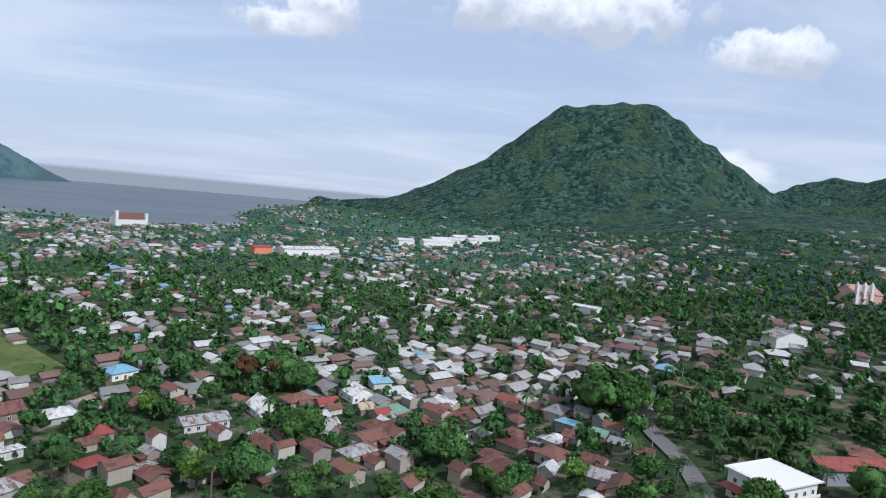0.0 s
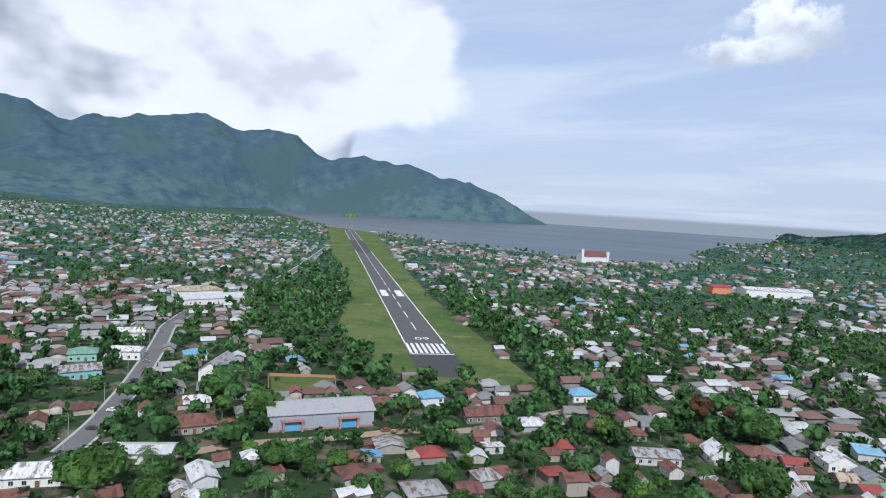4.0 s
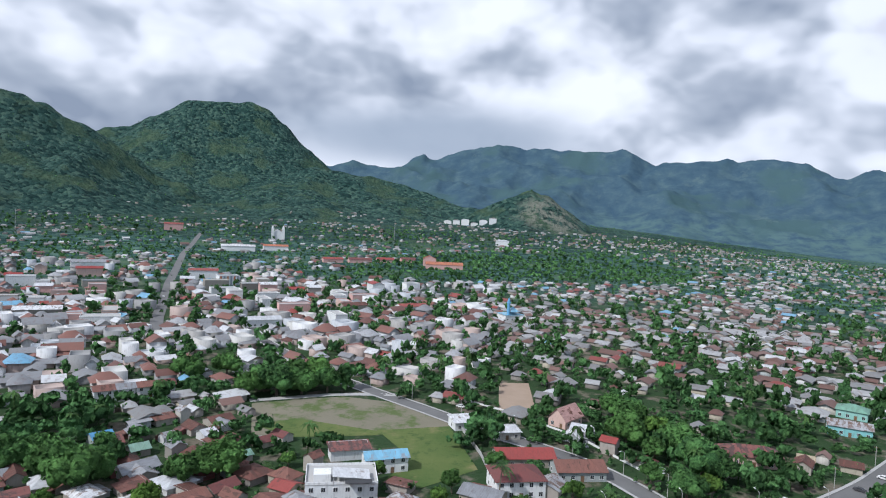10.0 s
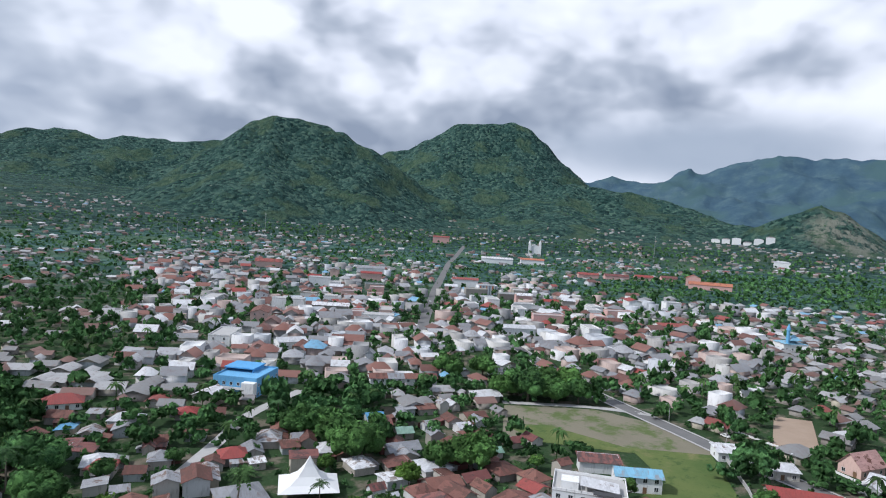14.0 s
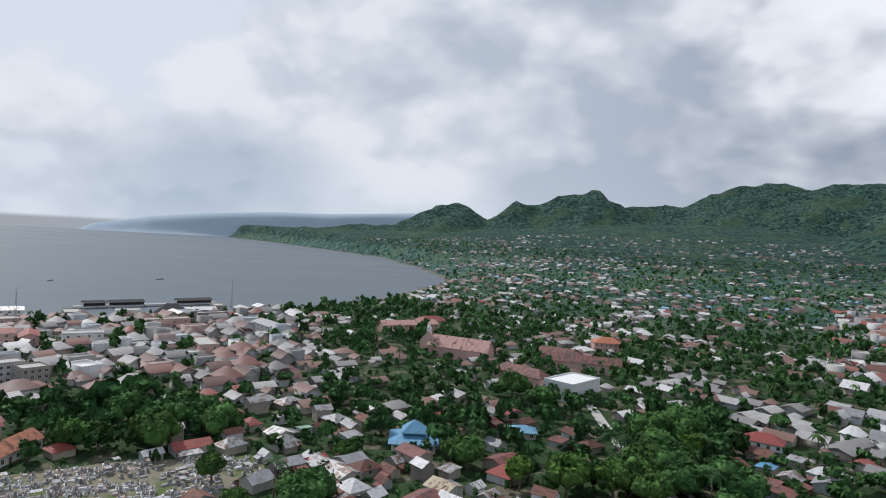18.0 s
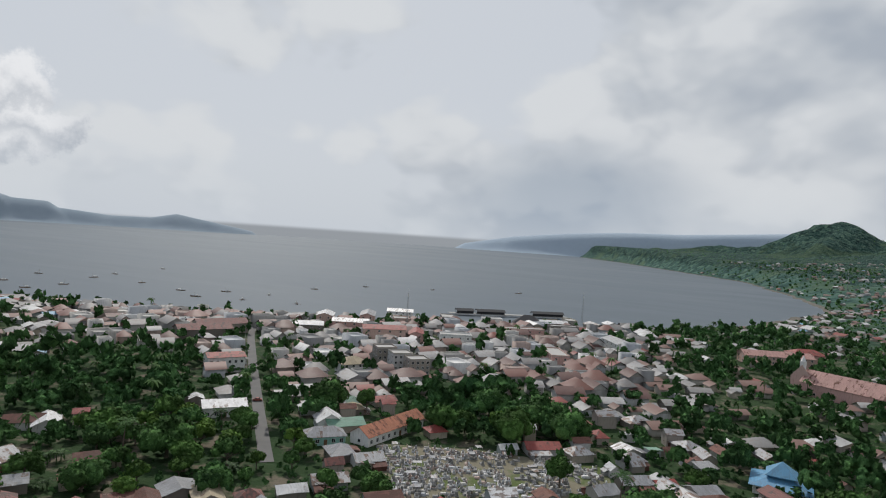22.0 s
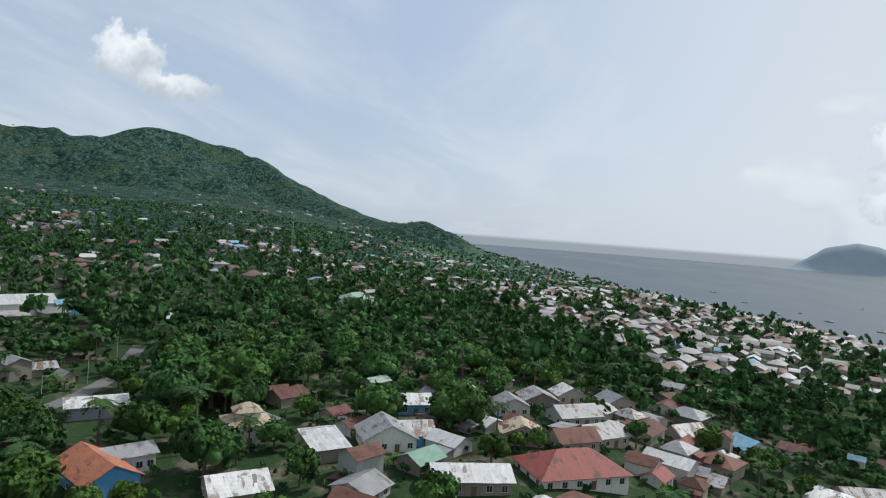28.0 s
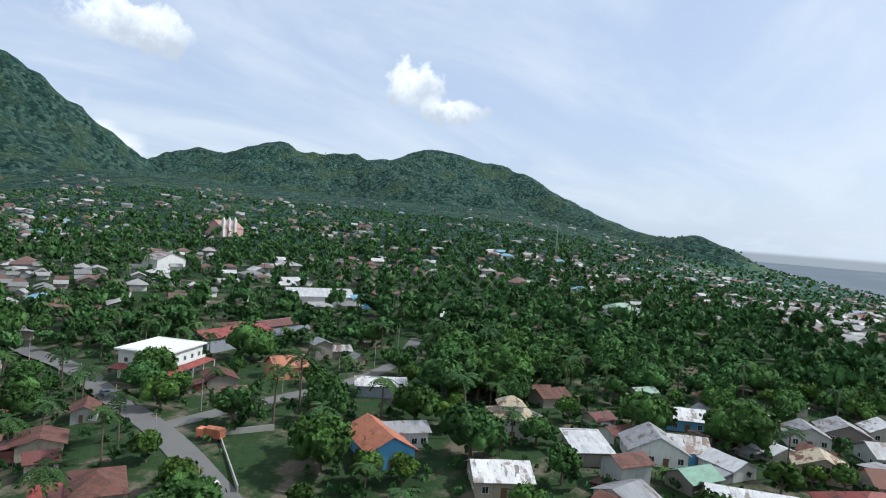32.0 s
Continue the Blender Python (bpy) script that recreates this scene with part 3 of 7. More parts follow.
RUST, DEEP = (0.17, 0.062, 0.036), (0.11, 0.045, 0.032)
material("roof_rust", mat_roof((0.215, 0.095, 0.070), (0.125, 0.048, 0.038), DEEP, 0.46), 0.75)
material("roof_zinc", mat_roof((0.25, 0.26, 0.275), (0.44, 0.445, 0.45), (0.20, 0.13, 0.10), 0.56), 0.5, 0.15)
material("roof_clean", mat_roof((0.33, 0.335, 0.34), (0.36, 0.36, 0.365), (0.29, 0.285, 0.28), 0.66, 0.15), 0.5, 0.1)
material("roof_white", mat_roof((0.54, 0.55, 0.56), (0.76, 0.76, 0.76), (0.32, 0.27, 0.24), 0.62), 0.5, 0.05)
material("roof_red", mat_roof((0.27, 0.042, 0.036), (0.30, 0.080, 0.066), DEEP, 0.62, 0.6), 0.6)
material("roof_maroon", mat_roof((0.165, 0.05, 0.045), (0.22, 0.085, 0.07), (0.09, 0.05, 0.045), 0.56), 0.65)
material("roof_blue", mat_roof((0.10, 0.30, 0.50), (0.22, 0.46, 0.60), (0.30, 0.36, 0.40), 0.66), 0.5)
material("roof_green", mat_roof((0.16, 0.33, 0.24), (0.30, 0.42, 0.34), (0.2, 0.2, 0.16), 0.66), 0.55)
material("roof_orange", mat_roof((0.50, 0.15, 0.075), (0.44, 0.20, 0.12), RUST, 0.60), 0.7)
material("roof_pink", mat_roof((0.46, 0.25, 0.22), (0.52, 0.31, 0.27), RUST, 0.66), 0.7)
material("roof_tan", mat_roof((0.40, 0.33, 0.22), (0.48, 0.42, 0.30), RUST, 0.62), 0.7)
WALLS = [(0.46, 0.44, 0.39), (0.36, 0.33, 0.28), (0.56, 0.56, 0.55), (0.27, 0.25, 0.22), (0.36, 0.32, 0.28), (0.36, 0.39, 0.38), (0.20, 0.18, 0.16), (0.40, 0.36, 0.28)]
material("wall", mat_wall(WALLS), 0.85)
material("wall_white", mat_wall([(0.76, 0.76, 0.74), (0.70, 0.71, 0.70)]), 0.8)
material("wall_blue", mat_wall([(0.10, 0.34, 0.62), (0.14, 0.38, 0.62)]), 0.7)
material("wall_teal", mat_wall([(0.22, 0.50, 0.50), (0.28, 0.52, 0.46)]), 0.8)
material("wall_grey", mat_wall([(0.33, 0.36, 0.42), (0.30, 0.33, 0.38)]), 0.7)
material("wall_pink", mat_wall([(0.62, 0.38, 0.34), (0.60, 0.42, 0.36)]), 0.8)
material("wall_orange", mat_wall([(0.66, 0.24, 0.13), (0.60, 0.28, 0.16)]), 0.8)
FAR_ROOFS = [(0.0, (0.125, 0.070, 0.056)), (0.17, (0.165, 0.098, 0.080)), (0.32, (0.19, 0.19, 0.185)), (0.56, (0.31, 0.31, 0.305)), (0.82, (0.46, 0.465, 0.46)), (0.935, (0.20, 0.055, 0.045)), (0.972, (0.16, 0.31, 0.42))]


TOWN_ROOFS = [(0.0, (0.125, 0.060, 0.048)), (0.20, (0.19, 0.090, 0.070)), (0.40, (0.20, 0.205, 0.21)), (0.62, (0.31, 0.315, 0.32)), (0.80, (0.50, 0.505, 0.505)), (0.90, (0.24, 0.056, 0.046)), (0.96, (0.16, 0.33, 0.46))]


def mat_far_roof(palette):
    def build(n, b):
        p = place(n)
        c = n.ramp(each_island(n), palette, True)
        c = n.mix(n.math("MULTIPLY", n.step(n.noise(p, 0.5, 5, 0.7), 0.45, 0.75), 0.55), c, (0.14, 0.085, 0.065))
        n.put(b.inputs["Base Color"], c)
    return build


material("roof_far", mat_far_roof(FAR_ROOFS), 0.6)
material("roof_town", mat_far_roof(TOWN_ROOFS), 0.6)
material("roof_harbour", mat_far_roof([(0.0, (0.085, 0.040, 0.035)), (0.26, (0.14, 0.062, 0.050)), (0.48, (0.15, 0.15, 0.15)), (0.70, (0.25, 0.25, 0.25)), (0.88, (0.46, 0.46, 0.46)), (0.95, (0.17, 0.050, 0.042))]), 0.6)
material("wall_far", mat_wall(WALLS, joined=True), 0.85)
material("wall_town", mat_wall([(0.50, 0.49, 0.46), (0.34, 0.33, 0.31), (0.62, 0.62, 0.61), (0.42, 0.33, 0.29), (0.27, 0.27, 0.265), (0.44, 0.46, 0.48)], joined=True), 0.85)
material("leaf", mat_leaf((0.014, 0.050, 0.020), (0.116, 0.250, 0.074)), 0.85, spec=0.1)
material("leaf_bright", mat_leaf((0.028, 0.082, 0.024), (0.150, 0.280, 0.062)), 0.8, spec=0.1)
material("leaf_palm", mat_leaf((0.022, 0.064, 0.028), (0.090, 0.180, 0.062)), 0.7, spec=0.12)
material("leaf_banana", mat_leaf((0.028, 0.080, 0.026), (0.10, 0.20, 0.060)), 0.6, spec=0.2)
material("leaf_rust", mat_leaf((0.060, 0.035, 0.018), (0.15, 0.075, 0.04)), 0.75)
material("leaf_far", mat_leaf((0.014, 0.052, 0.026), (0.112, 0.240, 0.086), 0.5, True), 0.9, spec=0.05)

# ---------------------------------------------------------------- ground, sea, distance
ring = np.concatenate([np.linspace(6, 60, 8), np.geomspace(66, 1800, 105), np.linspace(1830, 4940, 100)])
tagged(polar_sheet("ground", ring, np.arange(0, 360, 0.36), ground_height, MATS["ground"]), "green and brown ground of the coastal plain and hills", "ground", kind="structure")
tagged(polar_sheet("water", np.geomspace(150, 4960, 60), np.arange(0, 360, 2.0), lambda x, y: np.full(x.shape, SEA), MATS["sea"]), "calm grey-blue sea of two bays", "sea", kind="structure")


def range_height(x, y):
    z = np.full(x.shape, -30.0)
    for pts, steep, rough, seed in RANGE:
        h = crest(x, y, pts, steep, rough, seed)
        spur = 1 - np.abs(fbm(x / 460, y / 460, 4, seed + 7, 0.5)) * 1.7
        z = np.maximum(z, h + np.clip(h, 0, 300) / 300 * (18 * fbm(x / 220, y / 220, 5, seed, 0.6) + 85 * (spur - 0.68)))
    bay = sector(np.degrees(np.arctan2(x, y)), 314, 336, 22)
    return -30 + (z + 30) * ease(np.hypot(x, y), 2800 + 1350 * bay, 3900 + 620 * bay)


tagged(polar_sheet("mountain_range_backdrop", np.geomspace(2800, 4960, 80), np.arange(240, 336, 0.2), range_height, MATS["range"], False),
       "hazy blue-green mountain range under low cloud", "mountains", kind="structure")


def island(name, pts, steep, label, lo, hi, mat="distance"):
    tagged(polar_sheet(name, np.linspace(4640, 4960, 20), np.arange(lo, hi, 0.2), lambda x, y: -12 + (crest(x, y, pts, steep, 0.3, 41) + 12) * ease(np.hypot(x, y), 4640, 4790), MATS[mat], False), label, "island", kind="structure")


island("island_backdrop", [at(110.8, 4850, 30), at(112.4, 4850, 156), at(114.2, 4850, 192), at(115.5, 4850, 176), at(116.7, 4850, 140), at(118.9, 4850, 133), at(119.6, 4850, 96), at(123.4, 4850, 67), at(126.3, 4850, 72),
                            at(128.2, 4850, 107), at(129.6, 4850, 86), at(134.0, 4850, 22)], 0.9, "distant haze-blue island lying on the sea", 108, 137)
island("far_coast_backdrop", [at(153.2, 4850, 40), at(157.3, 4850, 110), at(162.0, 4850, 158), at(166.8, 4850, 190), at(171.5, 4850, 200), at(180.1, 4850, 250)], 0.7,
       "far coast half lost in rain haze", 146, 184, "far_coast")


# the small dark rock in the western bay
rock = polar_sheet("rock_islet", np.linspace(0, 95, 9), np.arange(0, 360, 12), lambda x, y: 24 * np.clip(1 - (np.hypot(x, y * 2.2) / 92) ** 3, -0.4, 1) + 5 * fbm(x / 25, y / 25, 3, 6) - 8, MATS["leaf"])
rock.matrix_basis = pose(*at(317.3, 3560)[:2], 0, 0, 0, -45)
tagged(rock, "small dark rock islet in the bay", "island", kind="structure")


def drape(name, line, width, material_name, lift=0.12, label="", category="road", step=6.0, closed=False):
    """A strip of even width that follows the ground along a line of places."""
    pts = [Vector((p[0], p[1])) for p in line]
    path = []
    for a, b in zip(pts, pts[1:]):
        k = max(1, int((b - a).length / step))
        path += [a.lerp(b, i / k) for i in range(k)]
    path.append(pts[-1])
    for _ in range(3):
        path = [path[0]] + [(path[i - 1] + path[i] * 2 + path[i + 1]) / 4 for i in range(1, len(path) - 1)] + [path[-1]]
    P = np.array([(p.x, p.y) for p in path])
    T = np.gradient(P, axis=0)
    T /= np.linalg.norm(T, axis=1)[:, None] + 1e-9
    N = np.stack([-T[:, 1], T[:, 0]], -1)
    across = np.linspace(-0.5, 0.5, 5)
    rows = P[:, None, :] + N[:, None, :] * (across * width)[None, :, None]
    z = ground_height(rows[..., 0], rows[..., 1])
    z = np.maximum(z, z.mean(axis=1, keepdims=True)) + lift
    n, m = z.shape
    i = np.arange(n * m).reshape(n, m)
    q = np.stack([i[:-1, :-1], i[1:, :-1], i[1:, 1:], i[:-1, 1:]], -1).reshape(-1, 4)
    v = np.concatenate([rows, z[..., None]], -1).reshape(-1, 3)
    return tagged(link_mesh(name, v, q, MATS[material_name]), label, category, kind="structure")


def patch(name, poly, material_name, lift, label, category="field", step=5.0):
    """An open field: the ground inside an outline, a hand's width higher."""
    P = np.array(poly)
    (x0, y0), (x1, y1) = P.min(0), P.max(0)
    bm = bmesh.new()
    f = bm.faces.new([bm.verts.new((p[0], p[1], 0)) for p in poly])
    for axis, lo, hi in ((0, x0, x1), (1, y0, y1)):
        k = int((hi - lo) / step)
        for i in range(1, k):
            co, no = [0, 0, 0], [0, 0, 0]
            co[axis], no[axis] = lo + (hi - lo) * i / k, 1
            bmesh.ops.bisect_plane(bm, geom=bm.verts[:] + bm.edges[:] + bm.faces[:], plane_co=co, plane_no=no)
    zs = ground_height(np.array([v.co.x for v in bm.verts]), np.array([v.co.y for v in bm.verts]))
    for v, z in zip(bm.verts, zs):
        v.co.z = z + lift
    me = bpy.data.meshes.new(name)
    bm.normal_update()
    for f in bm.faces:
        if f.normal.z < 0:
            f.normal_flip()
    bm.to_mesh(me)
    bm.free()
    me.materials.append(MATS[material_name])
    return tagged(new(name, me), label, category, kind="structure")

# ---------------------------------------------------------------- building blocks
class Shape:
    """Collects corners and faces of one mesh."""

    def __init__(self):
        self.v, self.f = [], []

    def face(self, *pts):
        i = len(self.v)
        self.v += [tuple(p) for p in pts]
        self.f.append(tuple(range(i, i + len(pts))))
        return self

    def box(self, x0, x1, y0, y1, z0, z1):
        i = len(self.v)
        self.v += [(x, y, z) for z in (z0, z1) for y in (y0, y1) for x in (x0, x1)]
        self.f += [(i + a, i + b, i + c, i + d) for a, b, c, d in ((0, 2, 3, 1), (4, 5, 7, 6), (0, 1, 5, 4), (2, 6, 7, 3), (0, 4, 6, 2), (1, 3, 7, 5))]
        return self

    def slab(self, quad, thick):
        """A sheet over four corners, given its thickness downwards."""
        i = len(self.v)
        self.v += [tuple(p) for p in quad] + [(p[0], p[1], p[2] - thick) for p in quad]
        n = len(quad)
        self.f.append(tuple(range(i, i + n)))
        self.f.append(tuple(range(i + 2 * n - 1, i + n - 1, -1)))
        for k in range(n):
            a, b = k, (k + 1) % n
            self.f.append((i + b, i + a, i + n + a, i + n + b))
        return self

    def shell(self, top, faces, thick):
        """One sheet over many corners that hang together, given its thickness downwards."""
        i, n = len(self.v), len(top)
        self.v += [tuple(p) for p in top] + [(p[0], p[1], p[2] - thick) for p in top]
        rim = {}
        for f in faces:
            self.f.append(tuple(i + k for k in f))
            self.f.append(tuple(i + n + k for k in reversed(f)))
            for e in zip(f, f[1:] + f[:1]):
                if e[::-1] in rim:
                    del rim[e[::-1]]
                else:
                    rim[e] = 1
        for p, q in rim:
            self.f.append((i + q, i + p, i + n + p, i + n + q))
        return self

    def folded(self, lines, thick, n, sag, rng):
        """A roof as strips between level lines, each given by its two ends, a little uneven."""
        top, faces = [], []
        for a, b in lines:
            for k in range(n + 1):
                p = Vector(a).lerp(Vector(b), k / n)
                top.append((p.x, p.y, p.z + rng.uniform(-sag, sag)))
        for j in range(len(lines) - 1):
            for k in range(n):
                o = j * (n + 1) + k
                faces.append((o, o + 1, o + n + 2, o + n + 1))
        return self.shell(top, faces, thick)

    def tube(self, pts, radii, n=6):
        i = len(self.v)
        for k, (p, r) in enumerate(zip(pts, radii)):
            p = Vector(p)
            d = (Vector(pts[min(k + 1, len(pts) - 1)]) - Vector(pts[max(k - 1, 0)])).normalized()
            a = d.cross((0, 1, 0.01)).normalized()
            b = d.cross(a)
            self.v += [tuple(p + (a * math.cos(2 * math.pi * j / n) + b * math.sin(2 * math.pi * j / n)) * r) for j in range(n)]
        for k in range(len(pts) - 1):
            for j in range(n):
                self.f.append((i + k * n + j, i + k * n + (j + 1) % n, i + (k + 1) * n + (j + 1) % n, i + (k + 1) * n + j))
        self.f.append(tuple(i + (len(pts) - 1) * n + j for j in range(n)))
        return self

    def mesh(self, name, mat, smooth=False):
        me = bpy.data.meshes.new(name)
        me.from_pydata(self.v, [], self.f)
        me.validate()
        if smooth:
            me.polygons.foreach_set("use_smooth", [True] * len(me.polygons))
        me.materials.append(MATS[mat] if isinstance(mat, str) else mat)
        me.update()
        return me


def part(name, shape, mat, parent, label="", smooth=False):
    me = shape if isinstance(shape, bpy.types.Mesh) else shape.mesh(name, mat, smooth)
    ob = new(name, me)
    ob.parent = parent
    if label:
        ob["label"] = label
    return ob


def thing(name, shape, mat, m, label, category, group="", kind=""):
    ob = new(name, shape if shape is None or isinstance(shape, bpy.types.Mesh) else shape.mesh(name, mat))
    ob.matrix_basis = m
    return tagged(ob, label, category, group, kind)


def spot(x, y, rz, z=None):
    return pose(x, y, height_at(x, y) if z is None else z, 0, 0, rz)


def roof_shape(kind, w, d, h, rise, over, rng, sag=0.05):
    """Roof over a body of width w (x) and depth d (y from 0), with its eaves at height h."""
    s = Shape()
    x0, x1, y0, y1, m = -w / 2 - over, w / 2 + over, -over, d + over, d / 2
    drop = rise * over / (d / 2)
    lo, hi = h - drop + 0.12, h + rise + 0.12
    nu, nv = max(2, int(w / 2.2)), 2
    if kind == "gable":
        q = (lo + hi) / 2
        s.folded([((x0, y0, lo), (x1, y0, lo)), ((x0, (y0 + m) / 2, q), (x1, (y0 + m) / 2, q)), ((x0, m, hi), (x1, m, hi)), ((x0, (y1 + m) / 2, q), (x1, (y1 + m) / 2, q)), ((x0, y1, lo), (x1, y1, lo))], 0.1, nu, sag, rng)
    elif kind == "gable_front":
        drop = rise * over / (w / 2)
        lo, hi = h - drop + 0.12, h + rise + 0.12
        q = (lo + hi) / 2
        s.folded([((x1, y0, lo), (x1, y1, lo)), ((x1 / 2, y0, q), (x1 / 2, y1, q)), ((0, y0, hi), (0, y1, hi)), ((x0 / 2, y0, q), (x0 / 2, y1, q)), ((x0, y0, lo), (x0, y1, lo))], 0.1, max(2, int(d / 2.2)), sag, rng)
    elif kind == "hip":
        run = min(w, d) / 2
        if w >= d:
            a, b = (-w / 2 + run, m, hi), (w / 2 - run + 0.05, m, hi)
            s.shell([(x0, y0, lo), (x1, y0, lo), (x1, y1, lo), (x0, y1, lo), a, b], [(0, 1, 5, 4), (2, 3, 4, 5), (1, 2, 5), (3, 0, 4)], 0.13)
        else:
            a, b = (0, run, hi), (0, d - run + 0.05, hi)
            s.shell([(x0, y0, lo), (x1, y0, lo), (x1, y1, lo), (x0, y1, lo), a, b], [(0, 1, 4), (2, 3, 5), (1, 2, 5, 4), (3, 0, 4, 5)], 0.13)
    elif kind == "shed":
        s.folded([((x0, y0, h + 0.1), (x1, y0, h + 0.1)), ((x0, m, h + 0.1 + rise / 2), (x1, m, h + 0.1 + rise / 2)), ((x0, y1, h + rise), (x1, y1, h + rise))], 0.1, nu, sag, rng)
    return s


def body_shape(kind, w, d, h, rise, sink=2.0):
    s = Shape()
    x0, x1, m = -w / 2, w / 2, d / 2
    s.box(x0, x1, 0, d, -sink, h)
    if kind == "gable":
        for x, k in ((x0, 1), (x1, -1)):
            i = len(s.v)
            s.v += [(x, 0, h), (x, d, h), (x, m, h + rise), (x + 0.12 * k, 0, h), (x + 0.12 * k, d, h), (x + 0.12 * k, m, h + rise)]
            s.f += [(i, i + 1, i + 2), (i + 5, i + 4, i + 3), (i, i + 2, i + 5, i + 3), (i + 1, i + 4, i + 5, i + 2)]
    elif kind == "gable_front":
        for y, k in ((0, 1), (d, -1)):
            i = len(s.v)
            s.v += [(x0, y, h), (x1, y, h), (0, y, h + rise), (x0, y + 0.12 * k, h), (x1, y + 0.12 * k, h), (0, y + 0.12 * k, h + rise)]
            s.f += [(i, i + 1, i + 2), (i + 5, i + 4, i + 3), (i, i + 2, i + 5, i + 3), (i + 1, i + 4, i + 5, i + 2)]
    elif kind == "shed":
        for x, k in ((x0, 1), (x1, -1)):
            i = len(s.v)
            s.v += [(x, 0, h), (x, d, h), (x, d, h + rise), (x + 0.1 * k, 0, h), (x + 0.1 * k, d, h), (x + 0.1 * k, d, h + rise)]
            s.f += [(i, i + 1, i + 2), (i + 5, i + 4, i + 3), (i, i + 2, i + 5, i + 3), (i + 1, i + 4, i + 5, i + 2)]
        s.box(x0, x1, d - 0.1, d, h, h + rise)
    return s


FITTINGS = {}


def window_mesh(w, h):
    key = ("window", round(w, 1), round(h, 1))
    if key not in FITTINGS:
        f = Shape()
        f.box(-w / 2 - 0.08, -w / 2, -0.07, 0.05, 0, h), f.box(w / 2, w / 2 + 0.08, -0.07, 0.05, 0, h)
        f.box(-w / 2 - 0.08, w / 2 + 0.08, -0.07, 0.05, h, h + 0.08), f.box(-w / 2 - 0.14, w / 2 + 0.14, -0.14, 0.05, -0.09, 0)
        f.box(-0.03, 0.03, -0.05, 0.02, 0, h)
        p = Shape().box(-w / 2, w / 2, -0.03, 0.02, 0, h)
        FITTINGS[key] = f.mesh("window", "white_paint"), p.mesh("pane", "glass")
    return FITTINGS[key]


def put_window(house, x, y, z, w=1.2, h=1.3, rz=0.0):
    frame_mesh, pane_mesh = window_mesh(w, h)
    win = part("window", frame_mesh, None, house)
    win.matrix_basis = pose(x, y, z, 0, 0, rz)
    part("pane", pane_mesh, None, win, "dark glass pane")
    return win


def put_door(house, x, y, w=1.0, h=2.05, mat="wood", rz=0.0):
    key = ("door", w, h, mat)
    if key not in FITTINGS:
        s = Shape().box(-w / 2, w / 2, -0.06, 0.03, 0, h)
        s.box(-w / 2 - 0.1, -w / 2, -0.09, 0.03, 0, h + 0.1), s.box(w / 2, w / 2 + 0.1, -0.09, 0.03, 0, h + 0.1), s.box(-w / 2, w / 2, -0.09, 0.03, h, h + 0.1)
        FITTINGS[key] = s.mesh("door", mat)
    d = part("door", FITTINGS[key], None, house)
    d.matrix_basis = pose(x, y, 0, 0, 0, rz)
    return d


TAKEN = []  # ground that stands built over: x, y, radius


def building(name, x, y, rz, w, d, h, rise, kind, roof, wall, label, category="house", storeys=1, over=0.7, openings=True, group="", windows=None):
    """A building of its own: its front runs along its x axis, its depth away from it."""
    rng = random.Random(int(x * 7 + y * 13))
    m = spot(x, y, rz)
    a = radians(rz)
    cx, cy = x - math.sin(a) * d / 2, y + math.cos(a) * d / 2
    k = max(1, round(max(w, d) / min(w, d)))
    for i in range(k):
        o = ((i + 0.5) / k - 0.5) * (w if w > d else d)
        ux, uy = (math.cos(a), math.sin(a)) if w > d else (-math.sin(a), math.cos(a))
        TAKEN.append((cx + ux * o, cy + uy * o, min(w, d) * 0.62 + 2.5))
    b = thing(name, body_shape(kind, w, d, h, rise), wall, m, label, category, group)
    if kind == "flat":
        s = Shape().box(-w / 2 - 0.1, w / 2 + 0.1, -0.1, d + 0.1, h, h + 0.22)
        part("roof", s, roof, b)
        p = Shape()
        for q in ((-w / 2, w / 2, -0.05, 0.15), (-w / 2, w / 2, d - 0.15, d + 0.05), (-w / 2 - 0.05, -w / 2 + 0.15, 0, d), (w / 2 - 0.15, w / 2 + 0.05, 0, d)):
            p.box(*q, h + 0.22, h + 1.0)
        part("parapet", p, wall, b)
    else:
        part("roof", roof_shape(kind, w, d, h, rise, over, rng), roof, b)
    if openings:
        per = h / storeys
        n = windows or max(1, int(w / 3.4))
        for s in range(storeys):
            for i in range(n):
                wx = (i + 0.5) / n * w - w / 2
                if s == 0 and i == n // 2:
                    put_door(b, wx, 0, 1.1)
                else:
                    put_window(b, wx, 0, s * per + 0.95, 1.3, min(1.4, per - 1.4))
            for i in range(max(1, int(d / 5))):
                wy = (i + 0.5) / max(1, int(d / 5)) * d
                put_window(b, w / 2, wy, s * per + 0.95, 1.2, min(1.3, per - 1.4), 90)
                put_window(b, -w / 2, wy, s * per + 0.95, 1.2, min(1.3, per - 1.4), -90)
    return b

# ---------------------------------------------------------------- plants
def ball(seed, fine=True):
    """Corners and faces of a lumpy round core."""
    rng = random.Random(seed)
    if fine:
        bm = bmesh.new()
        bmesh.ops.create_icosphere(bm, subdivisions=1, radius=1)
        v = np.array([p.co * rng.uniform(0.78, 1.18) for p in bm.verts])
        f = np.array([[q.index for q in t.verts] for t in bm.faces])
        bm.free()
    else:
        v = np.array([(0, 0, 1), (1, 0, 0), (0, 1, 0), (-1, 0, 0), (0, -1, 0), (0, 0, -1)]) * np.array([[rng.uniform(0.9, 1.35)] for _ in range(6)])
        f = np.array([(0, 1, 2), (0, 2, 3), (0, 3, 4), (0, 4, 1), (5, 2, 1), (5, 3, 2), (5, 4, 3), (5, 1, 4)])
    return v, f


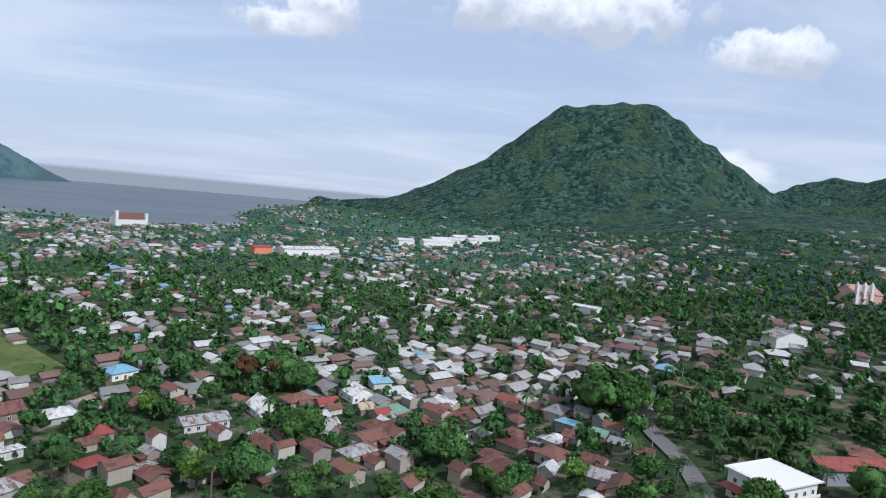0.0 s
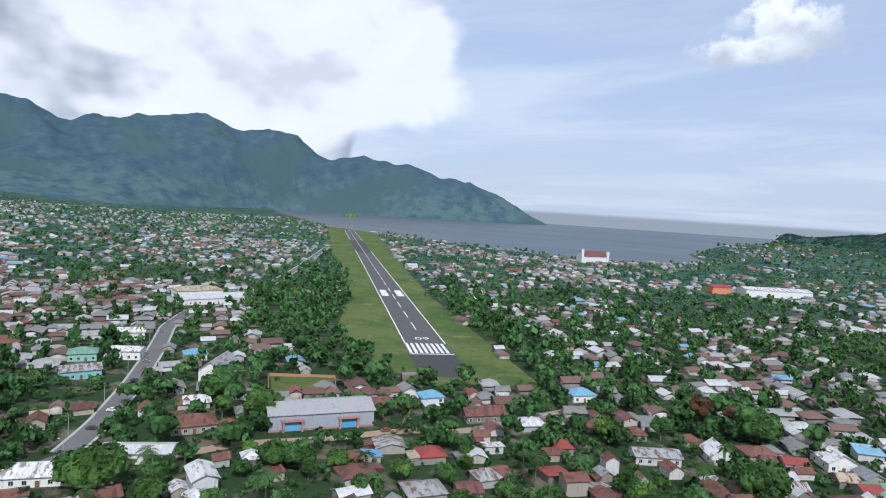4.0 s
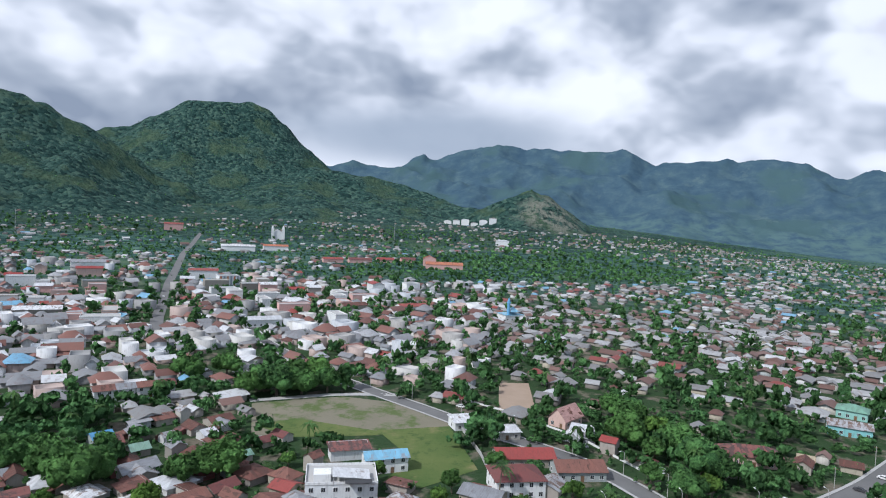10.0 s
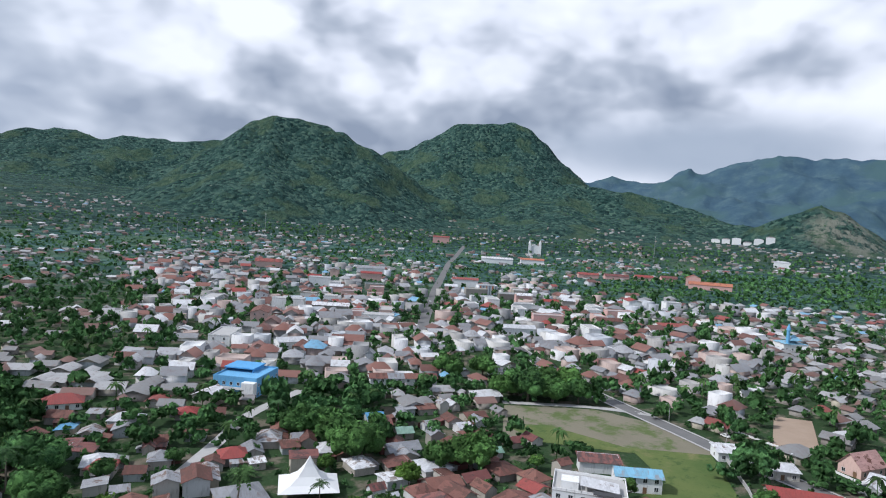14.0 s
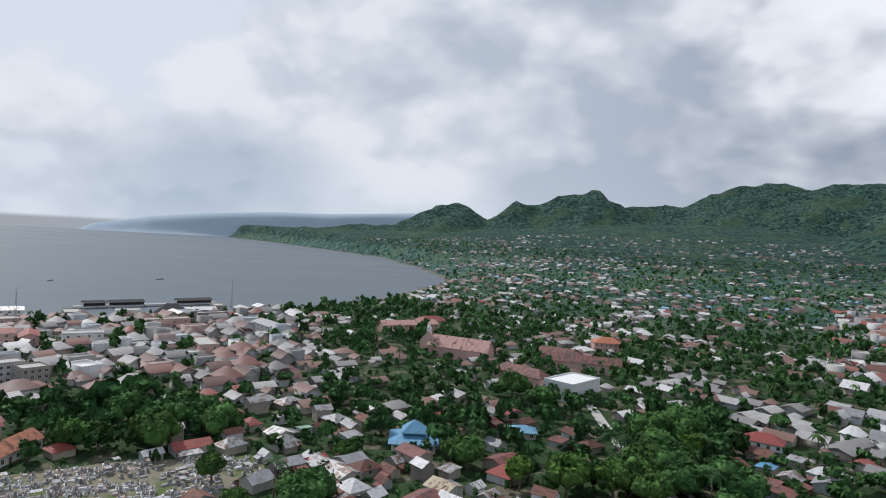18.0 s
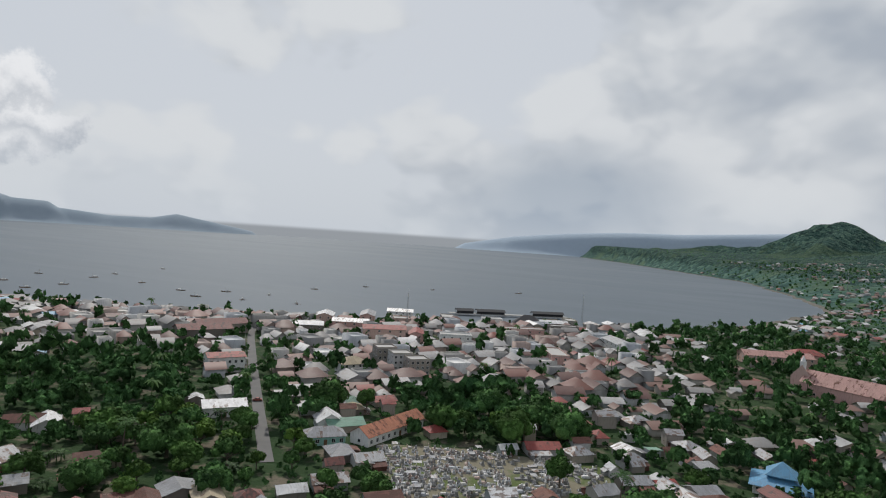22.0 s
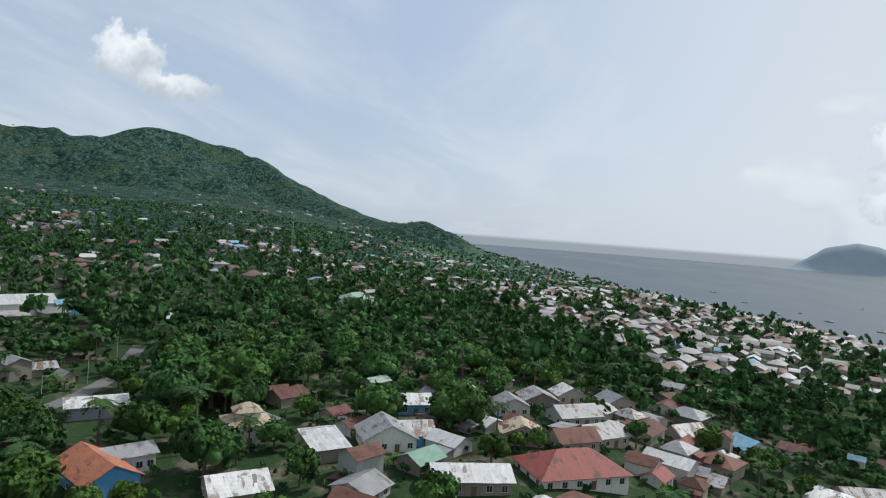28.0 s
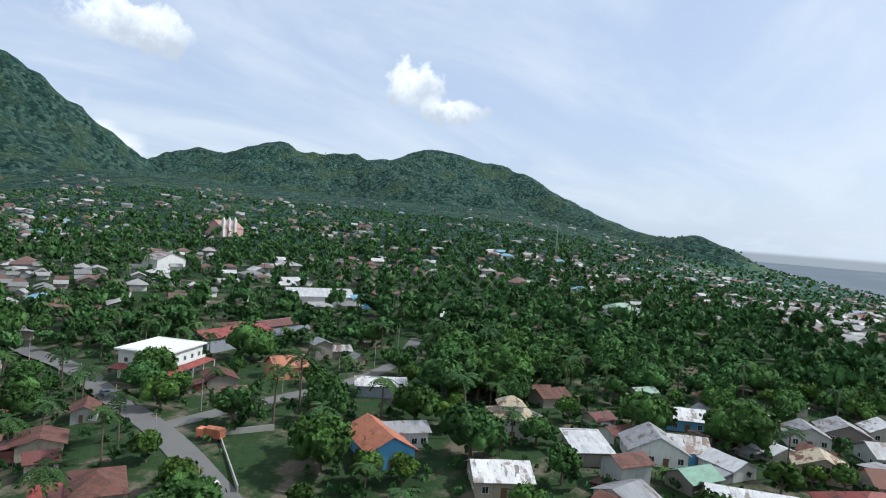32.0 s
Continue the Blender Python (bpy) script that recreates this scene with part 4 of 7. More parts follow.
def leaf_quads(rng, centres, radii, count, size):
    """Many small leaf sprays round the clumps of a crown: corners, four to a spray."""
    out = np.empty((len(centres) * count, 4, 3))
    k = 0
    for c, r in zip(centres, radii):
        n = rng.normal(size=(count, 3))
        n /= np.linalg.norm(n, axis=1)[:, None]
        n[:, 2] = np.where(n[:, 2] < -0.35, -n[:, 2], n[:, 2])
        p = c + n * r * rng.uniform(0.86, 1.14, (count, 1))
        up = n + rng.normal(size=(count, 3)) * 0.55
        up /= np.linalg.norm(up, axis=1)[:, None]
        a = np.cross(up, rng.normal(size=(count, 3)))
        a /= np.linalg.norm(a, axis=1)[:, None]
        b = np.cross(up, a)
        s = size * rng.uniform(0.6, 1.35, (count, 1))
        out[k:k + count] = np.stack([p - a * s, p - b * s * 0.7, p + a * s, p + b * s * 0.7], 1)
        k += count
    return out


def crown_arrays(seed, radius, tall, clumps, count, size, spread=0.62, fine=True, core=0.86):
    """A crown round the origin: clumps at uneven distances, each a dark core under leaf sprays."""
    rng = np.random.default_rng(seed)
    n = rng.normal(size=(clumps, 3))
    n /= np.linalg.norm(n, axis=1)[:, None]
    n[:, 2] = np.abs(n[:, 2]) * 1.1 - 0.3
    c = n * np.array([radius, radius, tall]) * rng.uniform(spread * 0.7, spread * 1.15, (clumps, 1))
    r = radius * rng.uniform(0.20, 0.44, clumps)
    q = leaf_quads(rng, c, r, count, size)
    verts, faces = [q.reshape(-1, 3)], [np.arange(q.shape[0] * 4).reshape(-1, 4)]
    base, (bv, bf) = q.shape[0] * 4, ball(seed, fine)
    for k in range(clumps):
        verts.append(bv * r[k] * core + c[k])
        faces.append(np.column_stack([bf, bf[:, 2]]) + base)
        base += len(bv)
    return np.concatenate(verts), np.concatenate(faces)


def array_mesh(name, v, f, mat):
    me = bpy.data.meshes.new(name)
    faces = [tuple(q[:3]) if q[2] == q[3] else tuple(q) for q in f.tolist()]
    me.from_pydata(v.tolist(), [], faces)
    me.polygons.foreach_set("use_smooth", [True] * len(faces))
    me.materials.append(MATS[mat])
    me.update()
    return me


def tree_parts(seed, radius, tall, trunk, clumps, count, size, mat):
    rng = random.Random(seed)
    s = Shape()
    top = trunk + tall * 0.35
    s.tube([(0, 0, -1), (rng.uniform(-0.2, 0.2), rng.uniform(-0.2, 0.2), trunk * 0.5), (rng.uniform(-0.4, 0.4), rng.uniform(-0.4, 0.4), top)], [radius * 0.085, radius * 0.06, radius * 0.03], 7)
    for i in range(5):
        a = i * 1.256 + rng.uniform(-0.4, 0.4)
        z = trunk * rng.uniform(0.7, 1.0)
        s.tube([(0, 0, z), (math.cos(a) * radius * 0.35, math.sin(a) * radius * 0.35, z + tall * 0.25), (math.cos(a) * radius * 0.65, math.sin(a) * radius * 0.65, z + tall * 0.45)],
               [radius * 0.04, radius * 0.028, radius * 0.012], 5)
    v, f = crown_arrays(seed, radius, tall, clumps, count, size)
    v[:, 2] += trunk + tall * 0.45
    return s.mesh("tree", "bark"), array_mesh("crown", v, f, mat)


def palm_parts(seed, tall):
    rng = random.Random(seed)
    s, c = Shape(), Shape()
    lean = rng.uniform(0.3, 1.4)
    top = Vector((lean, 0, tall))
    s.tube([(0, 0, -1), (lean * 0.15, 0, tall * 0.4), (lean * 0.5, 0, tall * 0.75), tuple(top)], [0.26, 0.19, 0.16, 0.13], 7)
    for i in range(16):
        a = i * 2 * math.pi / 16 + rng.uniform(-0.15, 0.15)
        rise, long = rng.uniform(-0.25, 0.75), rng.uniform(2.7, 3.6)
        way = Vector((math.cos(a), math.sin(a), 0))
        side = Vector((-math.sin(a), math.cos(a), 0))
        spine = [top + way * (long * u) + Vector((0, 0, rise * long * u - 1.15 * long * u * u * 0.62)) for u in (0, 0.25, 0.5, 0.75, 1.0)]
        wide = [0.12, 0.55, 0.62, 0.45, 0.05]
        for k in range(4):
            p, q, a0, a1 = spine[k], spine[k + 1], wide[k], wide[k + 1]
            for sgn in (-1, 1):
                for half in range(2):
                    u0, u1 = half * 0.5, half * 0.5 + 0.36
                    m0, m1 = p.lerp(q, u0), p.lerp(q, u1)
                    w0 = a0 + (a1 - a0) * u0
                    tip = Vector((0, 0, -0.35 * w0)) + way * 0.3
                    c.face(m0, m1, m1 + side * sgn * w0 + tip, m0 + side * sgn * w0 + tip)
    return s.mesh("coconut_palm", "bark"), c.mesh("fronds", "leaf_palm")


def far_palm():
    """A palm in few faces, for those that stand farther off."""
    rng = random.Random(9)
    s = Shape().tube([(0, 0, -1), (0.5, 0, 8.0)], [0.22, 0.13], 4)
    for i in range(11):
        a, rise, long = i * 0.571, rng.uniform(-0.2, 0.7), rng.uniform(2.8, 3.6)
        way, side = Vector((math.cos(a), math.sin(a), 0)), Vector((-math.sin(a), math.cos(a), 0))
        sp = [Vector((0.5, 0, 8.0)) + way * long * u + Vector((0, 0, rise * long * u - 0.72 * long * u * u)) for u in (0, 0.45, 1.0)]
        for k, (w0, w1) in enumerate(((0.1, 0.6), (0.6, 0.05))):
            s.face(sp[k] - side * w0, sp[k] + side * w0, sp[k + 1] + side * w1, sp[k + 1] - side * w1)
    tri = []
    for f in s.f:
        tri += [(f[0], f[i], f[i + 1]) for i in range(1, len(f) - 1)]
    return np.array(s.v), np.array(tri)


def banana_parts(seed):
    rng = random.Random(seed)
    s, c = Shape(), Shape()
    for j in range(4):
        o = Vector((rng.uniform(-1.6, 1.6), rng.uniform(-1.6, 1.6), 0))
        tall = rng.uniform(1.8, 3.0)
        s.tube([tuple(o + Vector((0, 0, -0.6))), tuple(o + Vector((0, 0, tall)))], [0.17, 0.09], 6)
        for i in range(7):
            a = i * 0.9 + rng.uniform(-0.3, 0.3)
            way, side = Vector((math.cos(a), math.sin(a), 0)), Vector((-math.sin(a), math.cos(a), 0))
            long, rise = rng.uniform(1.8, 2.6), rng.uniform(0.5, 1.3)
            sp = [o + Vector((0, 0, tall)) + way * long * u + Vector((0, 0, rise * long * u - long * u * u * 1.0)) for u in (0, 0.33, 0.66, 1)]
            wd = (0.08, 0.38, 0.40, 0.06)
            for k in range(3):
                for sgn in (-1, 1):
                    c.face(sp[k], sp[k + 1], sp[k + 1] + side * sgn * wd[k + 1] - Vector((0, 0, 0.1)), sp[k] + side * sgn * wd[k] - Vector((0, 0, 0.1)))
    return s.mesh("banana_plant", "leaf_banana"), c.mesh("leaves", "leaf_banana")


PLANTS = {}
for i in range(4):
    PLANTS["round", i] = tree_parts(10 + i, 3.6 + 0.5 * i, 2.9 + 0.3 * i, 2.6, 22, 26, 0.46, "leaf")
    PLANTS["bright", i] = tree_parts(20 + i, 3.0 + 0.4 * i, 2.6 + 0.3 * i, 2.2, 18, 26, 0.44, "leaf_bright")
    PLANTS["palm", i] = palm_parts(30 + i, 6.5 + 1.3 * i)
    PLANTS["banana", i] = banana_parts(40 + i)
for i in range(3):
    PLANTS["big", i] = tree_parts(50 + i, 6.2 + 0.8 * i, 4.6 + 0.4 * i, 3.4, 44, 26, 0.60, "leaf")
PLANTS["rusty", 0] = tree_parts(60, 3.8, 3.0, 2.6, 18, 15, 0.40, "leaf_rust")
CROWN_NAMES = {"palm": "fronds", "banana": "leaves"}
PLANT_TAGS = {
    "round": ("tree", "leafy dark green broadleaf tree between the houses", "tree"),
    "bright": ("tree", "bright yellow-green leafy tree", "tree"),
    "big": ("shade_tree", "large spreading dark green shade tree", "tree"),
    "rusty": ("tree", "leafy tree with rust-red foliage", "tree"),
    "palm": ("coconut_palm", "coconut palm with drooping feather fronds", "palm"),
    "banana": ("banana_plant", "clump of banana plants with broad leaves", "banana plant"),
}
GROWN = {}


def grow(kind, i, x, y, size, turn, z=None):
    """Plants one tree, palm or banana clump."""
    i = i % sum(1 for k in PLANTS if k[0] == kind)
    m = spot(x, y, turn, z)
    key = (kind, i)
    if key not in GROWN:
        trunk, crown = PLANTS[key]
        name, label, category = PLANT_TAGS[kind]
        ob = thing(name, trunk, None, m, label, category, "trees of the town" if kind in ("round", "bright", "palm", "banana") else "")
        part(CROWN_NAMES.get(kind, "crown"), crown, None, ob)
        GROWN[key] = ob
    else:
        ob = copy_thing(GROWN[key], m)
    ob.matrix_basis = m @ Matrix.Diagonal((size, size, size, 1))
    return ob

# ---------------------------------------------------------------- roads, airfield, open ground
ROADS = {
    "road_main": ([(-234, 109), (-256, 133), (-297, 170), (-357, 219), (-410, 259), (-451, 305), (-480, 375), (-532, 455), (-644, 600), (-880, 890)], 9.0, "asphalt", "grey asphalt main road winding past shops"),
    "road_south": ([(-232, 113), (-227, 91), (-218, 63), (-214, 41), (-200, 10)], 8.0, "asphalt", "grey asphalt street at the junction"),
    "road_cross": ([(-520, -235), (-450, -190), (-390, -140), (-347, -98), (-324, -70), (-304, -44), (-280, -16), (-265, 9), (-249, 29), (-232, 42), (-214, 52)], 8.5, "asphalt", "grey asphalt street along the open field"),
    "road_hangar": ([(-230, 110), (-205, 128), (-199, 154), (-178, 180), (-160, 212), (-140, 228), (-129, 260), (-120, 286), (-108, 312)], 6.0, "dirt", "pale dirt lane in front of the metal hall"),
    "road_far": ([(-430, -262), (-498, -301), (-697, -408), (-1022, -573), (-1463, -775)], 10.0, "asphalt", "long straight town street running inland"),
    "road_field": ([(-298, -131), (-320, -92), (-326, -62)], 5.0, "concrete", "narrow concrete lane beside the field"),
    "road_blue": ([(-245, -218), (-199, -207), (-169, -190), (-130, -170)], 5.5, "concrete", "concrete lane beside the blue building"),
    "road_lane": ([(-95, -330), (-91, -276), (-90, -237), (-92, -204), (-100, -165)], 5.0, "concrete", "narrow concrete lane between houses"),
    "road_harbour": ([(149, -162), (194, -203), (258, -262), (338, -338), (380, -385)], 5.0, "asphalt", "straight street running down to the harbour"),
    "road_hill": ([(80, 85), (85, 107), (93, 132), (99, 162), (107, 190), (112, 211), (113, 242), (118, 265), (129, 291), (146, 300), (175, 310)], 7.0, "asphalt", "curving asphalt hill road"),
    "road_hill_branch": ([(94, 134), (124, 134), (149, 132), (174, 133), (199, 140), (235, 156)], 5.5, "asphalt", "asphalt side road climbing the slope"),
}
for name, (line, width, surface, label) in ROADS.items():
    drape(name, line, width, surface, 0.16, label)
for name, line, side in (("kerb_main", ROADS["road_main"][0], 5.0), ("kerb_main_far", ROADS["road_main"][0], -5.0), ("kerb_cross", ROADS["road_cross"][0], 4.8), ("kerb_cross_far", ROADS["road_cross"][0], -4.8)):
    off = []
    for i, p in enumerate(line):
        a, b = line[max(0, i - 1)], line[min(len(line) - 1, i + 1)]
        d = Vector((b[0] - a[0], b[1] - a[1])).normalized()
        off.append((p[0] - d.y * side, p[1] + d.x * side))
    drape(name, off, 1.3, "concrete", 0.34, "pale concrete kerb and drain beside the road", "kerb")

RW0, RW1 = Vector((-231.0, 332.0)), Vector((-1380.0, 1488.0))
RW_DIR = (RW1 - RW0).normalized()
RW_SIDE = Vector((-RW_DIR.y, RW_DIR.x))


def field_pt(along_m, across_m):
    p = RW0 + RW_DIR * along_m + RW_SIDE * across_m
    return (p.x, p.y)


RW_LONG = (RW1 - RW0).length
STRIP = [field_pt(-70, -50), field_pt(60, -46), field_pt(260, -40), field_pt(520, -45), field_pt(1000, -62), field_pt(RW_LONG + 60, -75), field_pt(RW_LONG + 60, 70), field_pt(900, 68), field_pt(500, 48),
         field_pt(230, 45), field_pt(60, 62), field_pt(-30, 40), field_pt(-64, 12)]
patch("grass_strip", STRIP, "grass", 0.10, "mown grass strip on both sides of the runway", "grass", 14.0)
drape("runway", [field_pt(0, 0), field_pt(RW_LONG, 0)], 30.0, "runway", 0.22, "grey asphalt runway with white markings", "runway", 20.0)
drape("runway_patched", [field_pt(760, 0), field_pt(1090, 0)], 29.0, "patched", 0.26, "darker relaid stretch of the runway", "runway", 20.0)
drape("runway_stopway", [field_pt(-52, 0), field_pt(-0.5, 0)], 30.0, "patched", 0.21, "dark asphalt stopway before the threshold", "runway", 10.0)


def marking(name, a0, a1, c0, c1):
    s = Shape().face(*[(*field_pt(a, c), 0.34) for a, c in ((a0, c0), (a1, c0), (a1, c1), (a0, c1))])
    me = s.mesh(name, "white_paint")
    ob = new(name, me)
    tagged(ob, "white painted runway marking on the asphalt", "marking", "runway markings", "structure")


for k in range(8):
    c = (-12.2 + k * 3.5) if k < 4 else (-12.2 + k * 3.5)
    marking("runway_stripe", 3.0, 31.0, c, c + 2.0)
marking("runway_threshold_bar", -0.4, 1.4, -14.6, 14.6)
for c in (-14.6, 13.7):
    for a in range(31, int(RW_LONG) - 40, 60):
        if not 760 <= a < 1060:
            marking("runway_edge_line", a, a + 60, c, c + 0.9)
for a in range(78, int(RW_LONG) - 60, 50):
    marking("runway_centre_line", a, a + 30, -0.45, 0.45)
for c in (-11.5, 4.5):
    marking("runway_aiming_mark", 246, 288, c, c + 7.0)


def lettering(text, x, y, z, rz, size, mat, label, flat=True, lean=0.0):
    cu = bpy.data.curves.new("lettering", "FONT")
    cu.body, cu.size, cu.align_x, cu.extrude = text, size, "CENTER", 0.01
    tmp = bpy.data.objects.new("lettering", cu)
    me = bpy.data.meshes.new_from_object(tmp)
    bpy.data.objects.remove(tmp)
    me.materials.clear()
    me.materials.append(MATS[mat])
    ob = new("runway_number", me)
    ob.matrix_basis = pose(x, y, z, 0, 0, rz)
    return tagged(ob, label, "marking", kind="structure")


nx, ny = field_pt(43, 0)
lettering("09", nx, ny, 0.36, math.degrees(math.atan2(RW_DIR.y, RW_DIR.x)) - 90, 11.0, "white_paint", "white number 09 painted on the runway")

patch("dirt_field", [(-294, -128), (-316, -89), (-309, -40), (-282, -29), (-257, -85), (-248, -108)], "bare_field", 0.10, "bare brown field with thin grass", "field")
patch("field_grass", [(-276, -100), (-268, -60), (-280, -32), (-262, -60), (-252, -92), (-262, -112)], "grass", 0.14, "patch of green grass on the bare field", "field")
patch("green_lot", [(-269, -60), (-282, -30), (-235, -14), (-214, -32), (-216, -46), (-240, -40)], "grass", 0.12, "overgrown green lot between buildings", "field")
patch("dry_yard", [(-368, -11), (-372, 6), (-316, 9), (-309, -9)], "dirt", 0.12, "bare sandy yard among the houses", "field")
patch("walled_yard", [(-262, 226), (-238, 206), (-214, 224), (-236, 246)], "grass", 0.12, "grassy yard behind an orange earth wall", "field")
patch("clay_yard", [(164, -36), (190, -68), (181, -80), (158, -47)], "dirt", 0.12, "packed clay yard beside the red-roofed house", "field")
patch("cemetery_ground", [(131, -202), (98, -221), (52, -235), (42, -208), (65, -185), (103, -160)], "bare_field", 0.12, "rough grass and bare earth of the cemetery", "field")
OPEN = [
    [(-294, -128), (-316, -89), (-309, -33), (-282, -29), (-228, -14), (-214, -32), (-216, -46), (-240, -45), (-255, -85), (-248, -108)],
    [(-368, -11), (-372, 6), (-316, 9), (-309, -9)], [(-262, 226), (-238, 206), (-214, 224), (-236, 246)], [(164, -36), (190, -68), (181, -80), (158, -47)],
    [(131, -202), (98, -221), (52, -235), (42, -208), (65, -185), (103, -160)], STRIP, [(85, 90), (98, 118), (108, 112), (96, 86)],
]
# thickets: outlines of ground that is mostly trees
GREEN = [
    ([(-860, 860), (-540, 430), (-372, 300), (-235, 247), (-196, 262), (-250, 318), (-330, 370), (-420, 470), (-760, 900)], 0.04, 0.97),
    ([(200, 185), (358, 190), (470, 150), (520, 20), (350, -60), (262, -60), (236, 0), (215, 60)], 0.03, 0.98),
    ([(239, -62), (329, -80), (362, -150), (345, -212), (303, -262), (238, -215), (228, -170), (258, -110)], 0.02, 0.98),
    ([(190, 330), (140, 560), (330, 900), (900, 900), (700, 300), (400, 190), (230, 215)], 0.24, 0.84),
    ([(-980, -286), (-859, -235), (-880, -103), (-949, 48), (-1125, 297), (-1378, 363), (-1600, 250), (-1532, 139), (-1429, -98), (-1245, -211)], 0.0, 1.0),
    ([(-180, -172), (-222, -154), (-262, -180), (-255, -225), (-215, -212)], 0.02, 0.97),
    ([(222, -140), (224, -188), (194, -208), (138, -158), (162, -110)], 0.34, 0.9),
    ([(-110, -190), (-130, -215), (-112, -255), (-75, -240), (-80, -190)], 0.05, 0.9),
    ([field_pt(-60, -54), field_pt(60, -50), field_pt(260, -44), field_pt(300, -70), field_pt(60, -96), field_pt(-50, -96)], 0.03, 0.97),
    ([(-95, -290), (-98, -235), (-112, -222), (-140, -250), (-150, -290), (-120, -310)], 0.03, 0.95),
    ([(-80, 330), (-80, 300), (-30, 300), (-30, 330)], 0.05, 0.95),
    ([(90, 60), (130, 60), (160, 90), (140, 130), (100, 120)], 0.03, 0.85),
    ([(120, -228), (160, -262), (120, -300), (70, -262)], 0.08, 0.9),
    ([(-10, -640), (130, -600), (120, -700), (40, -800), (-60, -720)], 0.06, 0.95),
    ([(-200, 270), (-172, 330), (-60, 470), (20, 420), (-60, 330), (-110, 290)], 0.12, 0.8),
]


def inside(x, y, poly):
    x, y = np.asarray(x), np.asarray(y)
    hit = np.zeros(x.shape, bool)
    for (x0, y0), (x1, y1) in zip(poly, poly[1:] + poly[:1]):
        if y0 != y1:
            hit ^= ((y0 > y) != (y1 > y)) & (x < x0 + (y - y0) * (x1 - x0) / (y1 - y0))
    return hit


def road_gap(x, y):
    """How far places lie from the edge of the nearest road."""
    x, y = np.asarray(x, float), np.asarray(y, float)
    best = np.full(x.shape, 1e9)
    for line, width, _, _ in ROADS.values():
        for (x0, y0), (x1, y1) in zip(line, line[1:]):
            dx, dy = x1 - x0, y1 - y0
            u = np.clip(((x - x0) * dx + (y - y0) * dy) / (dx * dx + dy * dy), 0, 1)
            best = np.minimum(best, np.hypot(x - x0 - u * dx, y - y0 - u * dy) - width / 2)
    return best


def room(x, y):
    """How far places lie from whatever is built or kept open."""
    best = np.full(np.shape(x), 1e9)
    for a, b, r in TAKEN:
        best = np.minimum(best, np.hypot(x - a, y - b) - r)
    for p in OPEN:
        best = np.where(inside(x, y, p), -1.0, best)
    return best

# ---------------------------------------------------------------- buildings that stand out
B = building
hall = B("metal_hall", -186, 189, 55, 44, 20, 7, 2.6, "gable", "roof_clean", "wall_grey", "long grey metal hall with two blue roller doors", "hall", openings=False)
for x in (-12.5, 11.0):
    part("roller_door", Shape().box(x - 3, x + 3, -0.12, 0.05, 0, 3.8), "wall_blue", hall, "blue roller door")
    f = Shape().box(x - 4.2, x - 3.4, -1.6, 0, 0, 4.4).box(x + 3.4, x + 4.2, -1.6, 0, 0, 4.4).box(x - 4.6, x + 4.6, -1.9, 0, 4.4, 5.1)
    part("door_surround", f, "roof_pink", hall, "salmon-painted porch round the door")
part("wall_base", Shape().box(-22.1, 22.1, -0.1, 20.1, -1, 0.8), "roof_pink", hall, "salmon-painted base")
B("warehouse", -208, 119, 43, 24, 10, 4, 1.2, "gable", "roof_white", "wall_white", "long white warehouse with a pale metal roof", "warehouse", windows=5)
B("meeting_hall", -273, 196, 35, 11.5, 26, 6.5, 4.0, "gable_front", "roof_zinc", "wall_white", "white gabled hall with a pale grey roof", "hall", windows=3)
B("teal_house", -315, 217, 63, 12, 10, 4, 2.2, "hip", "roof_blue", "wall_white", "white house with a teal metal roof")
B("red_roofed_hall", -265, 94, 88, 23, 12, 4.4, 2.8, "hip", "roof_maroon", "wall_pink", "cream hall with arched windows under a dark red roof", "hall", windows=7)
B("pink_house", -294, 18, 55, 9, 15, 4, 4.6, "gable_front", "roof_pink", "wall_pink", "pink house with a steep salmon roof")
B("rust_house", -218, 150, 62, 17, 12, 3.6, 2.8, "hip", "roof_rust", "wall", "bungalow with a rusty hipped roof")
B("white_roof_house", -214, 89, 50, 22, 12, 3.6, 2.2, "hip", "roof_white", "wall_white", "white house with a wide white roof")
B("market_hall", -467, 338, 72, 62, 30, 5, 2.5, "gable", "roof_white", "wall_white", "large low market hall with white roofs", "hall", windows=8)
B("market_hall", -505, 352, 72, 40, 24, 6, 3.0, "hip", "roof_tan", "wall_white", "large low market hall with a tan roof", "hall", windows=6)
B("blue_house", -172, 250, 58, 11, 9, 3.6, 2.2, "hip", "roof_blue", "wall_white", "white house with a bright blue roof")
B("red_house", -139, 245, 51, 19, 11, 3.8, 2.6, "gable", "roof_maroon", "wall", "house with a dark red metal roof")
B("blue_bungalow", -118, 309, 51, 13, 11, 4, 2.4, "hip", "roof_blue", "wall_white", "white bungalow with a light blue roof")
B("airfield_hut", -554, 736, 60, 15, 12, 6.5, 1.5, "gable", "roof_white", "wall_white", "white hut beside the runway", "hut", openings=False)
B("shop", -387, 218, 60, 18, 14, 5, 2.0, "gable", "roof_white", "wall_white", "roadside shop with a white roof", "shop")
B("shop", -343, 189, 44, 19, 12, 5, 1.6, "gable", "roof_white", "wall_white", "roadside shop with a white roof", "shop")
B("shop", -320, 156, 70, 18, 11, 4.5, 2.0, "gable", "roof_zinc", "wall_teal", "roadside shop with a grey metal roof", "shop")
B("green_roofed_shop", -352, 172, 60, 14, 12, 4.5, 2.4, "hip", "roof_green", "wall_teal", "roadside shop with a pale green hipped roof", "shop")

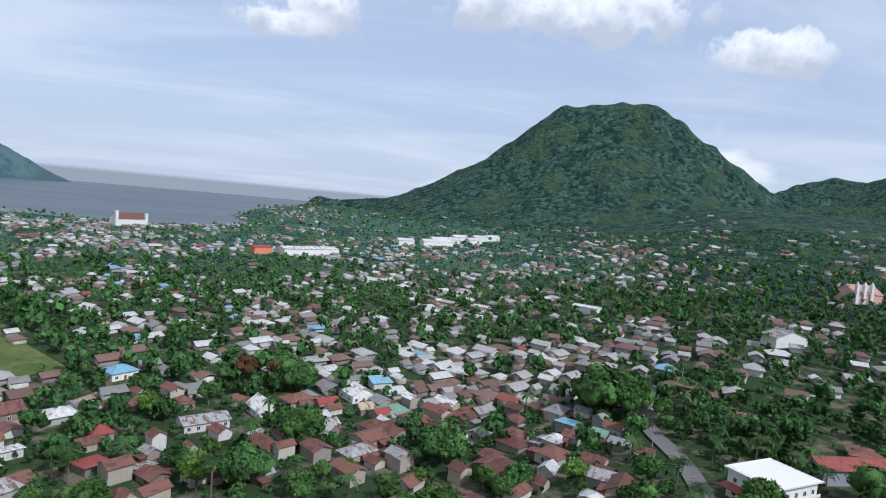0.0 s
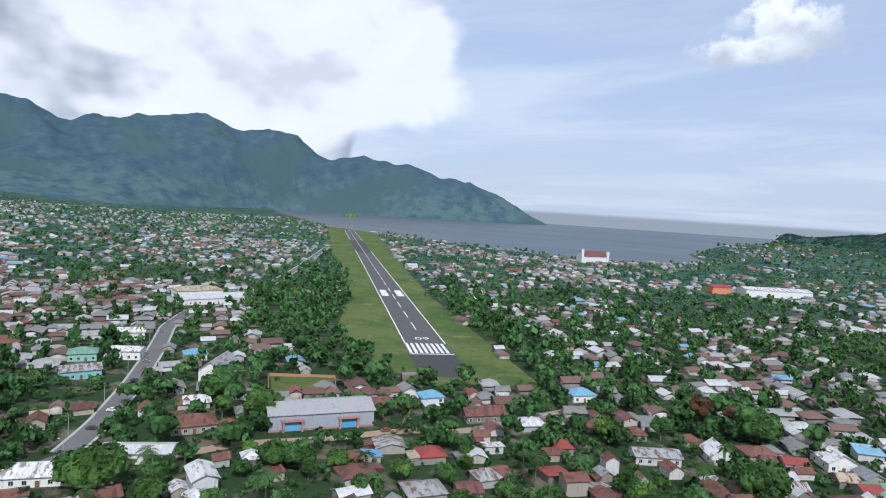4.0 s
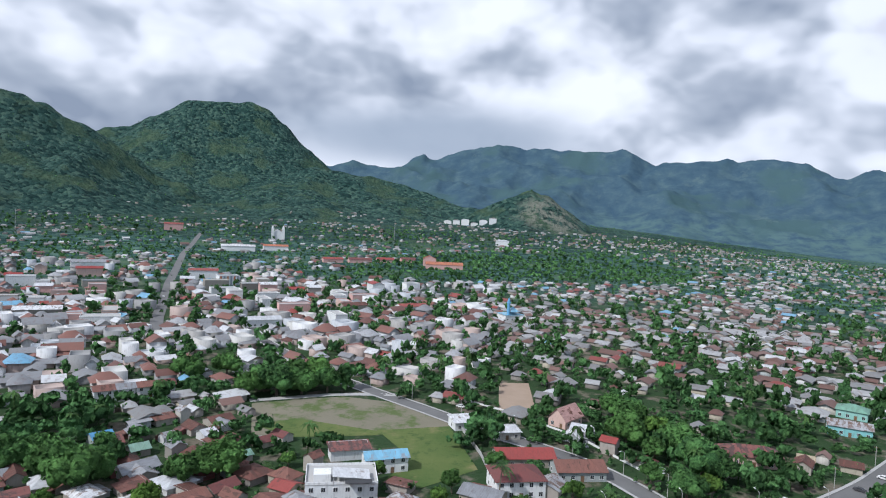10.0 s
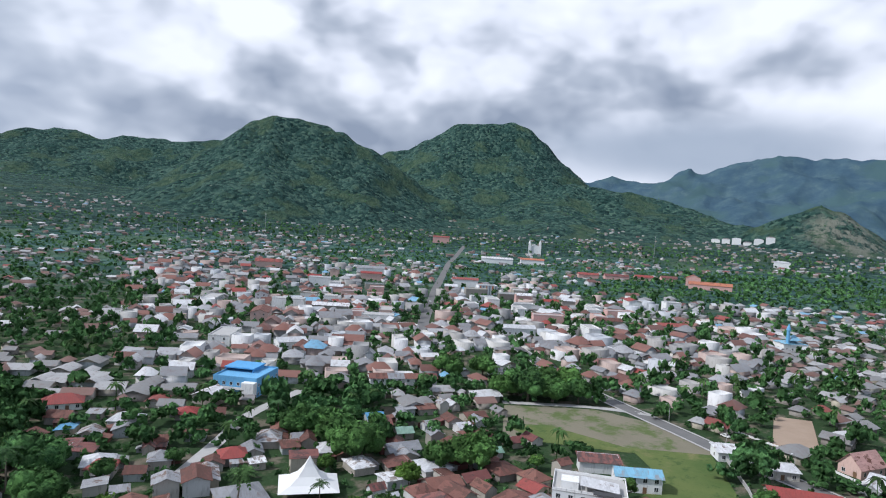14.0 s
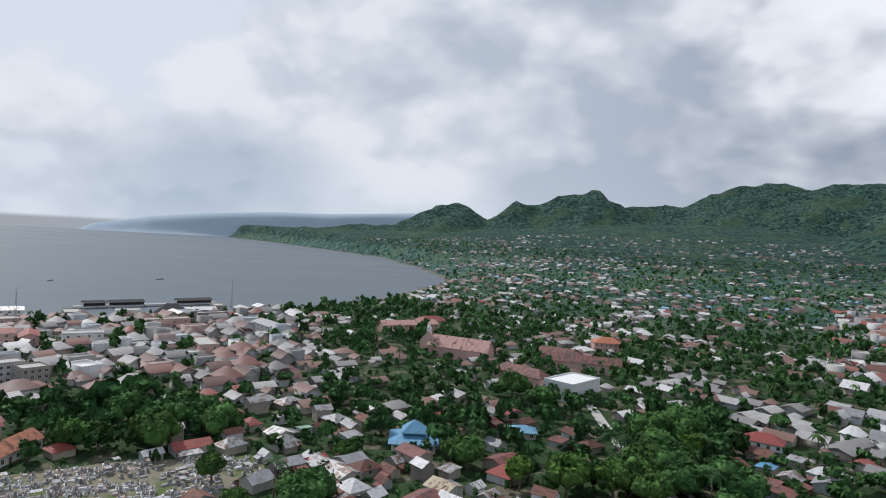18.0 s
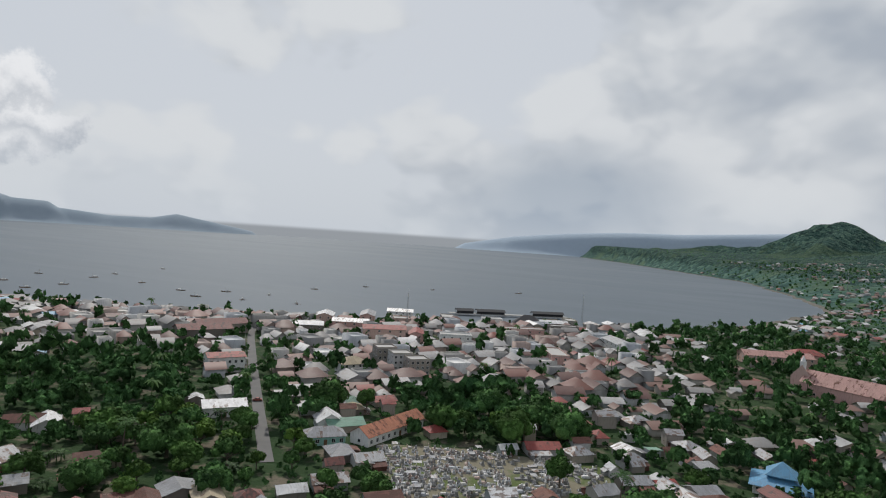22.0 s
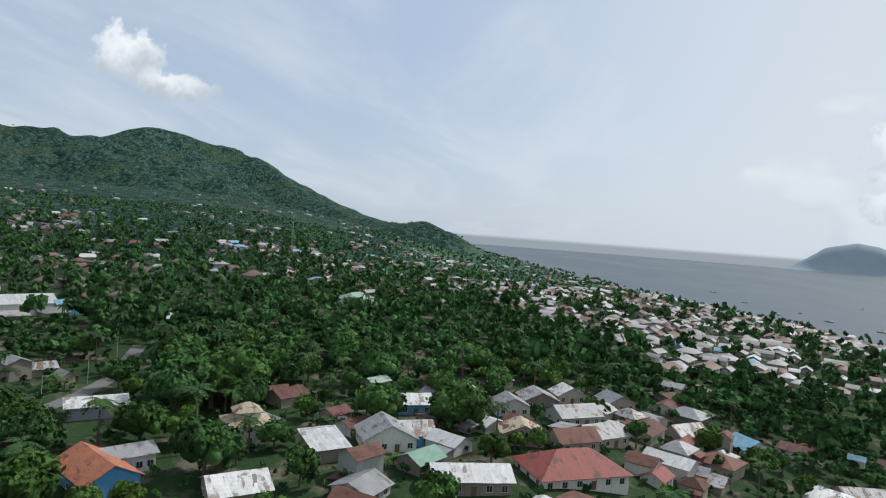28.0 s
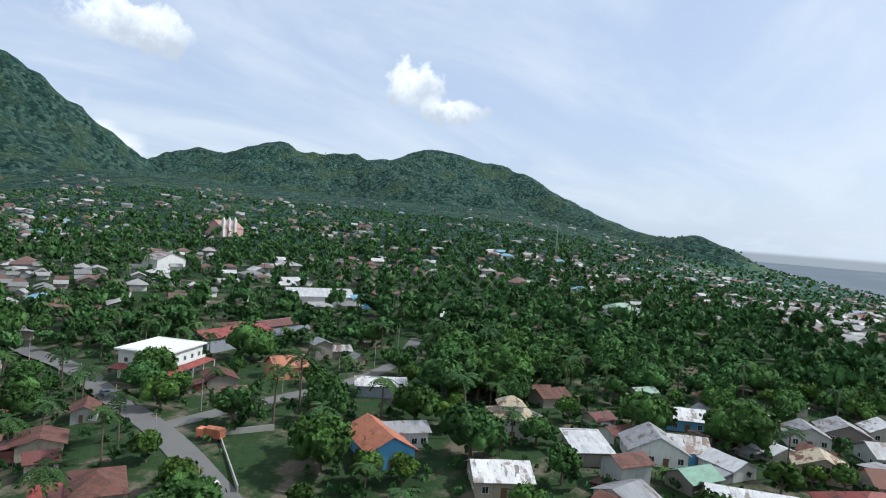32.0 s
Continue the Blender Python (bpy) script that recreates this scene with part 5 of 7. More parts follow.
tall = B("apartment_block", -196, -55, 107, 23, 16, 6.4, 0, "flat", "concrete", "wall_white", "unfinished white two-storey block with a roof terrace", "building", storeys=2)
part("canopy", Shape().slab([(-3, -0.5, 9.4), (9, -0.5, 8.4), (9, 7.6, 8.4), (-3, 7.6, 9.4)], 0.15), "roof_white", tall, "pale sloping canopy")
part("awning", Shape().slab([(1, -2.5, 7.9), (9.5, -2.5, 7.9), (9.5, -0.6, 8.3), (1, -0.6, 8.3)], 0.2), "patched", tall, "dark blue awning")
part("stair_house", Shape().box(-9, -3.5, 2, 7.4, 6.3, 9.1), "wall_white", tall)
for px, py, pz in ((-2.6, 0, 9.3), (8.6, 0, 8.4), (-2.6, 7.2, 9.3), (8.6, 7.2, 8.4)):
    part("post", Shape().box(px - 0.12, px + 0.12, py - 0.12, py + 0.12, 6.3, pz), "concrete", tall)
B("blue_white_house", -224, -46, 116, 15.5, 8, 5.6, 1.6, "gable", "roof_blue", "wall_white", "white two-storey house with a blue metal roof", storeys=2, windows=4)
B("lean_to", -233, -62, 116, 15, 7, 4.0, 1.2, "shed", "roof_maroon", "wall_white", "lean-to with a rust-brown roof", "shed", openings=False)
B("brown_house", -213, 2, 107, 17, 14, 6.4, 3.0, "hip", "roof_maroon", "wall_white", "white two-storey house with a brown hipped roof", storeys=2)
B("terraced_house", -241, 4, 104, 22, 11, 3.8, 2.2, "gable", "roof_red", "wall", "row house with a faded red roof")
B("terraced_house", -233, 24, 104, 18, 11, 3.8, 2.4, "gable", "roof_rust", "wall", "row house with a rusty roof")
B("workshop", -279, -21, 116, 13, 9, 3.6, 1.0, "shed", "roof_white", "wall_white", "roadside workshop with a white roof", "workshop")
B("workshop", -270, -4, 112, 12, 8, 3.4, 0.8, "shed", "roof_white", "wall", "roadside workshop with a white roof", "workshop")
B("assembly_hall", -499, -208, 125, 29, 16, 6, 2.0, "gable", "roof_white", "wall_white", "pale assembly hall with a white roof", "hall", windows=6)
mosque = B("mosque", -612, -5, 120, 20, 18, 6, 2.0, "hip", "roof_blue", "wall_white", "white mosque with blue tiered roof and slim tower", "mosque", windows=4)
part("upper_tier", roof_shape("hip", 9, 9, 9.5, 4.0, 0.6, random.Random(1)), "roof_blue", mosque)
part("tower", Shape().tube([(-6, 2, 0), (-6, 2, 17), (-6, 2, 17.3), (-6, 2, 20), (-6, 2, 23)], [1.5, 1.3, 2.0, 1.2, 0.05], 10), "wall_blue", mosque, "pale blue slim tower")

blue = B("blue_building", -216, -234, 112, 22, 26, 8.4, 0, "flat", "wall_blue", "wall_blue", "blue and white two-storey building with a flat roof", "building", storeys=2, windows=6)
part("white_wing", Shape().box(5, 11.2, -4, -0.02, -1, 7.6), "wall_white", blue, "white-painted wing")
part("upper_rail", Shape().box(-11, 5, -1.9, -1.75, 3.8, 4.8).box(-11, 5, -1.9, 0, 3.5, 3.8), "wall_white", blue, "white balcony rail")
part("roof_slab", Shape().box(-11.6, 4, 12, 26.4, 10.2, 10.8).box(-11, -10.6, 12.5, 26, 8.4, 10.2).box(3, 3.4, 12.5, 26, 8.4, 10.2), "wall_blue", blue)
B("white_hall", -319, -293, 150, 19, 14, 5, 2.0, "gable", "roof_white", "wall_white", "white hall among trees", "hall")
B("white_roofed_hut", -197, -232, 110, 12, 11, 4.2, 2.4, "gable_front", "roof_white", "wall", "hut with a new white metal roof", "hut", openings=False)
tent = thing("white_marquee", Shape().tube([(0, 8, 0.02), (0, 8, 4.0)], [0.12, 0.12], 6), "steel", spot(-150, -128, 133), "white pyramid marquee with a sharp peak", "tent")
s = Shape()
rings = [(11.0, 3.0), (7.0, 4.3), (4.0, 6.2), (1.8, 8.9), (0.05, 12.0)]
for (r0, z0), (r1, z1) in zip(rings, rings[1:]):
    for k in range(4):
        a0, a1 = math.pi / 4 + k * math.pi / 2, math.pi / 4 + (k + 1) * math.pi / 2
        s.face(*[(r * math.cos(a) * 1.2, 8 + r * math.sin(a), z) for r, a, z in ((r0, a0, z0), (r0, a1, z0), (r1, a1, z1), (r1, a0, z1))])
part("canvas", s, "white_paint", tent, "taut white canvas")
TAKEN.append((-155, -135, 12))
for i in range(4):
    a = math.radians(133)
    B("two_storey_row_house", -284 + (i - 1.5) * 9 * math.cos(a), -182 + (i - 1.5) * 9 * math.sin(a), 133, 8.6, 9, 6, 1.6, "gable", ("roof_rust", "roof_zinc", "roof_rust", "roof_maroon")[i], "wall_white",
      "white two-storey row house with an iron roof", storeys=2, windows=2, group="row of two-storey houses")
striped = B("striped_block", -717, -343, 134, 24, 14, 11, 0, "flat", "concrete", "wall_white", "pale block with red and grey vertical stripes", "building", openings=False)
for k in range(6):
    part("stripe", Shape().box(-11 + k * 4, -9 + k * 4, -0.08, 0, 0, 11), ("wall_orange", "wall_grey")[k % 2], striped)

B("white_box_building", -79, -334, 135, 18, 28, 9.5, 0, "flat", "wall_white", "wall_white", "plain pale windowless box building", "building", openings=False)
church = B("church", -30, -430, 151, 44, 14, 8, 6.5, "gable", "roof_pink", "wall_pink", "long cream church with a steep tan roof", "church", windows=8)
part("gable_front", body_shape("gable_front", 13, 4, 9.5, 7.5), "wall_pink", church).matrix_basis = pose(-23.5, 3, 0, 0, 0, 0)
part("belfry", Shape().box(-25, -22.4, 3.2, 5.8, 9, 19).tube([(-23.7, 4.5, 19), (-23.7, 4.5, 22.5)], [1.9, 0.05], 4), "wall_white", church)
B("pink_school", 2, -542, -153, 52, 14, 6.5, 3.0, "gable", "roof_pink", "wall_pink", "long pink school building", "school", storeys=2, windows=11)
B("pink_school", -18, -562, -153, 26, 14, 8, 3.4, "hip", "roof_red", "wall_pink", "pink school building with a red roof", "school", storeys=2, windows=6)
pav = B("blue_pavilion", -4, -246, 180, 17, 16, 3.6, 3.0, "hip", "roof_blue", "wall_white", "pavilion with a two-tier light blue pyramid roof", "pavilion", windows=5, over=1.4)
top = roof_shape("hip", 8.5, 8.5, 6.8, 3.6, 0.8, random.Random(2))
top.v = [(x, y + 3.75, z) for x, y, z in top.v]
part("upper_roof", top, "roof_blue", pav)
part("clerestory", Shape().box(-3.6, 3.6, 4.4, 11.6, 5.0, 6.8), "wall_blue", pav)
B("blue_hut", -50, -267, 175, 11, 8, 3.2, 1.8, "hip", "roof_blue", "wall", "hut with a bright blue roof", "hut")
B("red_cottage", -153, -266, 147, 15, 9, 3.4, 2.8, "hip", "roof_red", "wall_white", "white cottage with a bright red roof")
B("seminary_wing", -62, -371, 131, 36, 11, 6, 3.6, "hip", "roof_maroon", "wall_pink", "long wing with a dark red roof", "school", windows=9)
B("seminary_wing", -111, -408, 164, 48, 12, 6.5, 3.8, "gable", "roof_maroon", "wall_pink", "long wing with a dark red roof", "school", windows=11)
B("seminary_wing", -98, -434, 150, 34, 12, 6.5, 3.8, "hip", "roof_maroon", "wall_pink", "long wing with a dark red roof", "school", windows=8)
B("orange_roofed_house", -153, -492, 177, 22, 14, 7, 3.6, "hip", "roof_orange", "wall_pink", "house with a bright orange roof", storeys=2)

B("school_wing", 145, -188, -130, 15, 8, 3.6, 2.4, "hip", "roof_zinc", "wall_teal", "teal school wing with a grey roof", "school", windows=5)
B("school_wing", 130, -214, -94, 36, 9, 4, 2.8, "gable", "roof_orange", "wall_white", "long school wing with an orange tiled roof", "school", windows=10)
B("school_wing", 154, -202, -130, 10, 10, 4, 3.0, "gable_front", "roof_white", "wall_white", "school wing with a pale blue-white roof", "school", windows=3)
B("white_roofed_shop", 198, -188, -126, 17, 12, 4.4, 1.8, "gable", "roof_white", "wall_white", "shop with a bright white roof", "shop")
B("white_office", 257, -242, -119, 19, 12, 8.5, 1.6, "gable", "roof_red", "wall_white", "white two-storey office with a red roof", "office", storeys=2, windows=6)
B("pale_green_house", 207, -290, -118, 16, 12, 6, 3, "hip", "roof_tan", "wall", "house with a pale green-yellow roof", storeys=2)
for i in range(3):
    B("grey_block", 179 + i * 14, -312 - i * 4, -129, 12, 12, 8.5 + i * 1.0, 0, "flat", "concrete", "wall", "grey concrete three-storey block", "building", storeys=3, windows=4)
for i in range(2):
    B("market_shed", 343 + i * 10, -302 - i * 24, -114, 36, 14, 7, 3, "gable", "roof_maroon", "wall", "market shed with a red roof near the shore", "market", openings=False)

B("red_bungalow", 154, -18, -62, 24, 15, 3.6, 4.0, "hip", "roof_red", "wall_white", "white bungalow with a wide bright red roof", windows=6, over=1.0)
B("patched_house", 140, 8, -72, 18, 11, 3.4, 2.0, "gable", "roof_white", "wall", "house with a stained white iron roof")
for x, y, rz, w, d, roof in ((218, -7, -72, 12, 10, "roof_zinc"), (206, -20, -58, 15, 10, "roof_zinc"), (192, -28, -51, 14, 11, "roof_zinc"), (222, -59, -54, 13, 9, "roof_zinc"), (202, -105, -80, 13, 10, "roof_zinc"),
                             (177, -2, -80, 12, 9, "roof_tan"), (206, 2, -70, 11, 9, "roof_zinc"), (236, -36, -60, 12, 9, "roof_zinc"), (232, -18, -66, 11, 8, "roof_white"), (180, -18, -58, 13, 8, "roof_rust")):
    B("house", x, y, rz, w, d, 3.4, 2.6, "gable" if w > 12 else "gable_front", roof, "wall", "house with a plain metal roof on the slope" if roof == "roof_zinc" else "house with a weathered iron roof on the slope")
B("blue_roofed_house", 228, -81, -62, 12, 10, 3.4, 2.4, "gable_front", "roof_blue", "wall_white", "house with a bright blue roof")
B("white_hut", 194, 34, -64, 14, 9, 3.6, 2.2, "gable", "roof_white", "wall_blue", "hut with a white roof and pale blue walls", "hut")
B("grey_house", 159, 32, -63, 14, 12, 3.6, 3.6, "gable_front", "roof_zinc", "wall_white", "house with a grey cross-gabled roof")
B("grey_house_wing", 166, 26, -63, 9, 9, 3.4, 2.6, "gable", "roof_zinc", "wall_blue", "wing of a house with a grey roof")
cream = B("cream_house", 150, 67, -54, 11, 10, 5.6, 2.0, "hip", "roof_tan", "wall_white", "cream two-storey house with stepped roofs", storeys=2)
part("upper_floor", Shape().box(-3, 3, 2.5, 7.5, 6, 8.6), "wall_white", cream)
up = roof_shape("hip", 6, 5, 8.6, 1.6, 0.8, random.Random(4))
up.v = [(x, y + 2.5, z) for x, y, z in up.v]
part("upper_roof", up, "roof_tan", cream)
B("white_roofed_shed", 147, 44, -50, 9, 11, 3.4, 2.0, "shed", "roof_white", "wall", "shed with a new white roof", "shed", openings=False)

wr = B("white_shop_house", 127, 171, 22, 20, 16, 8.2, 0, "flat", "roof_white", "wall_white", "white two-storey shop house with a red canopy all round", "building", storeys=2, windows=5)
part("canopy", Shape().slab([(-13, -3.4, 3.3), (13, -3.4, 3.3), (10.1, 0, 4.5), (-10.1, 0, 4.5)], 0.15).slab([(-13, 17.5, 3.3), (-13, -3.4, 3.3), (-10.1, 0, 4.5), (-10.1, 16, 4.5)], 0.15), "roof_red", wr, "faded red metal canopy")
part("roof_edge", Shape().box(-11.0, 11.0, -1.0, 17.0, 8.6, 9.1), "white_paint", wr, "wide white roof slab")
part("balcony", Shape().box(-10, 10, -1.2, 0, 4.4, 4.6).box(-10, 10, -1.2, -1.1, 4.6, 5.4), "white_paint", wr, "white balcony rail")
for x in (-12.5, -6, 0, 6, 12.5):
    part("post", Shape().box(x - 0.12, x + 0.12, -3.2, -2.95, 0, 3.3), "white_paint", wr)
B("red_roofed_store", 167, 192, 2, 32, 12, 5.2, 2.0, "gable", "roof_red", "wall_grey", "long grey store with a red metal roof", "store", openings=False)
B("red_roofed_store", 198, 197, 2, 24, 8, 4.0, 1.2, "shed", "roof_maroon", "wall_grey", "low store with a brown roof", "store", openings=False)
B("orange_house", 150, 147, -20, 11, 9, 4.2, 2.8, "gable", "roof_orange", "wall_orange", "bright orange house with an orange roof")
B("white_roofed_store", 155, 114, -48, 15, 9, 3.8, 1.6, "gable", "roof_white", "wall_grey", "store with a bright white metal roof", "store", openings=False)
B("orange_roofed_hall", 114, 79, -32, 11, 17, 4.2, 3.0, "gable_front", "roof_orange", "wall_blue", "blue-walled hall with a rusty orange roof", "hall", windows=3)
B("school_house", 124, 84, -38, 14, 8, 4, 1.4, "gable", "roof_zinc", "wall_white", "white school house with a grey roof and dark windows", "school", windows=6)
B("patchwork_house", 120, 54, -50, 12, 11, 3.6, 2.4, "gable", "roof_white", "wall", "house with a patchwork iron roof")
hallj = B("white_hall", 249, 228, -34, 34, 15, 6, 3.4, "gable", "roof_white", "wall_white", "large white hall on the slope", "hall", openings=False)
B("blue_annex", 266, 214, -30, 10, 9, 5, 1.8, "gable", "roof_blue", "wall_blue", "blue annex beside the white hall", "annex", openings=False)
B("green_roofed_house", 414, 113, -15, 26, 14, 5, 3.4, "hip", "roof_green", "wall_white", "house with a green and white roof")

B("white_gabled_house", -4, 298, 32, 12, 14, 4, 3.2, "gable_front", "roof_white", "wall_white", "white gabled house among rusty roofs")
B("tarp_house", 5, 321, 23, 10, 8, 3.4, 1.6, "shed", "roof_blue", "wall", "hut under a bright blue sheet", "hut", openings=False)
B("grey_flat_house", -64, 251, 35, 18, 10, 3.6, 1.6, "gable", "roof_zinc", "wall", "house with a wide plain grey roof")
B("white_gabled_house", -44, 271, 35, 10, 11, 3.8, 3.6, "gable_front", "roof_white", "wall_white", "house with white walls and a steep pale roof")
B("white_hall", 175, 524, -38, 22, 14, 6, 1.0, "gable", "roof_white", "wall_white", "plain white hall among green trees", "hall", openings=False)
B("long_white_shed", -101, 936, 39, 92, 26, 9, 3, "gable", "roof_white", "wall_white", "very long white warehouse shed", "warehouse", openings=False)
B("red_shed", -166, 906, 41, 27, 16, 9, 3, "gable", "roof_red", "wall_orange", "red shed beside the warehouse", "shed", openings=False)
for i in range(9):
    B("white_store", 45 + (i % 3) * 62 + (i // 3) * 40 + 9 * (i % 2), 1215 + (i % 3) * 85 + (i // 3) * 20, 28, 34, 17, 9, 4, "gable", "roof_white", "wall_white", "white storage hall in a row below the hill", "warehouse",
      openings=False, group="row of storage halls")
ship = B("harbour_church", -450, 1184, 57, 60, 20, 12, 10, "gable", "roof_maroon", "wall_white", "large white building with a dark roof by the sea", "church", openings=False)
part("tower", Shape().box(-32, -27, -1, 4, 0, 26), "wall_white", ship)
part("tower", Shape().box(27, 32, -1, 4, 0, 22), "wall_white", ship)
che = B("hill_church", 431, 522, 8, 30, 22, 9, 7, "gable", "roof_pink", "wall_pink", "pink hill church with white front towers", "church", windows=6)
for x in (-14, -6, 2):
    part("front_tower", Shape().box(x - 1.4, x + 1.4, -1.6, 1.2, 0, 17).tube([(x, -0.2, 17), (x, -0.2, 20)], [1.6, 0.1], 6), "wall_white", che)
B("pale_hall", 255, 365, 15, 26, 12, 6, 4, "gable_front", "roof_zinc", "wall_white", "pale gabled hall on the hillside", "hall", openings=False)

# landmarks inland, behind the town
B("seminary", -1056, -128, 101, 62, 14, 8, 4, "gable", "roof_orange", "wall_pink", "long pale orange convent with a tiled roof", "school", openings=False)
B("seminary", -1090, -158, 101, 22, 13, 13, 5, "gable_front", "roof_orange", "wall_pink", "tall gabled convent chapel with a pale orange front", "chapel", openings=False)
for k, (x, y, w) in enumerate(((-1052, -318, 34), (-1074, -276, 40), (-1096, -236, 30), (-1120, -200, 26))):
    B("school_wing", x, y, 118, w, 13, 6, 3, "gable", ("roof_red", "roof_maroon")[k % 2], "wall_pink", "long school wing with a red roof among trees", "school", openings=False, group="school wings among the trees")
B("white_villa", -1645, -51, 92, 34, 18, 13, 3, "hip", "roof_white", "wall_white", "large white villa above the dark wood", "building", openings=False)
for k in range(6):
    B("hillside_building", -2536 + k * 19, -300 + k * 37, 96, 30 - 3 * (k % 2), 18, 12 + 5 * (k % 3), 3, "hip", ("roof_white", "roof_zinc")[k % 2], "wall_white", "white building of a hillside complex", "building", openings=False, group="white hillside complex")
white_church = B("white_church", -1421, -564, 112, 30, 40, 14, 9, "gable_front", "roof_white", "wall_white", "white church with two front towers", "church", openings=False)
for x in (-12, 12):
    part("tower", Shape().box(x - 3, x + 3, -3, 3, 0, 26).tube([(x, 0, 26), (x, 0, 34)], [3.4, 0.1], 4), "wall_white", white_church, "white bell tower")
B("long_hall", -1120, -520, 118, 60, 18, 9, 3, "gable", "roof_white", "wall_white", "long white hall along the street", "hall", openings=False)
B("long_hall", -1176, -470, 118, 46, 18, 9, 3, "gable", "roof_orange", "wall_white", "long hall with an orange roof", "hall", openings=False)
B("red_block", -744, -390, 118, 34, 16, 12, 2, "gable", "roof_red", "wall_white", "white block with a red top beside the long street", "building", openings=False)
B("pink_hall", -684, -685, 132, 38, 18, 9, 4, "gable", "roof_red", "wall_pink", "pink hall with a red roof", "hall", openings=False)
B("grey_warehouse", -763, -558, 128, 40, 24, 9, 3, "gable", "roof_zinc", "wall_white", "pale warehouse with a wide grey roof", "warehouse", openings=False)
B("pink_tower_block", -1478, -855, 120, 44, 18, 16, 3, "gable", "roof_red", "wall_pink", "tall pink building above the trees", "building", openings=False)

# commercial blocks in the town centre and by the harbour
rng = random.Random(77)
for az, r, n in ((228, 700, 14), (236, 640, 12), (244, 760, 15), (251, 640, 12), (258, 700, 12), (232, 800, 10), (222, 560, 6), (150, 560, 10), (158, 520, 9), (141, 540, 8), (165, 600, 7)):
    for i in range(n):
        x, y, _ = at(az + rng.uniform(-3.5, 3.5), r + rng.uniform(-110, 110))
        w = rng.uniform(14, 34)
        st = rng.choice((2, 2, 3))
        if all((x - a) ** 2 + (y - b) ** 2 > (c + w * 0.5) ** 2 for a, b, c in TAKEN) and road_gap(x, y) > w * 0.6:
            flat = rng.random() < 0.55
            B("shop_block", x, y, 125 + rng.choice((0, 90)) + rng.uniform(-5, 5), w, rng.uniform(10, 15), 3.3 * st, 0 if flat else 2.2, "flat" if flat else "gable", "concrete" if flat else rng.choice(("roof_white", "roof_white", "roof_zinc", "roof_red", "roof_rust")),
              rng.choice(("wall_white", "wall_white", "wall", "wall_pink")), "pale %s-storey shop block in the town centre" % ("two" if st == 2 else "three"), "building", storeys=st, windows=4, openings=r < 620)
for k in range(-2, 3):
    TAKEN.append((-186 + k * 9 * math.cos(radians(55)) + 8 * math.sin(radians(55)), 189 + k * 9 * math.sin(radians(55)) - 8 * math.cos(radians(55)), 8))
# big shade trees beside the field, and other large trees
for x, y, k in ((-304, -134, 0), (-310, -122, 1), (-316, -111, 2), (-322, -99, 0), (-324, -118, 1), (-316, -131, 2), (-331, -108, 1)):
    grow("big", k, x, y, 1.35 + 0.2 * (k % 2), k * 70 + x)
    TAKEN.append((x, y, 3))
for x, y, k in ((-258, 54, 0), (-268, 66, 1), (-250, 70, 2), (-242, 76, 0), (-276, 46, 1), (-225, 168, 0), (-212, 178, 1), (-246, 182, 2), (-195, 100, 1), (-184, 112, 0), (-190, -150, 1), (-200, -140, 0), (-185, -138, 2),
                (-212, -148, 0), (60, -205, 0), (72, -250, 1), (88, -262, 2), (100, -250, 0), (112, -262, 1), (90, -235, 1), (158, -232, 0), (172, -222, 1), (-95, -215, 2), (-104, -228, 0), (-88, -225, 1), (-112, -208, 2),
                (-26, 246, 1), (-72, 282, 0), (112, 262, 1), (122, 250, 0), (176, 92, 1), (186, 84, 0), (192, 96, 2), (183, 104, 1), (28, 232, 2)):
    grow("big" if k else "round", k, x, y, 1.4 if k else 1.6, k * 50 + y)
    TAKEN.append((x, y, 2.5))
grow("rusty", 0, 122, 108, 1.1, 20)
grow("rusty", 0, 131, 116, 0.9, 80)
grow("rusty", 0, -64, 318, 2.1, 10)
grow("rusty", 0, -50, 322, 1.6, 70)
for x, y, kind, size in ((-40, -212, "bright", 2.1), (-55, -206, "bright", 2.3), (-70, -207, "bright", 1.9), (-104, -262, "big", 1.5), (-112, -245, "bright", 2.2), (-118, -268, "big", 1.6), (-132, -280, "big", 1.4), (-55, -335, "big", 1.4), (-66, -312, "big", 1.3),
                         (-326, -179, "big", 1.3), (-340, -163, "big", 1.3), (-300, 52, "big", 1.4), (-285, 60, "bright", 2.0), (-315, 46, "big", 1.3), (104, 272, "big", 2.0), (112, 266, "big", 1.7), (-40, 206, "big", 1.3), (-54, 201, "bright", 1.9),
                         (168, 98, "big", 1.7), (184, 88, "big", 1.8), (-38, 312, "big", 1.5), (-90, 262, "bright", 1.7), (205, 120, "big", 1.5), (222, 92, "big", 1.6), (240, 110, "bright", 2.2)):
    grow(kind, int(abs(x)), x, y, size, x * 7)
    TAKEN.append((x, y, 3))

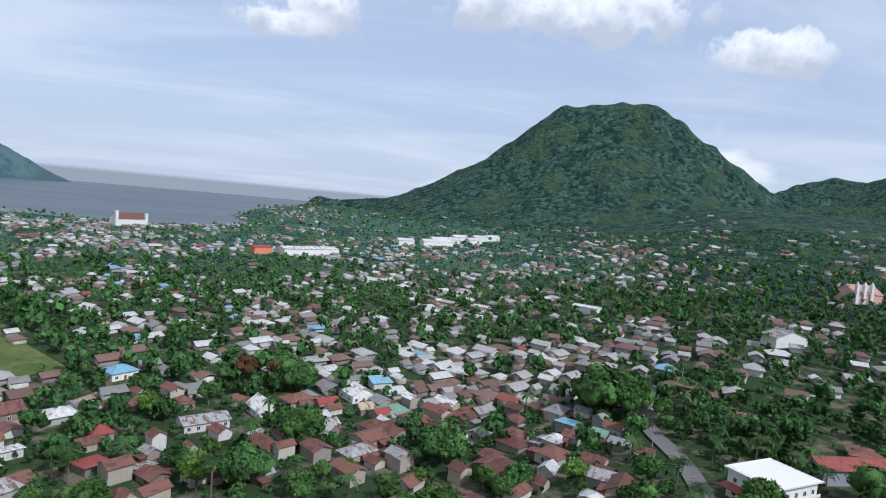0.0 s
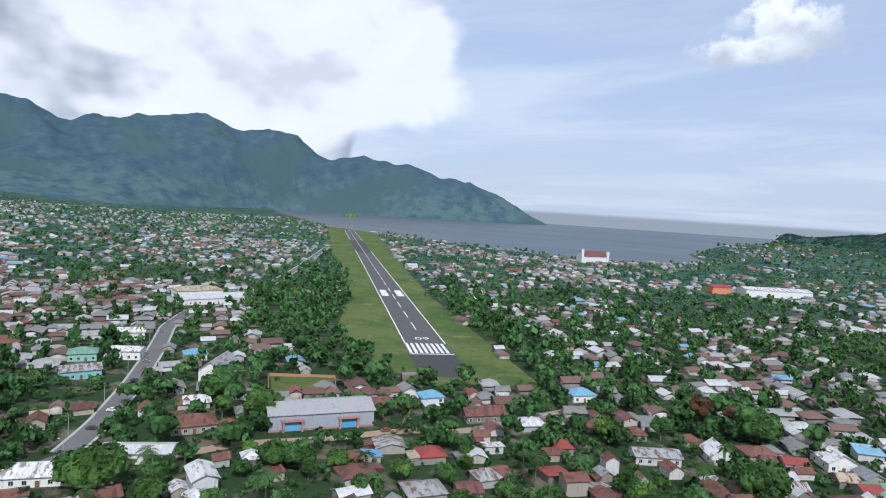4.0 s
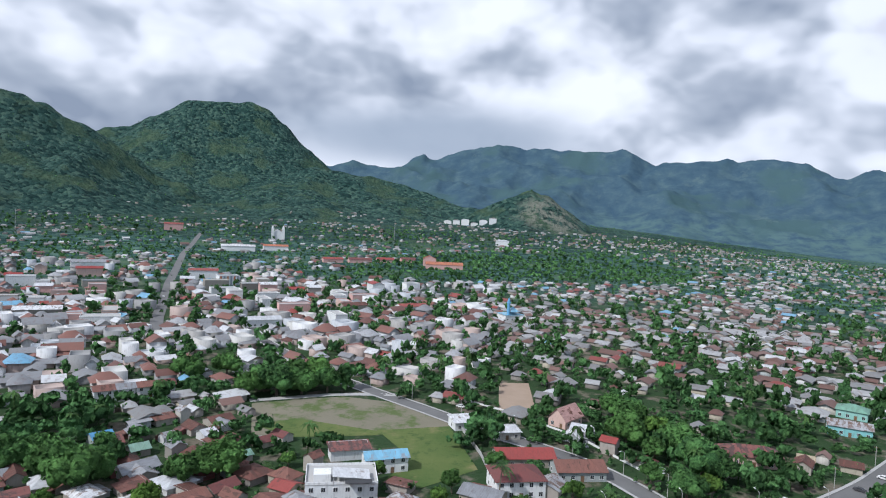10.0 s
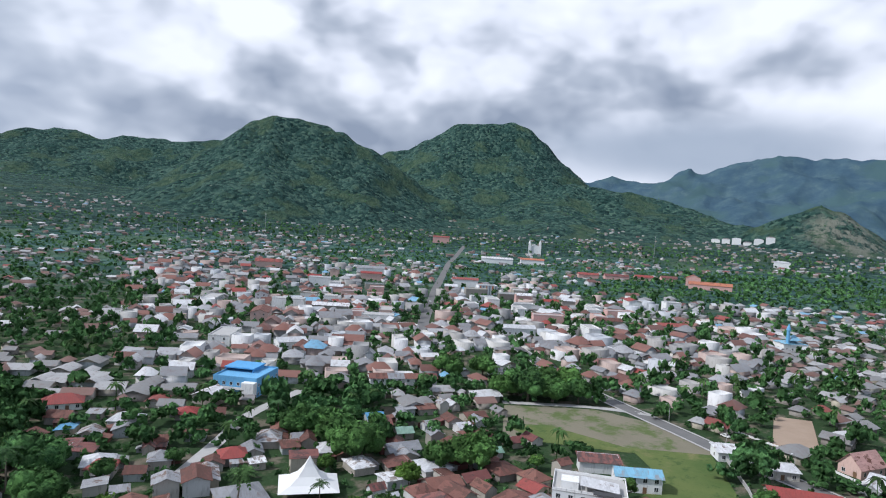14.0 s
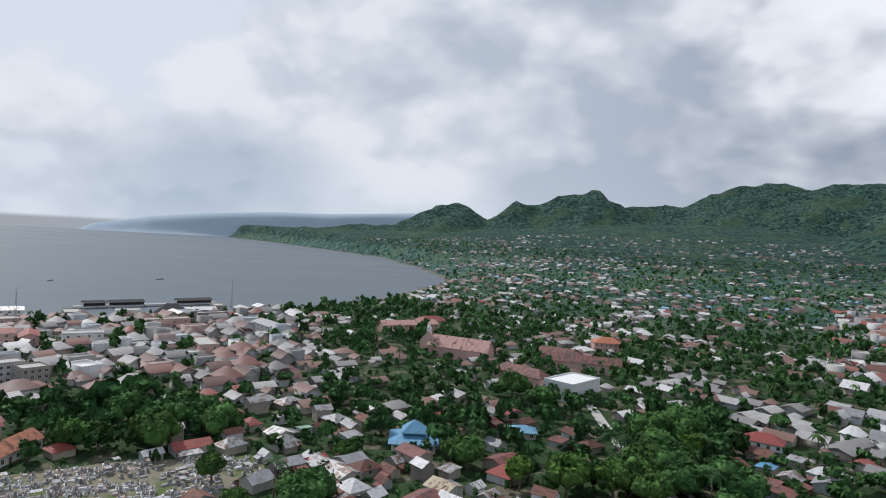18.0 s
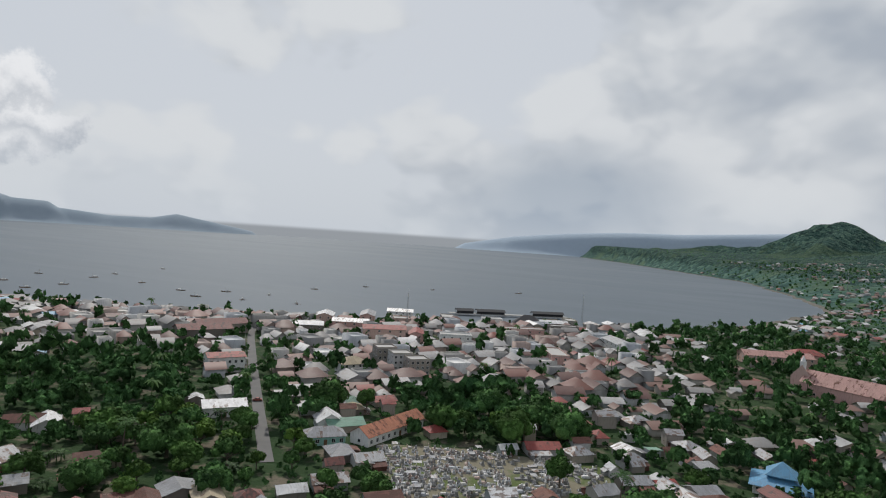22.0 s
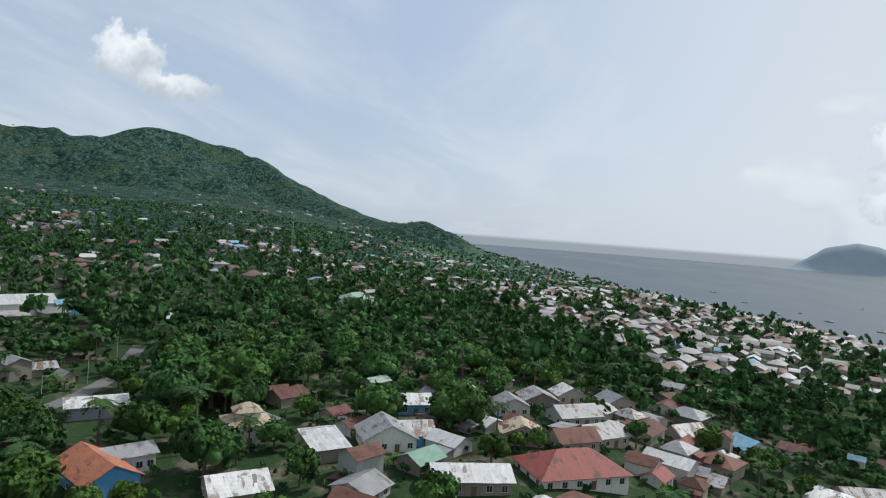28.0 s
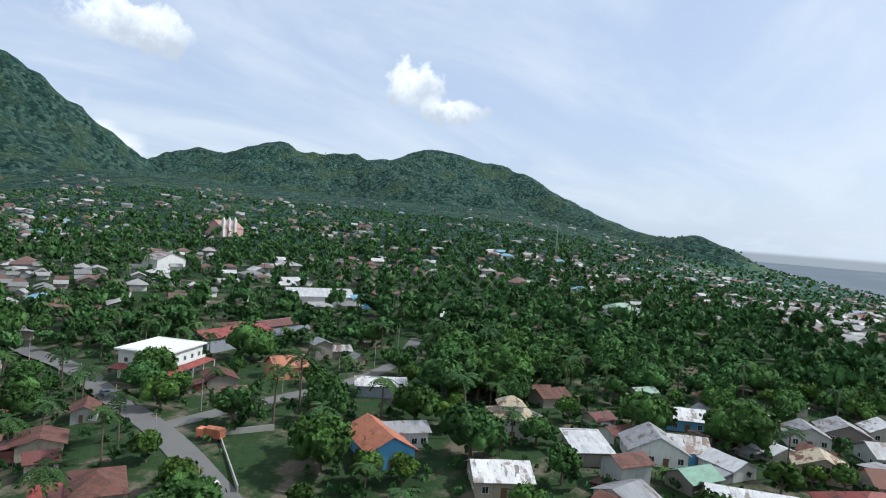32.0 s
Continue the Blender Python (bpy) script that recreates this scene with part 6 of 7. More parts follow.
# ---------------------------------------------------------------- masts, boats, graves, vehicles, pier
def mast(x, y, tall, base, mat="steel", label="slim lattice radio mast"):
    s = Shape()
    for k in range(3):
        a = k * 2.094
        s.tube([(base * math.cos(a), base * math.sin(a), -2), (0.12 * math.cos(a), 0.12 * math.sin(a), tall)], [0.16, 0.09], 4)
    ob = thing("radio_mast", s, mat, spot(x, y, 20), label, "mast", "radio masts")
    b = Shape()
    n = int(tall / 2.5)
    for i in range(n):
        z0, z1 = i * tall / n, (i + 1) * tall / n
        for k in range(3):
            a0, a1 = k * 2.094, (k + 1) * 2.094
            r0, r1 = base * (1 - z0 / tall) + 0.12, base * (1 - z1 / tall) + 0.12
            b.tube([(r0 * math.cos(a0), r0 * math.sin(a0), z0), (r1 * math.cos(a1), r1 * math.sin(a1), z1)], [0.07, 0.07], 3)
    part("bracing", b, mat, ob)
    part("antenna", Shape().tube([(0, 0, tall), (0, 0, tall + 4)], [0.08, 0.04], 5).box(-0.5, 0.5, 0.3, 0.6, tall - 3, tall - 1), "white_paint", ob)


for az, r, tall in ((258.5, 1500, 62), (224.5, 1450, 60), (229, 1500, 46), (217.5, 1350, 44), (183.7, 1500, 52), (164, 720, 34), (148.5, 560, 30), (68, 640, 44), (279, 1700, 42), (283, 1500, 36), (292, 1250, 30), (286, 640, 32)):
    x, y, _ = at(az, r)
    mast(x, y, tall, 1.3)


def boat(x, y, turn, long):
    s = Shape()
    prof = [(-0.5, 0.18, 0.75), (-0.25, 0.5, 0.55), (0.1, 0.55, 0.5), (0.36, 0.36, 0.65), (0.5, 0.02, 1.0)]
    i = len(s.v)
    for u, w, z in prof:
        w *= long * 0.22
        s.v += [(u * long, -w, z), (u * long, -w * 0.5, -0.35), (u * long, w * 0.5, -0.35), (u * long, w, z)]
    for k in range(4):
        for j in range(3):
            a = i + k * 4 + j
            s.f.append((a, a + 1, a + 5, a + 4))
    s.f.append((i, i + 3, i + 2, i + 1))
    ob = thing("fishing_boat", s, "wood", pose(x, y, SEA + 0.1, 0, 0, turn), "small dark wooden fishing boat at anchor", "boat", "boats in the bay")
    part("cabin", Shape().box(-long * 0.3, -long * 0.02, -long * 0.07, long * 0.07, 0.2, 2.0), "white_paint", ob)
    part("mast", Shape().tube([(long * 0.1, 0, 0), (long * 0.1, 0, long * 0.45)], [0.08, 0.05], 5), "wood", ob)
    for sgn in (-1, 1):
        part("outrigger", Shape().tube([(-long * 0.35, sgn * long * 0.32, 0.05), (long * 0.35, sgn * long * 0.32, 0.05)], [0.12, 0.12], 5).box(-0.06, 0.06, min(0, sgn * long * 0.32), max(0, sgn * long * 0.32), 0.3, 0.42), "wood", ob)


brng = random.Random(12)
for az, r in ((127.5, 1150), (126, 900), (124, 1020), (122.5, 960), (120.5, 860), (118.8, 1000), (118, 820), (116.5, 900), (130.2, 760), (132.6, 820), (134, 740), (136.2, 800), (113, 960), (111, 1050), (109.5, 980), (107, 1150),
              (140, 900), (144.5, 980), (150.5, 1000), (158.2, 1050), (138.6, 720), (129, 820), (115, 1300), (104.5, 1350)):
    x, y, _ = at(az, r)
    if float(offshore(np.array([x]), np.array([y]), BAY_EAST)[0]) > 25:
        boat(x, y, brng.uniform(0, 360), brng.uniform(8, 14))

# the ferry pier and its dark sheds
px, py = 276, -668
pier = thing("ferry_pier", Shape().box(-95, 95, -4, 4, 1.6, 2.4), "concrete", pose(px, py, SEA, 0, 0, 41) @ Matrix.Diagonal((0.74, 1, 1, 1)), "long concrete ferry pier with dark roofs", "pier")
for k in range(16):
    part("pile", Shape().tube([(-92 + k * 12.2, 0, -8), (-92 + k * 12.2, 0, 1.6)], [0.6, 0.6], 8), "concrete", pier)
for x, w in ((-62, 50), (30, 44), (70, 26)):
    sh = roof_shape("gable", w, 10, 5.5, 2.0, 0.8, random.Random(3))
    sh.v = [(a + x, b - 5, c) for a, b, c in sh.v]
    part("shed_roof", sh, "patched", pier, "dark metal roof")
    for k in range(4):
        part("post", Shape().box(x - w / 2 + k * w / 3 - 0.2, x - w / 2 + k * w / 3 + 0.2, -3.4, -3.0, 2.4, 6.4), "steel", pier)
    part("post_row", Shape().box(x - w / 2, x + w / 2, 3.0, 3.2, 2.4, 5.6), "patched", pier)
tx, ty = 216, -572
B("ferry_terminal", tx, ty, 200, 30, 22, 5, 8, "hip", "patched", "wall", "ferry terminal with a dark peaked roof", "terminal", openings=False)
jx, jy, _ = at(99.5, 1120)
jetty = thing("jetty", Shape().box(-70, 70, -2.5, 2.5, 1.2, 1.8), "concrete", pose(jx, jy, SEA, 0, 0, -35), "narrow jetty on posts in the bay", "jetty")
for k in range(12):
    part("pile", Shape().tube([(-66 + k * 12, 0, -6), (-66 + k * 12, 0, 4.0)], [0.5, 0.5], 6), "concrete", jetty)

# graves
grng = random.Random(31)
GRAVES = []
slab = Shape().box(-0.6, 0.6, -1.1, 1.1, -0.3, 0.5).box(-0.75, 0.75, -1.25, 1.25, -0.3, 0.12)
cross = Shape()
cross.v = [(x, y, z) for y in (0.8, 0.95) for x, z in ((-0.08, 0.5), (0.08, 0.5), (0.08, 1.25), (0.45, 1.25), (0.45, 1.42), (0.08, 1.42), (0.08, 1.8), (-0.08, 1.8), (-0.08, 1.42), (-0.45, 1.42), (-0.45, 1.25), (-0.08, 1.25))]
cross.f = [tuple(range(12)), tuple(range(23, 11, -1))] + [((i + 1) % 12, i, i + 12, (i + 1) % 12 + 12) for i in range(12)]
stone = Shape().box(-0.45, 0.45, 0.75, 0.95, 0.45, 1.5)
cover = Shape().slab([(-1.1, -1.6, 2.15), (1.1, -1.6, 2.15), (1.1, 1.6, 2.3), (-1.1, 1.6, 2.3)], 0.1)
GRAVE_SLAB = slab.mesh("grave", "weathered_stone")
GRAVE_PARTS = (("headstone", stone.mesh("headstone", "weathered_stone")), ("cross", cross.mesh("cross", "concrete")), ("shelter_roof", cover.mesh("shelter_roof", "roof_zinc")))
GRAVE_POST = Shape().box(-0.06, 0.06, -0.06, 0.06, 0, 2.2).mesh("post", "steel")
yard = [(129, -200), (98, -219), (54, -233), (45, -209), (66, -188), (103, -163)]
made = 0
while made < 170:
    x, y = grng.uniform(42, 131), grng.uniform(-235, -158)
    if bool(inside(np.array([x]), np.array([y]), yard)[0]) and vnoise(np.array(x / 14), np.array(y / 14), 8) > 0.3:
        made += 1
        g = new("grave", GRAVE_SLAB)
        g.matrix_basis = pose(x, y, height_at(x, y) + 0.1, 0, 0, grng.choice((35, 35, 125)) + grng.uniform(-8, 8))
        tagged(g, "pale concrete grave in the grassy cemetery", "grave", "graves of the cemetery")
        k = grng.choice((0, 0, 0, 1, 1, 1, 2))
        part(GRAVE_PARTS[k][0], GRAVE_PARTS[k][1], None, g)
        if k == 2:
            for a, c in ((-1, -1.4), (1, -1.4), (-1, 1.4), (1, 1.4)):
                part("post", GRAVE_POST, None, g).matrix_basis = pose(a, c, 0)


# cars, vans and a truck
def car(x, y, turn, mat, label, z=None):
    m = spot(x, y, turn, z)
    s = Shape()
    prof = [(-2.1, 0.35), (-2.15, 0.75), (-1.95, 0.95), (-1.2, 1.0), (-0.75, 1.45), (0.7, 1.48), (1.35, 1.02), (2.0, 0.88), (2.15, 0.6), (2.1, 0.35)]
    for y0, y1 in ((-0.84, 0.84),):
        i = len(s.v)
        s.v += [(a, y0, b) for a, b in prof] + [(a, y1, b) for a, b in prof]
        n = len(prof)
        s.f.append(tuple(i + k for k in range(n)))
        s.f.append(tuple(i + n + k for k in reversed(range(n))))
        for k in range(n):
            s.f.append((i + (k + 1) % n, i + k, i + n + k, i + n + (k + 1) % n))
    m.translation.z += 0.18
    ob = thing("car", s, mat, m, label, "car")
    part("windscreen", Shape().face((0.74, -0.7, 1.44), (1.36, -0.74, 1.06), (1.36, 0.74, 1.06), (0.74, 0.7, 1.44)).face((-0.78, -0.7, 1.44), (-0.78, 0.7, 1.44), (-1.2, 0.74, 1.06), (-1.2, -0.74, 1.06)), "glass", ob).location = (0, 0, 0.015)
    for sgn in (-1, 1):
        part("side_glass", Shape().box(-0.95, 0.95, sgn * 0.85 - 0.01, sgn * 0.85 + 0.01, 1.05, 1.38), "glass", ob)
        for a in (-1.3, 1.3):
            part("wheel", Shape().tube([(a, sgn * 0.62, 0.32), (a, sgn * 0.86, 0.32)], [0.32, 0.32], 10), "patched", ob)
        part("headlight", Shape().box(2.06, 2.17, sgn * 0.6 - 0.15, sgn * 0.6 + 0.15, 0.6, 0.75), "white_paint", ob)


PAINT = ("white_paint", "steel", "patched", "wall_grey", "roof_red")
WORDS = ("white", "silver", "black", "grey", "red")
car(83.5, 100, 68, "white_paint", "white car driving on the hill road")
car(167, -40, -60, "steel", "silver car parked beside the red-roofed bungalow")
for i, (x, y, t) in enumerate(((-265, 142, 45), (-330, 196, 40), (-300, 172, 40), (-221, 70, 75), (-352, -82, 45), (-312, -28, 60), (-396, 246, 40), (-250, 126, 45), (-204, 140, 80), (-165, 205, 60), (-470, 360, 70), (-270, 28, 40), (-160, 216, 60), (100, 168, 80), (206, -214, 45), (-610, -362, 205))):
    car(x, y, t, PAINT[i % 5], "%s car on the road" % WORDS[i % 5])
truck = thing("truck", Shape().box(-3.2, 1.2, -1.15, 1.15, 0.9, 3.0), "roof_orange", spot(97, 119, 110), "orange covered truck beside the road", "truck")
part("cab", Shape().box(1.3, 3.1, -1.1, 1.1, 0.7, 2.6), "wall_orange", truck)
part("windscreen", Shape().box(3.08, 3.14, -0.95, 0.95, 1.6, 2.4), "glass", truck)
for a in (-2.2, -1.2, 2.2):
    for sgn in (-1, 1):
        part("wheel", Shape().tube([(a, sgn * 0.8, 0.5), (a, sgn * 1.12, 0.5)], [0.5, 0.5], 10), "patched", truck)

# street lamps and poles along the roads
def pole(x, y, turn, lamp):
    ob = thing("street_lamp" if lamp else "power_pole", Shape().tube([(0, 0, -0.5), (0, 0, 8.5)], [0.13, 0.08], 7), "concrete", spot(x, y, turn), "grey street lamp with a curved arm" if lamp else "grey concrete power pole beside the road", "lamp" if lamp else "pole")
    if lamp:
        part("arm", Shape().tube([(0, 0, 8.3), (0.8, 0, 9.0), (2.2, 0, 9.1)], [0.06, 0.05, 0.05], 5), "steel", ob)
        part("lamp_head", Shape().box(1.9, 2.7, -0.14, 0.14, 9.0, 9.16), "white_paint", ob)
    else:
        part("crossarm", Shape().box(-0.9, 0.9, -0.06, 0.06, 7.8, 7.95), "wood", ob)


for name, every, lamp in (("road_main", 32, False), ("road_cross", 34, True), ("road_hill", 30, False), ("road_hill_branch", 34, False), ("road_harbour", 36, False), ("road_south", 26, True)):
    line, width = ROADS[name][:2]
    for (x0, y0), (x1, y1) in zip(line, line[1:]):
        d = math.hypot(x1 - x0, y1 - y0)
        if math.hypot(x0, y0) < 520:
            for k in range(max(1, int(d / every))):
                u = (k + 0.5) / max(1, int(d / every))
                nx_, ny_ = -(y1 - y0) / d, (x1 - x0) / d
                o = width / 2 + 1.6
                pole(x0 + (x1 - x0) * u + nx_ * o, y0 + (y1 - y0) * u + ny_ * o, math.degrees(math.atan2(-ny_, -nx_)), lamp)


# walls round plots
def plot_wall(pts, tall, mat, label):
    s = Shape()
    for (x0, y0), (x1, y1) in zip(pts, pts[1:]):
        d = Vector((x1 - x0, y1 - y0))
        n = Vector((-d.y, d.x)).normalized() * 0.12
        z0, z1 = height_at(x0, y0), height_at(x1, y1)
        for sgn in (1,):
            q = [(x0 - n.x, y0 - n.y), (x1 - n.x, y1 - n.y), (x1 + n.x, y1 + n.y), (x0 + n.x, y0 + n.y)]
            zs = (z0, z1, z1, z0)
            i = len(s.v)
            s.v += [(a, b, c - 0.6) for (a, b), c in zip(q, zs)] + [(a, b, c + tall) for (a, b), c in zip(q, zs)]
            s.f += [(i + 4, i + 5, i + 6, i + 7)] + [(i + k, i + (k + 1) % 4, i + 4 + (k + 1) % 4, i + 4 + k) for k in range(4)]
    ob = new("plot_wall", s.mesh("plot_wall", mat))
    tagged(ob, label, "wall")


plot_wall([(-264, 226), (-238, 204), (-212, 224), (-236, 248), (-264, 226)], 1.6, "orange_earth", "orange clay wall round the grassy yard")
plot_wall([(-160, 206), (-172, 232), (-190, 250)], 1.8, "orange_earth", "orange clay wall beside the metal hall")
plot_wall([(-284, -26), (-250, -14), (-226, -8)], 1.6, "concrete", "grey concrete wall beside the green lot")
plot_wall([(-336, -44), (-310, -4), (-280, 28), (-250, 47)], 0.9, "white_paint", "low white wall along the street")
plot_wall([(156, -48), (178, -82)], 1.4, "concrete", "grey concrete wall beside the clay yard")
plot_wall([(86, 96), (100, 120), (112, 114)], 1.5, "concrete", "grey concrete wall round the grassy lot")
plot_wall([(-98, -276), (-97, -237), (-99, -200)], 1.6, "concrete", "grey concrete wall along the lane")

# ---------------------------------------------------------------- houses and trees of the town
HOUSE_KINDS = [("gable", 9, 7.5, 2.8, 1.6), ("gable", 11.5, 8, 2.9, 1.7), ("gable_front", 7.5, 10, 2.8, 1.7), ("hip", 9.5, 8.5, 2.9, 1.9), ("shed", 7, 6, 2.5, 0.8), ("gable", 7, 6, 2.6, 1.3), ("hip", 11, 9, 3.0, 2.1), ("gable_front", 6.5, 8, 5.2, 1.4)]
ROOF_WORDS = {"roof_rust": "rusty red-brown", "roof_zinc": "plain grey", "roof_white": "pale whitish", "roof_red": "faded red", "roof_maroon": "dark maroon", "roof_blue": "light blue", "roof_green": "pale green", "roof_tan": "tan", "roof_orange": "orange"}
BUILT = {}


def house(x, y, rz, kind, roof, near, size, z):
    """A small house, with its door and windows where they can be made out."""
    key = (kind, roof, near)
    m = spot(x, y, rz, z)
    shape, w, d, h, rise = HOUSE_KINDS[kind]
    if key in BUILT:
        ob = copy_thing(BUILT[key], m)
    else:
        rng = random.Random(kind * 31 + len(roof))
        name, what = {"gable": ("house", "small plastered house"), "gable_front": ("gabled_house", "narrow plastered house"), "hip": ("bungalow", "plastered bungalow"), "shed": ("shack", "small shack")}[shape]
        if h > 5:
            name, what = "two_storey_house", "narrow two-storey house"
        ob = thing(name, body_shape(shape, w, d, h, rise, 1.2), "wall", m, "%s with a %s iron roof" % (what, ROOF_WORDS[roof]), "house", "houses of the town")
        part("roof", roof_shape(shape, w, d, h, rise, 0.6, rng, 0.08), roof, ob)
        if near:
            put_door(ob, -w * 0.1, 0, 0.95)
            put_window(ob, w * 0.27, 0, 1.0, 1.2, 1.1)
        if kind in (0, 1, 3, 5, 6):
            # a lower lean-to against the back, under sheets of another age
            k, deep, low = w * rng.uniform(0.4, 0.75), rng.uniform(2.6, 4.2), h - 0.35
            x0 = rng.choice((-w / 2, w / 2 - k))
            s = Shape().box(x0 + 0.1, x0 + k - 0.1, d, d + deep, -1.2, low - 0.75)
            s.slab([(x0 - 0.3, d - 0.25, low + 0.15), (x0 + k + 0.3, d - 0.25, low + 0.15), (x0 + k + 0.3, d + deep + 0.5, low - 0.75), (x0 - 0.3, d + deep + 0.5, low - 0.75)], 0.08)
            part("lean_to", s, {"roof_rust": "roof_maroon", "roof_zinc": "roof_rust", "roof_white": "roof_zinc"}.get(roof, "roof_zinc"), ob, "lower lean-to under older sheets")
        BUILT[key] = ob
    ob.matrix_basis = m @ Matrix.Diagonal((size, size * (0.78 + 0.5 * (x * 3.7 % 1)), 0.92 + 0.2 * (y * 2.3 % 1), 1))


def roof_pick(rng, az, r):
    rusty = 0.62 if (az > 335 or az < 40) else 0.46 if 195 < az < 250 else 0.40
    u = rng.random()
    if u < rusty:
        return rng.choice(("roof_rust", "roof_rust", "roof_rust", "roof_maroon"))
    u = (u - rusty) / (1 - rusty)
    return "roof_zinc" if u < 0.52 else "roof_white" if u < 0.80 else "roof_red" if u < 0.90 else "roof_blue" if u < 0.925 else "roof_tan" if u < 0.97 else "roof_green"


def odds(r, az):
    """Chance of a house, and of a tree where none stands."""
    if 340 <= az or az < 30:
        h = 0.74 if r < 420 else 0.30 if r < 1000 else 0.20
    elif az < 75:
        h = 0.52 if r < 215 else 0.17 if r < 800 else 0.08
    elif az < 100:
        h = 0.74 if r < 240 else 0.50 if 400 < r < 950 and az > 86 else 0.14
    elif az < 135:
        h = 0.90 if r < 250 else 0.68
    elif az < 172:
        h = 0.66 if r < 260 else 0.78
    elif az < 215:
        h = 0.74 if r < 330 else 0.38
    elif az < 255:
        h = 0.76 if r < 330 else 0.60 if r < 880 else 0.42 if r < 1150 else 0.18
    elif az < 322:
        h = 0.55 if r < 900 else 0.46 if r < 1300 else 0.34
    else:
        h = 0.36
    return h, 0.88


rng = random.Random(5)
FAR_H, FAR_T, PALMS = [], [], []
counts = [0, 0, 0]


def scatter(r0, r1, step):
    """A slightly crooked grid of plots between two distances."""
    n = int(r1 / step) + 1
    ca, sa = math.cos(radians(37)), math.sin(radians(37))
    pts = []
    for i in range(-n, n + 1):
        for j in range(-n, n + 1):
            gx, gy = (i + rng.uniform(-0.3, 0.3)) * step, (j + rng.uniform(-0.3, 0.3)) * step
            r = math.hypot(gx, gy)
            if r0 <= r < r1:
                pts.append((gx * ca - gy * sa, gx * sa + gy * ca))
    P = np.array(pts)
    return P, ground_height(P[:, 0], P[:, 1])


for r0, r1, step in ((112, 330, 11.2), (330, 720, 12.8), (720, 1350, 16.5), (1350, 2700, 25.0)):
    P, Z = scatter(r0, r1, step)
    lump = fbm(P[:, 0] / 60, P[:, 1] / 60, 2, 21) * 0.48 + fbm(P[:, 0] / 190, P[:, 1] / 190, 2, 25) * 0.42
    turn = fbm(P[:, 0] / 300, P[:, 1] / 300, 1, 4) * 30
    eps = 8.0
    slope = np.hypot(ground_height(P[:, 0] + eps, P[:, 1]) - Z, ground_height(P[:, 0], P[:, 1] + eps) - Z) / eps
    gaps, rooms = road_gap(P[:, 0], P[:, 1]), room(P[:, 0], P[:, 1])
    thicket = np.full(len(P), -1)
    for i, (poly, _, _) in enumerate(GREEN):
        thicket = np.where((thicket < 0) & inside(P[:, 0], P[:, 1], poly), i, thicket)
    for (x, y), z, g, w, sl, gap, space, wood in zip(P.tolist(), Z.tolist(), lump.tolist(), turn.tolist(), slope.tolist(), gaps.tolist(), rooms.tolist(), thicket.tolist()):
        if z < -4.5:
            continue
        r, az = math.hypot(x, y), math.degrees(math.atan2(x, y)) % 360
        h, t = GREEN[wood][1:] if wood >= 0 else odds(r, az)
        h = h + g * (1 if 0.1 < h < 0.95 else 0)
        if sl > 0.28 or z > 120:
            h = 0
        if z > 45:
            h *= 0.5
        spotted = rng.random()
        if spotted < h and gap > 4.5 and space > 3.6:
            rz = 55 + w + rng.choice((0, 90, 180, 270)) + rng.uniform(-7, 7)
            if r < 300:
                near = r < 182
                kind = rng.choice((0, 0, 1, 2, 3, 4, 5, 5, 6, 7))
                house(x, y, rz, kind, roof_pick(rng, az, r), near, rng.uniform(0.66, 1.22), z)
                counts[0] += 1
            else:
                town = 1 if 214 < az < 268 and 340 < r < 1000 else 2 if 120 < az < 170 and 330 < r < 760 else 0
                FAR_H.append((x, y, z, radians(rz), 0.58 + 0.7 * rng.random() ** 1.4 + 0.12 * (town > 0), rng.random(), float(town)))
                counts[1] += 1
            if rng.random() < 0.55:
                FAR_T.append((x + rng.uniform(5.5, 7.5) * rng.choice((-1, 1)), y + rng.uniform(5.5, 7.5) * rng.choice((-1, 1)), z, rng.uniform(1.6, 3.0), 1 if r < 700 else 2))
        elif rng.random() < t and gap > 1.8 and space > 0.5 and not (z > 60 and r > 1350):
            u = rng.random()
            palmy = 0.34 if (20 < az < 75) else 0.12
            lush = 1.35 if wood == 4 else 1.0 if wood == 3 else 1.15 if wood >= 0 else 1.0
            if r < 240 + 30 * (wood >= 0):
                kind = "big" if u > (0.72 if lush > 1 else 0.9) else "palm" if u < palmy else "banana" if u < palmy + 0.10 else "bright" if u < palmy + 0.28 else "round"
                grow(kind, rng.randrange(4), x, y, rng.uniform(0.85, 1.4) * (1 if kind == "big" else lush), rng.uniform(0, 360), z)
                counts[2] += 1
                for _ in range(2):
                    FAR_T.append((x + rng.uniform(-6, 6), y + rng.uniform(-6, 6), z, rng.uniform(1.2, 2.6), 1))
            else:
                if u < palmy and r < 800:
                    PALMS.append((x, y, z, rng.uniform(0.9, 1.35)))
                FAR_T.append((x, y, z, (2.8 + 4.6 * rng.random() ** 1.5) * lush * (1 if r < 1350 else 1.5), 0 if r < 350 else 1 if r < 850 else 2))
                if r < 1350:
                    for _ in range(2):
                        FAR_T.append((x + rng.uniform(-7, 7), y + rng.uniform(-7, 7), z, (1.7 + 3.8 * rng.random() ** 1.6) * lush, 0 if r < 350 else 1 if r < 620 else 2))

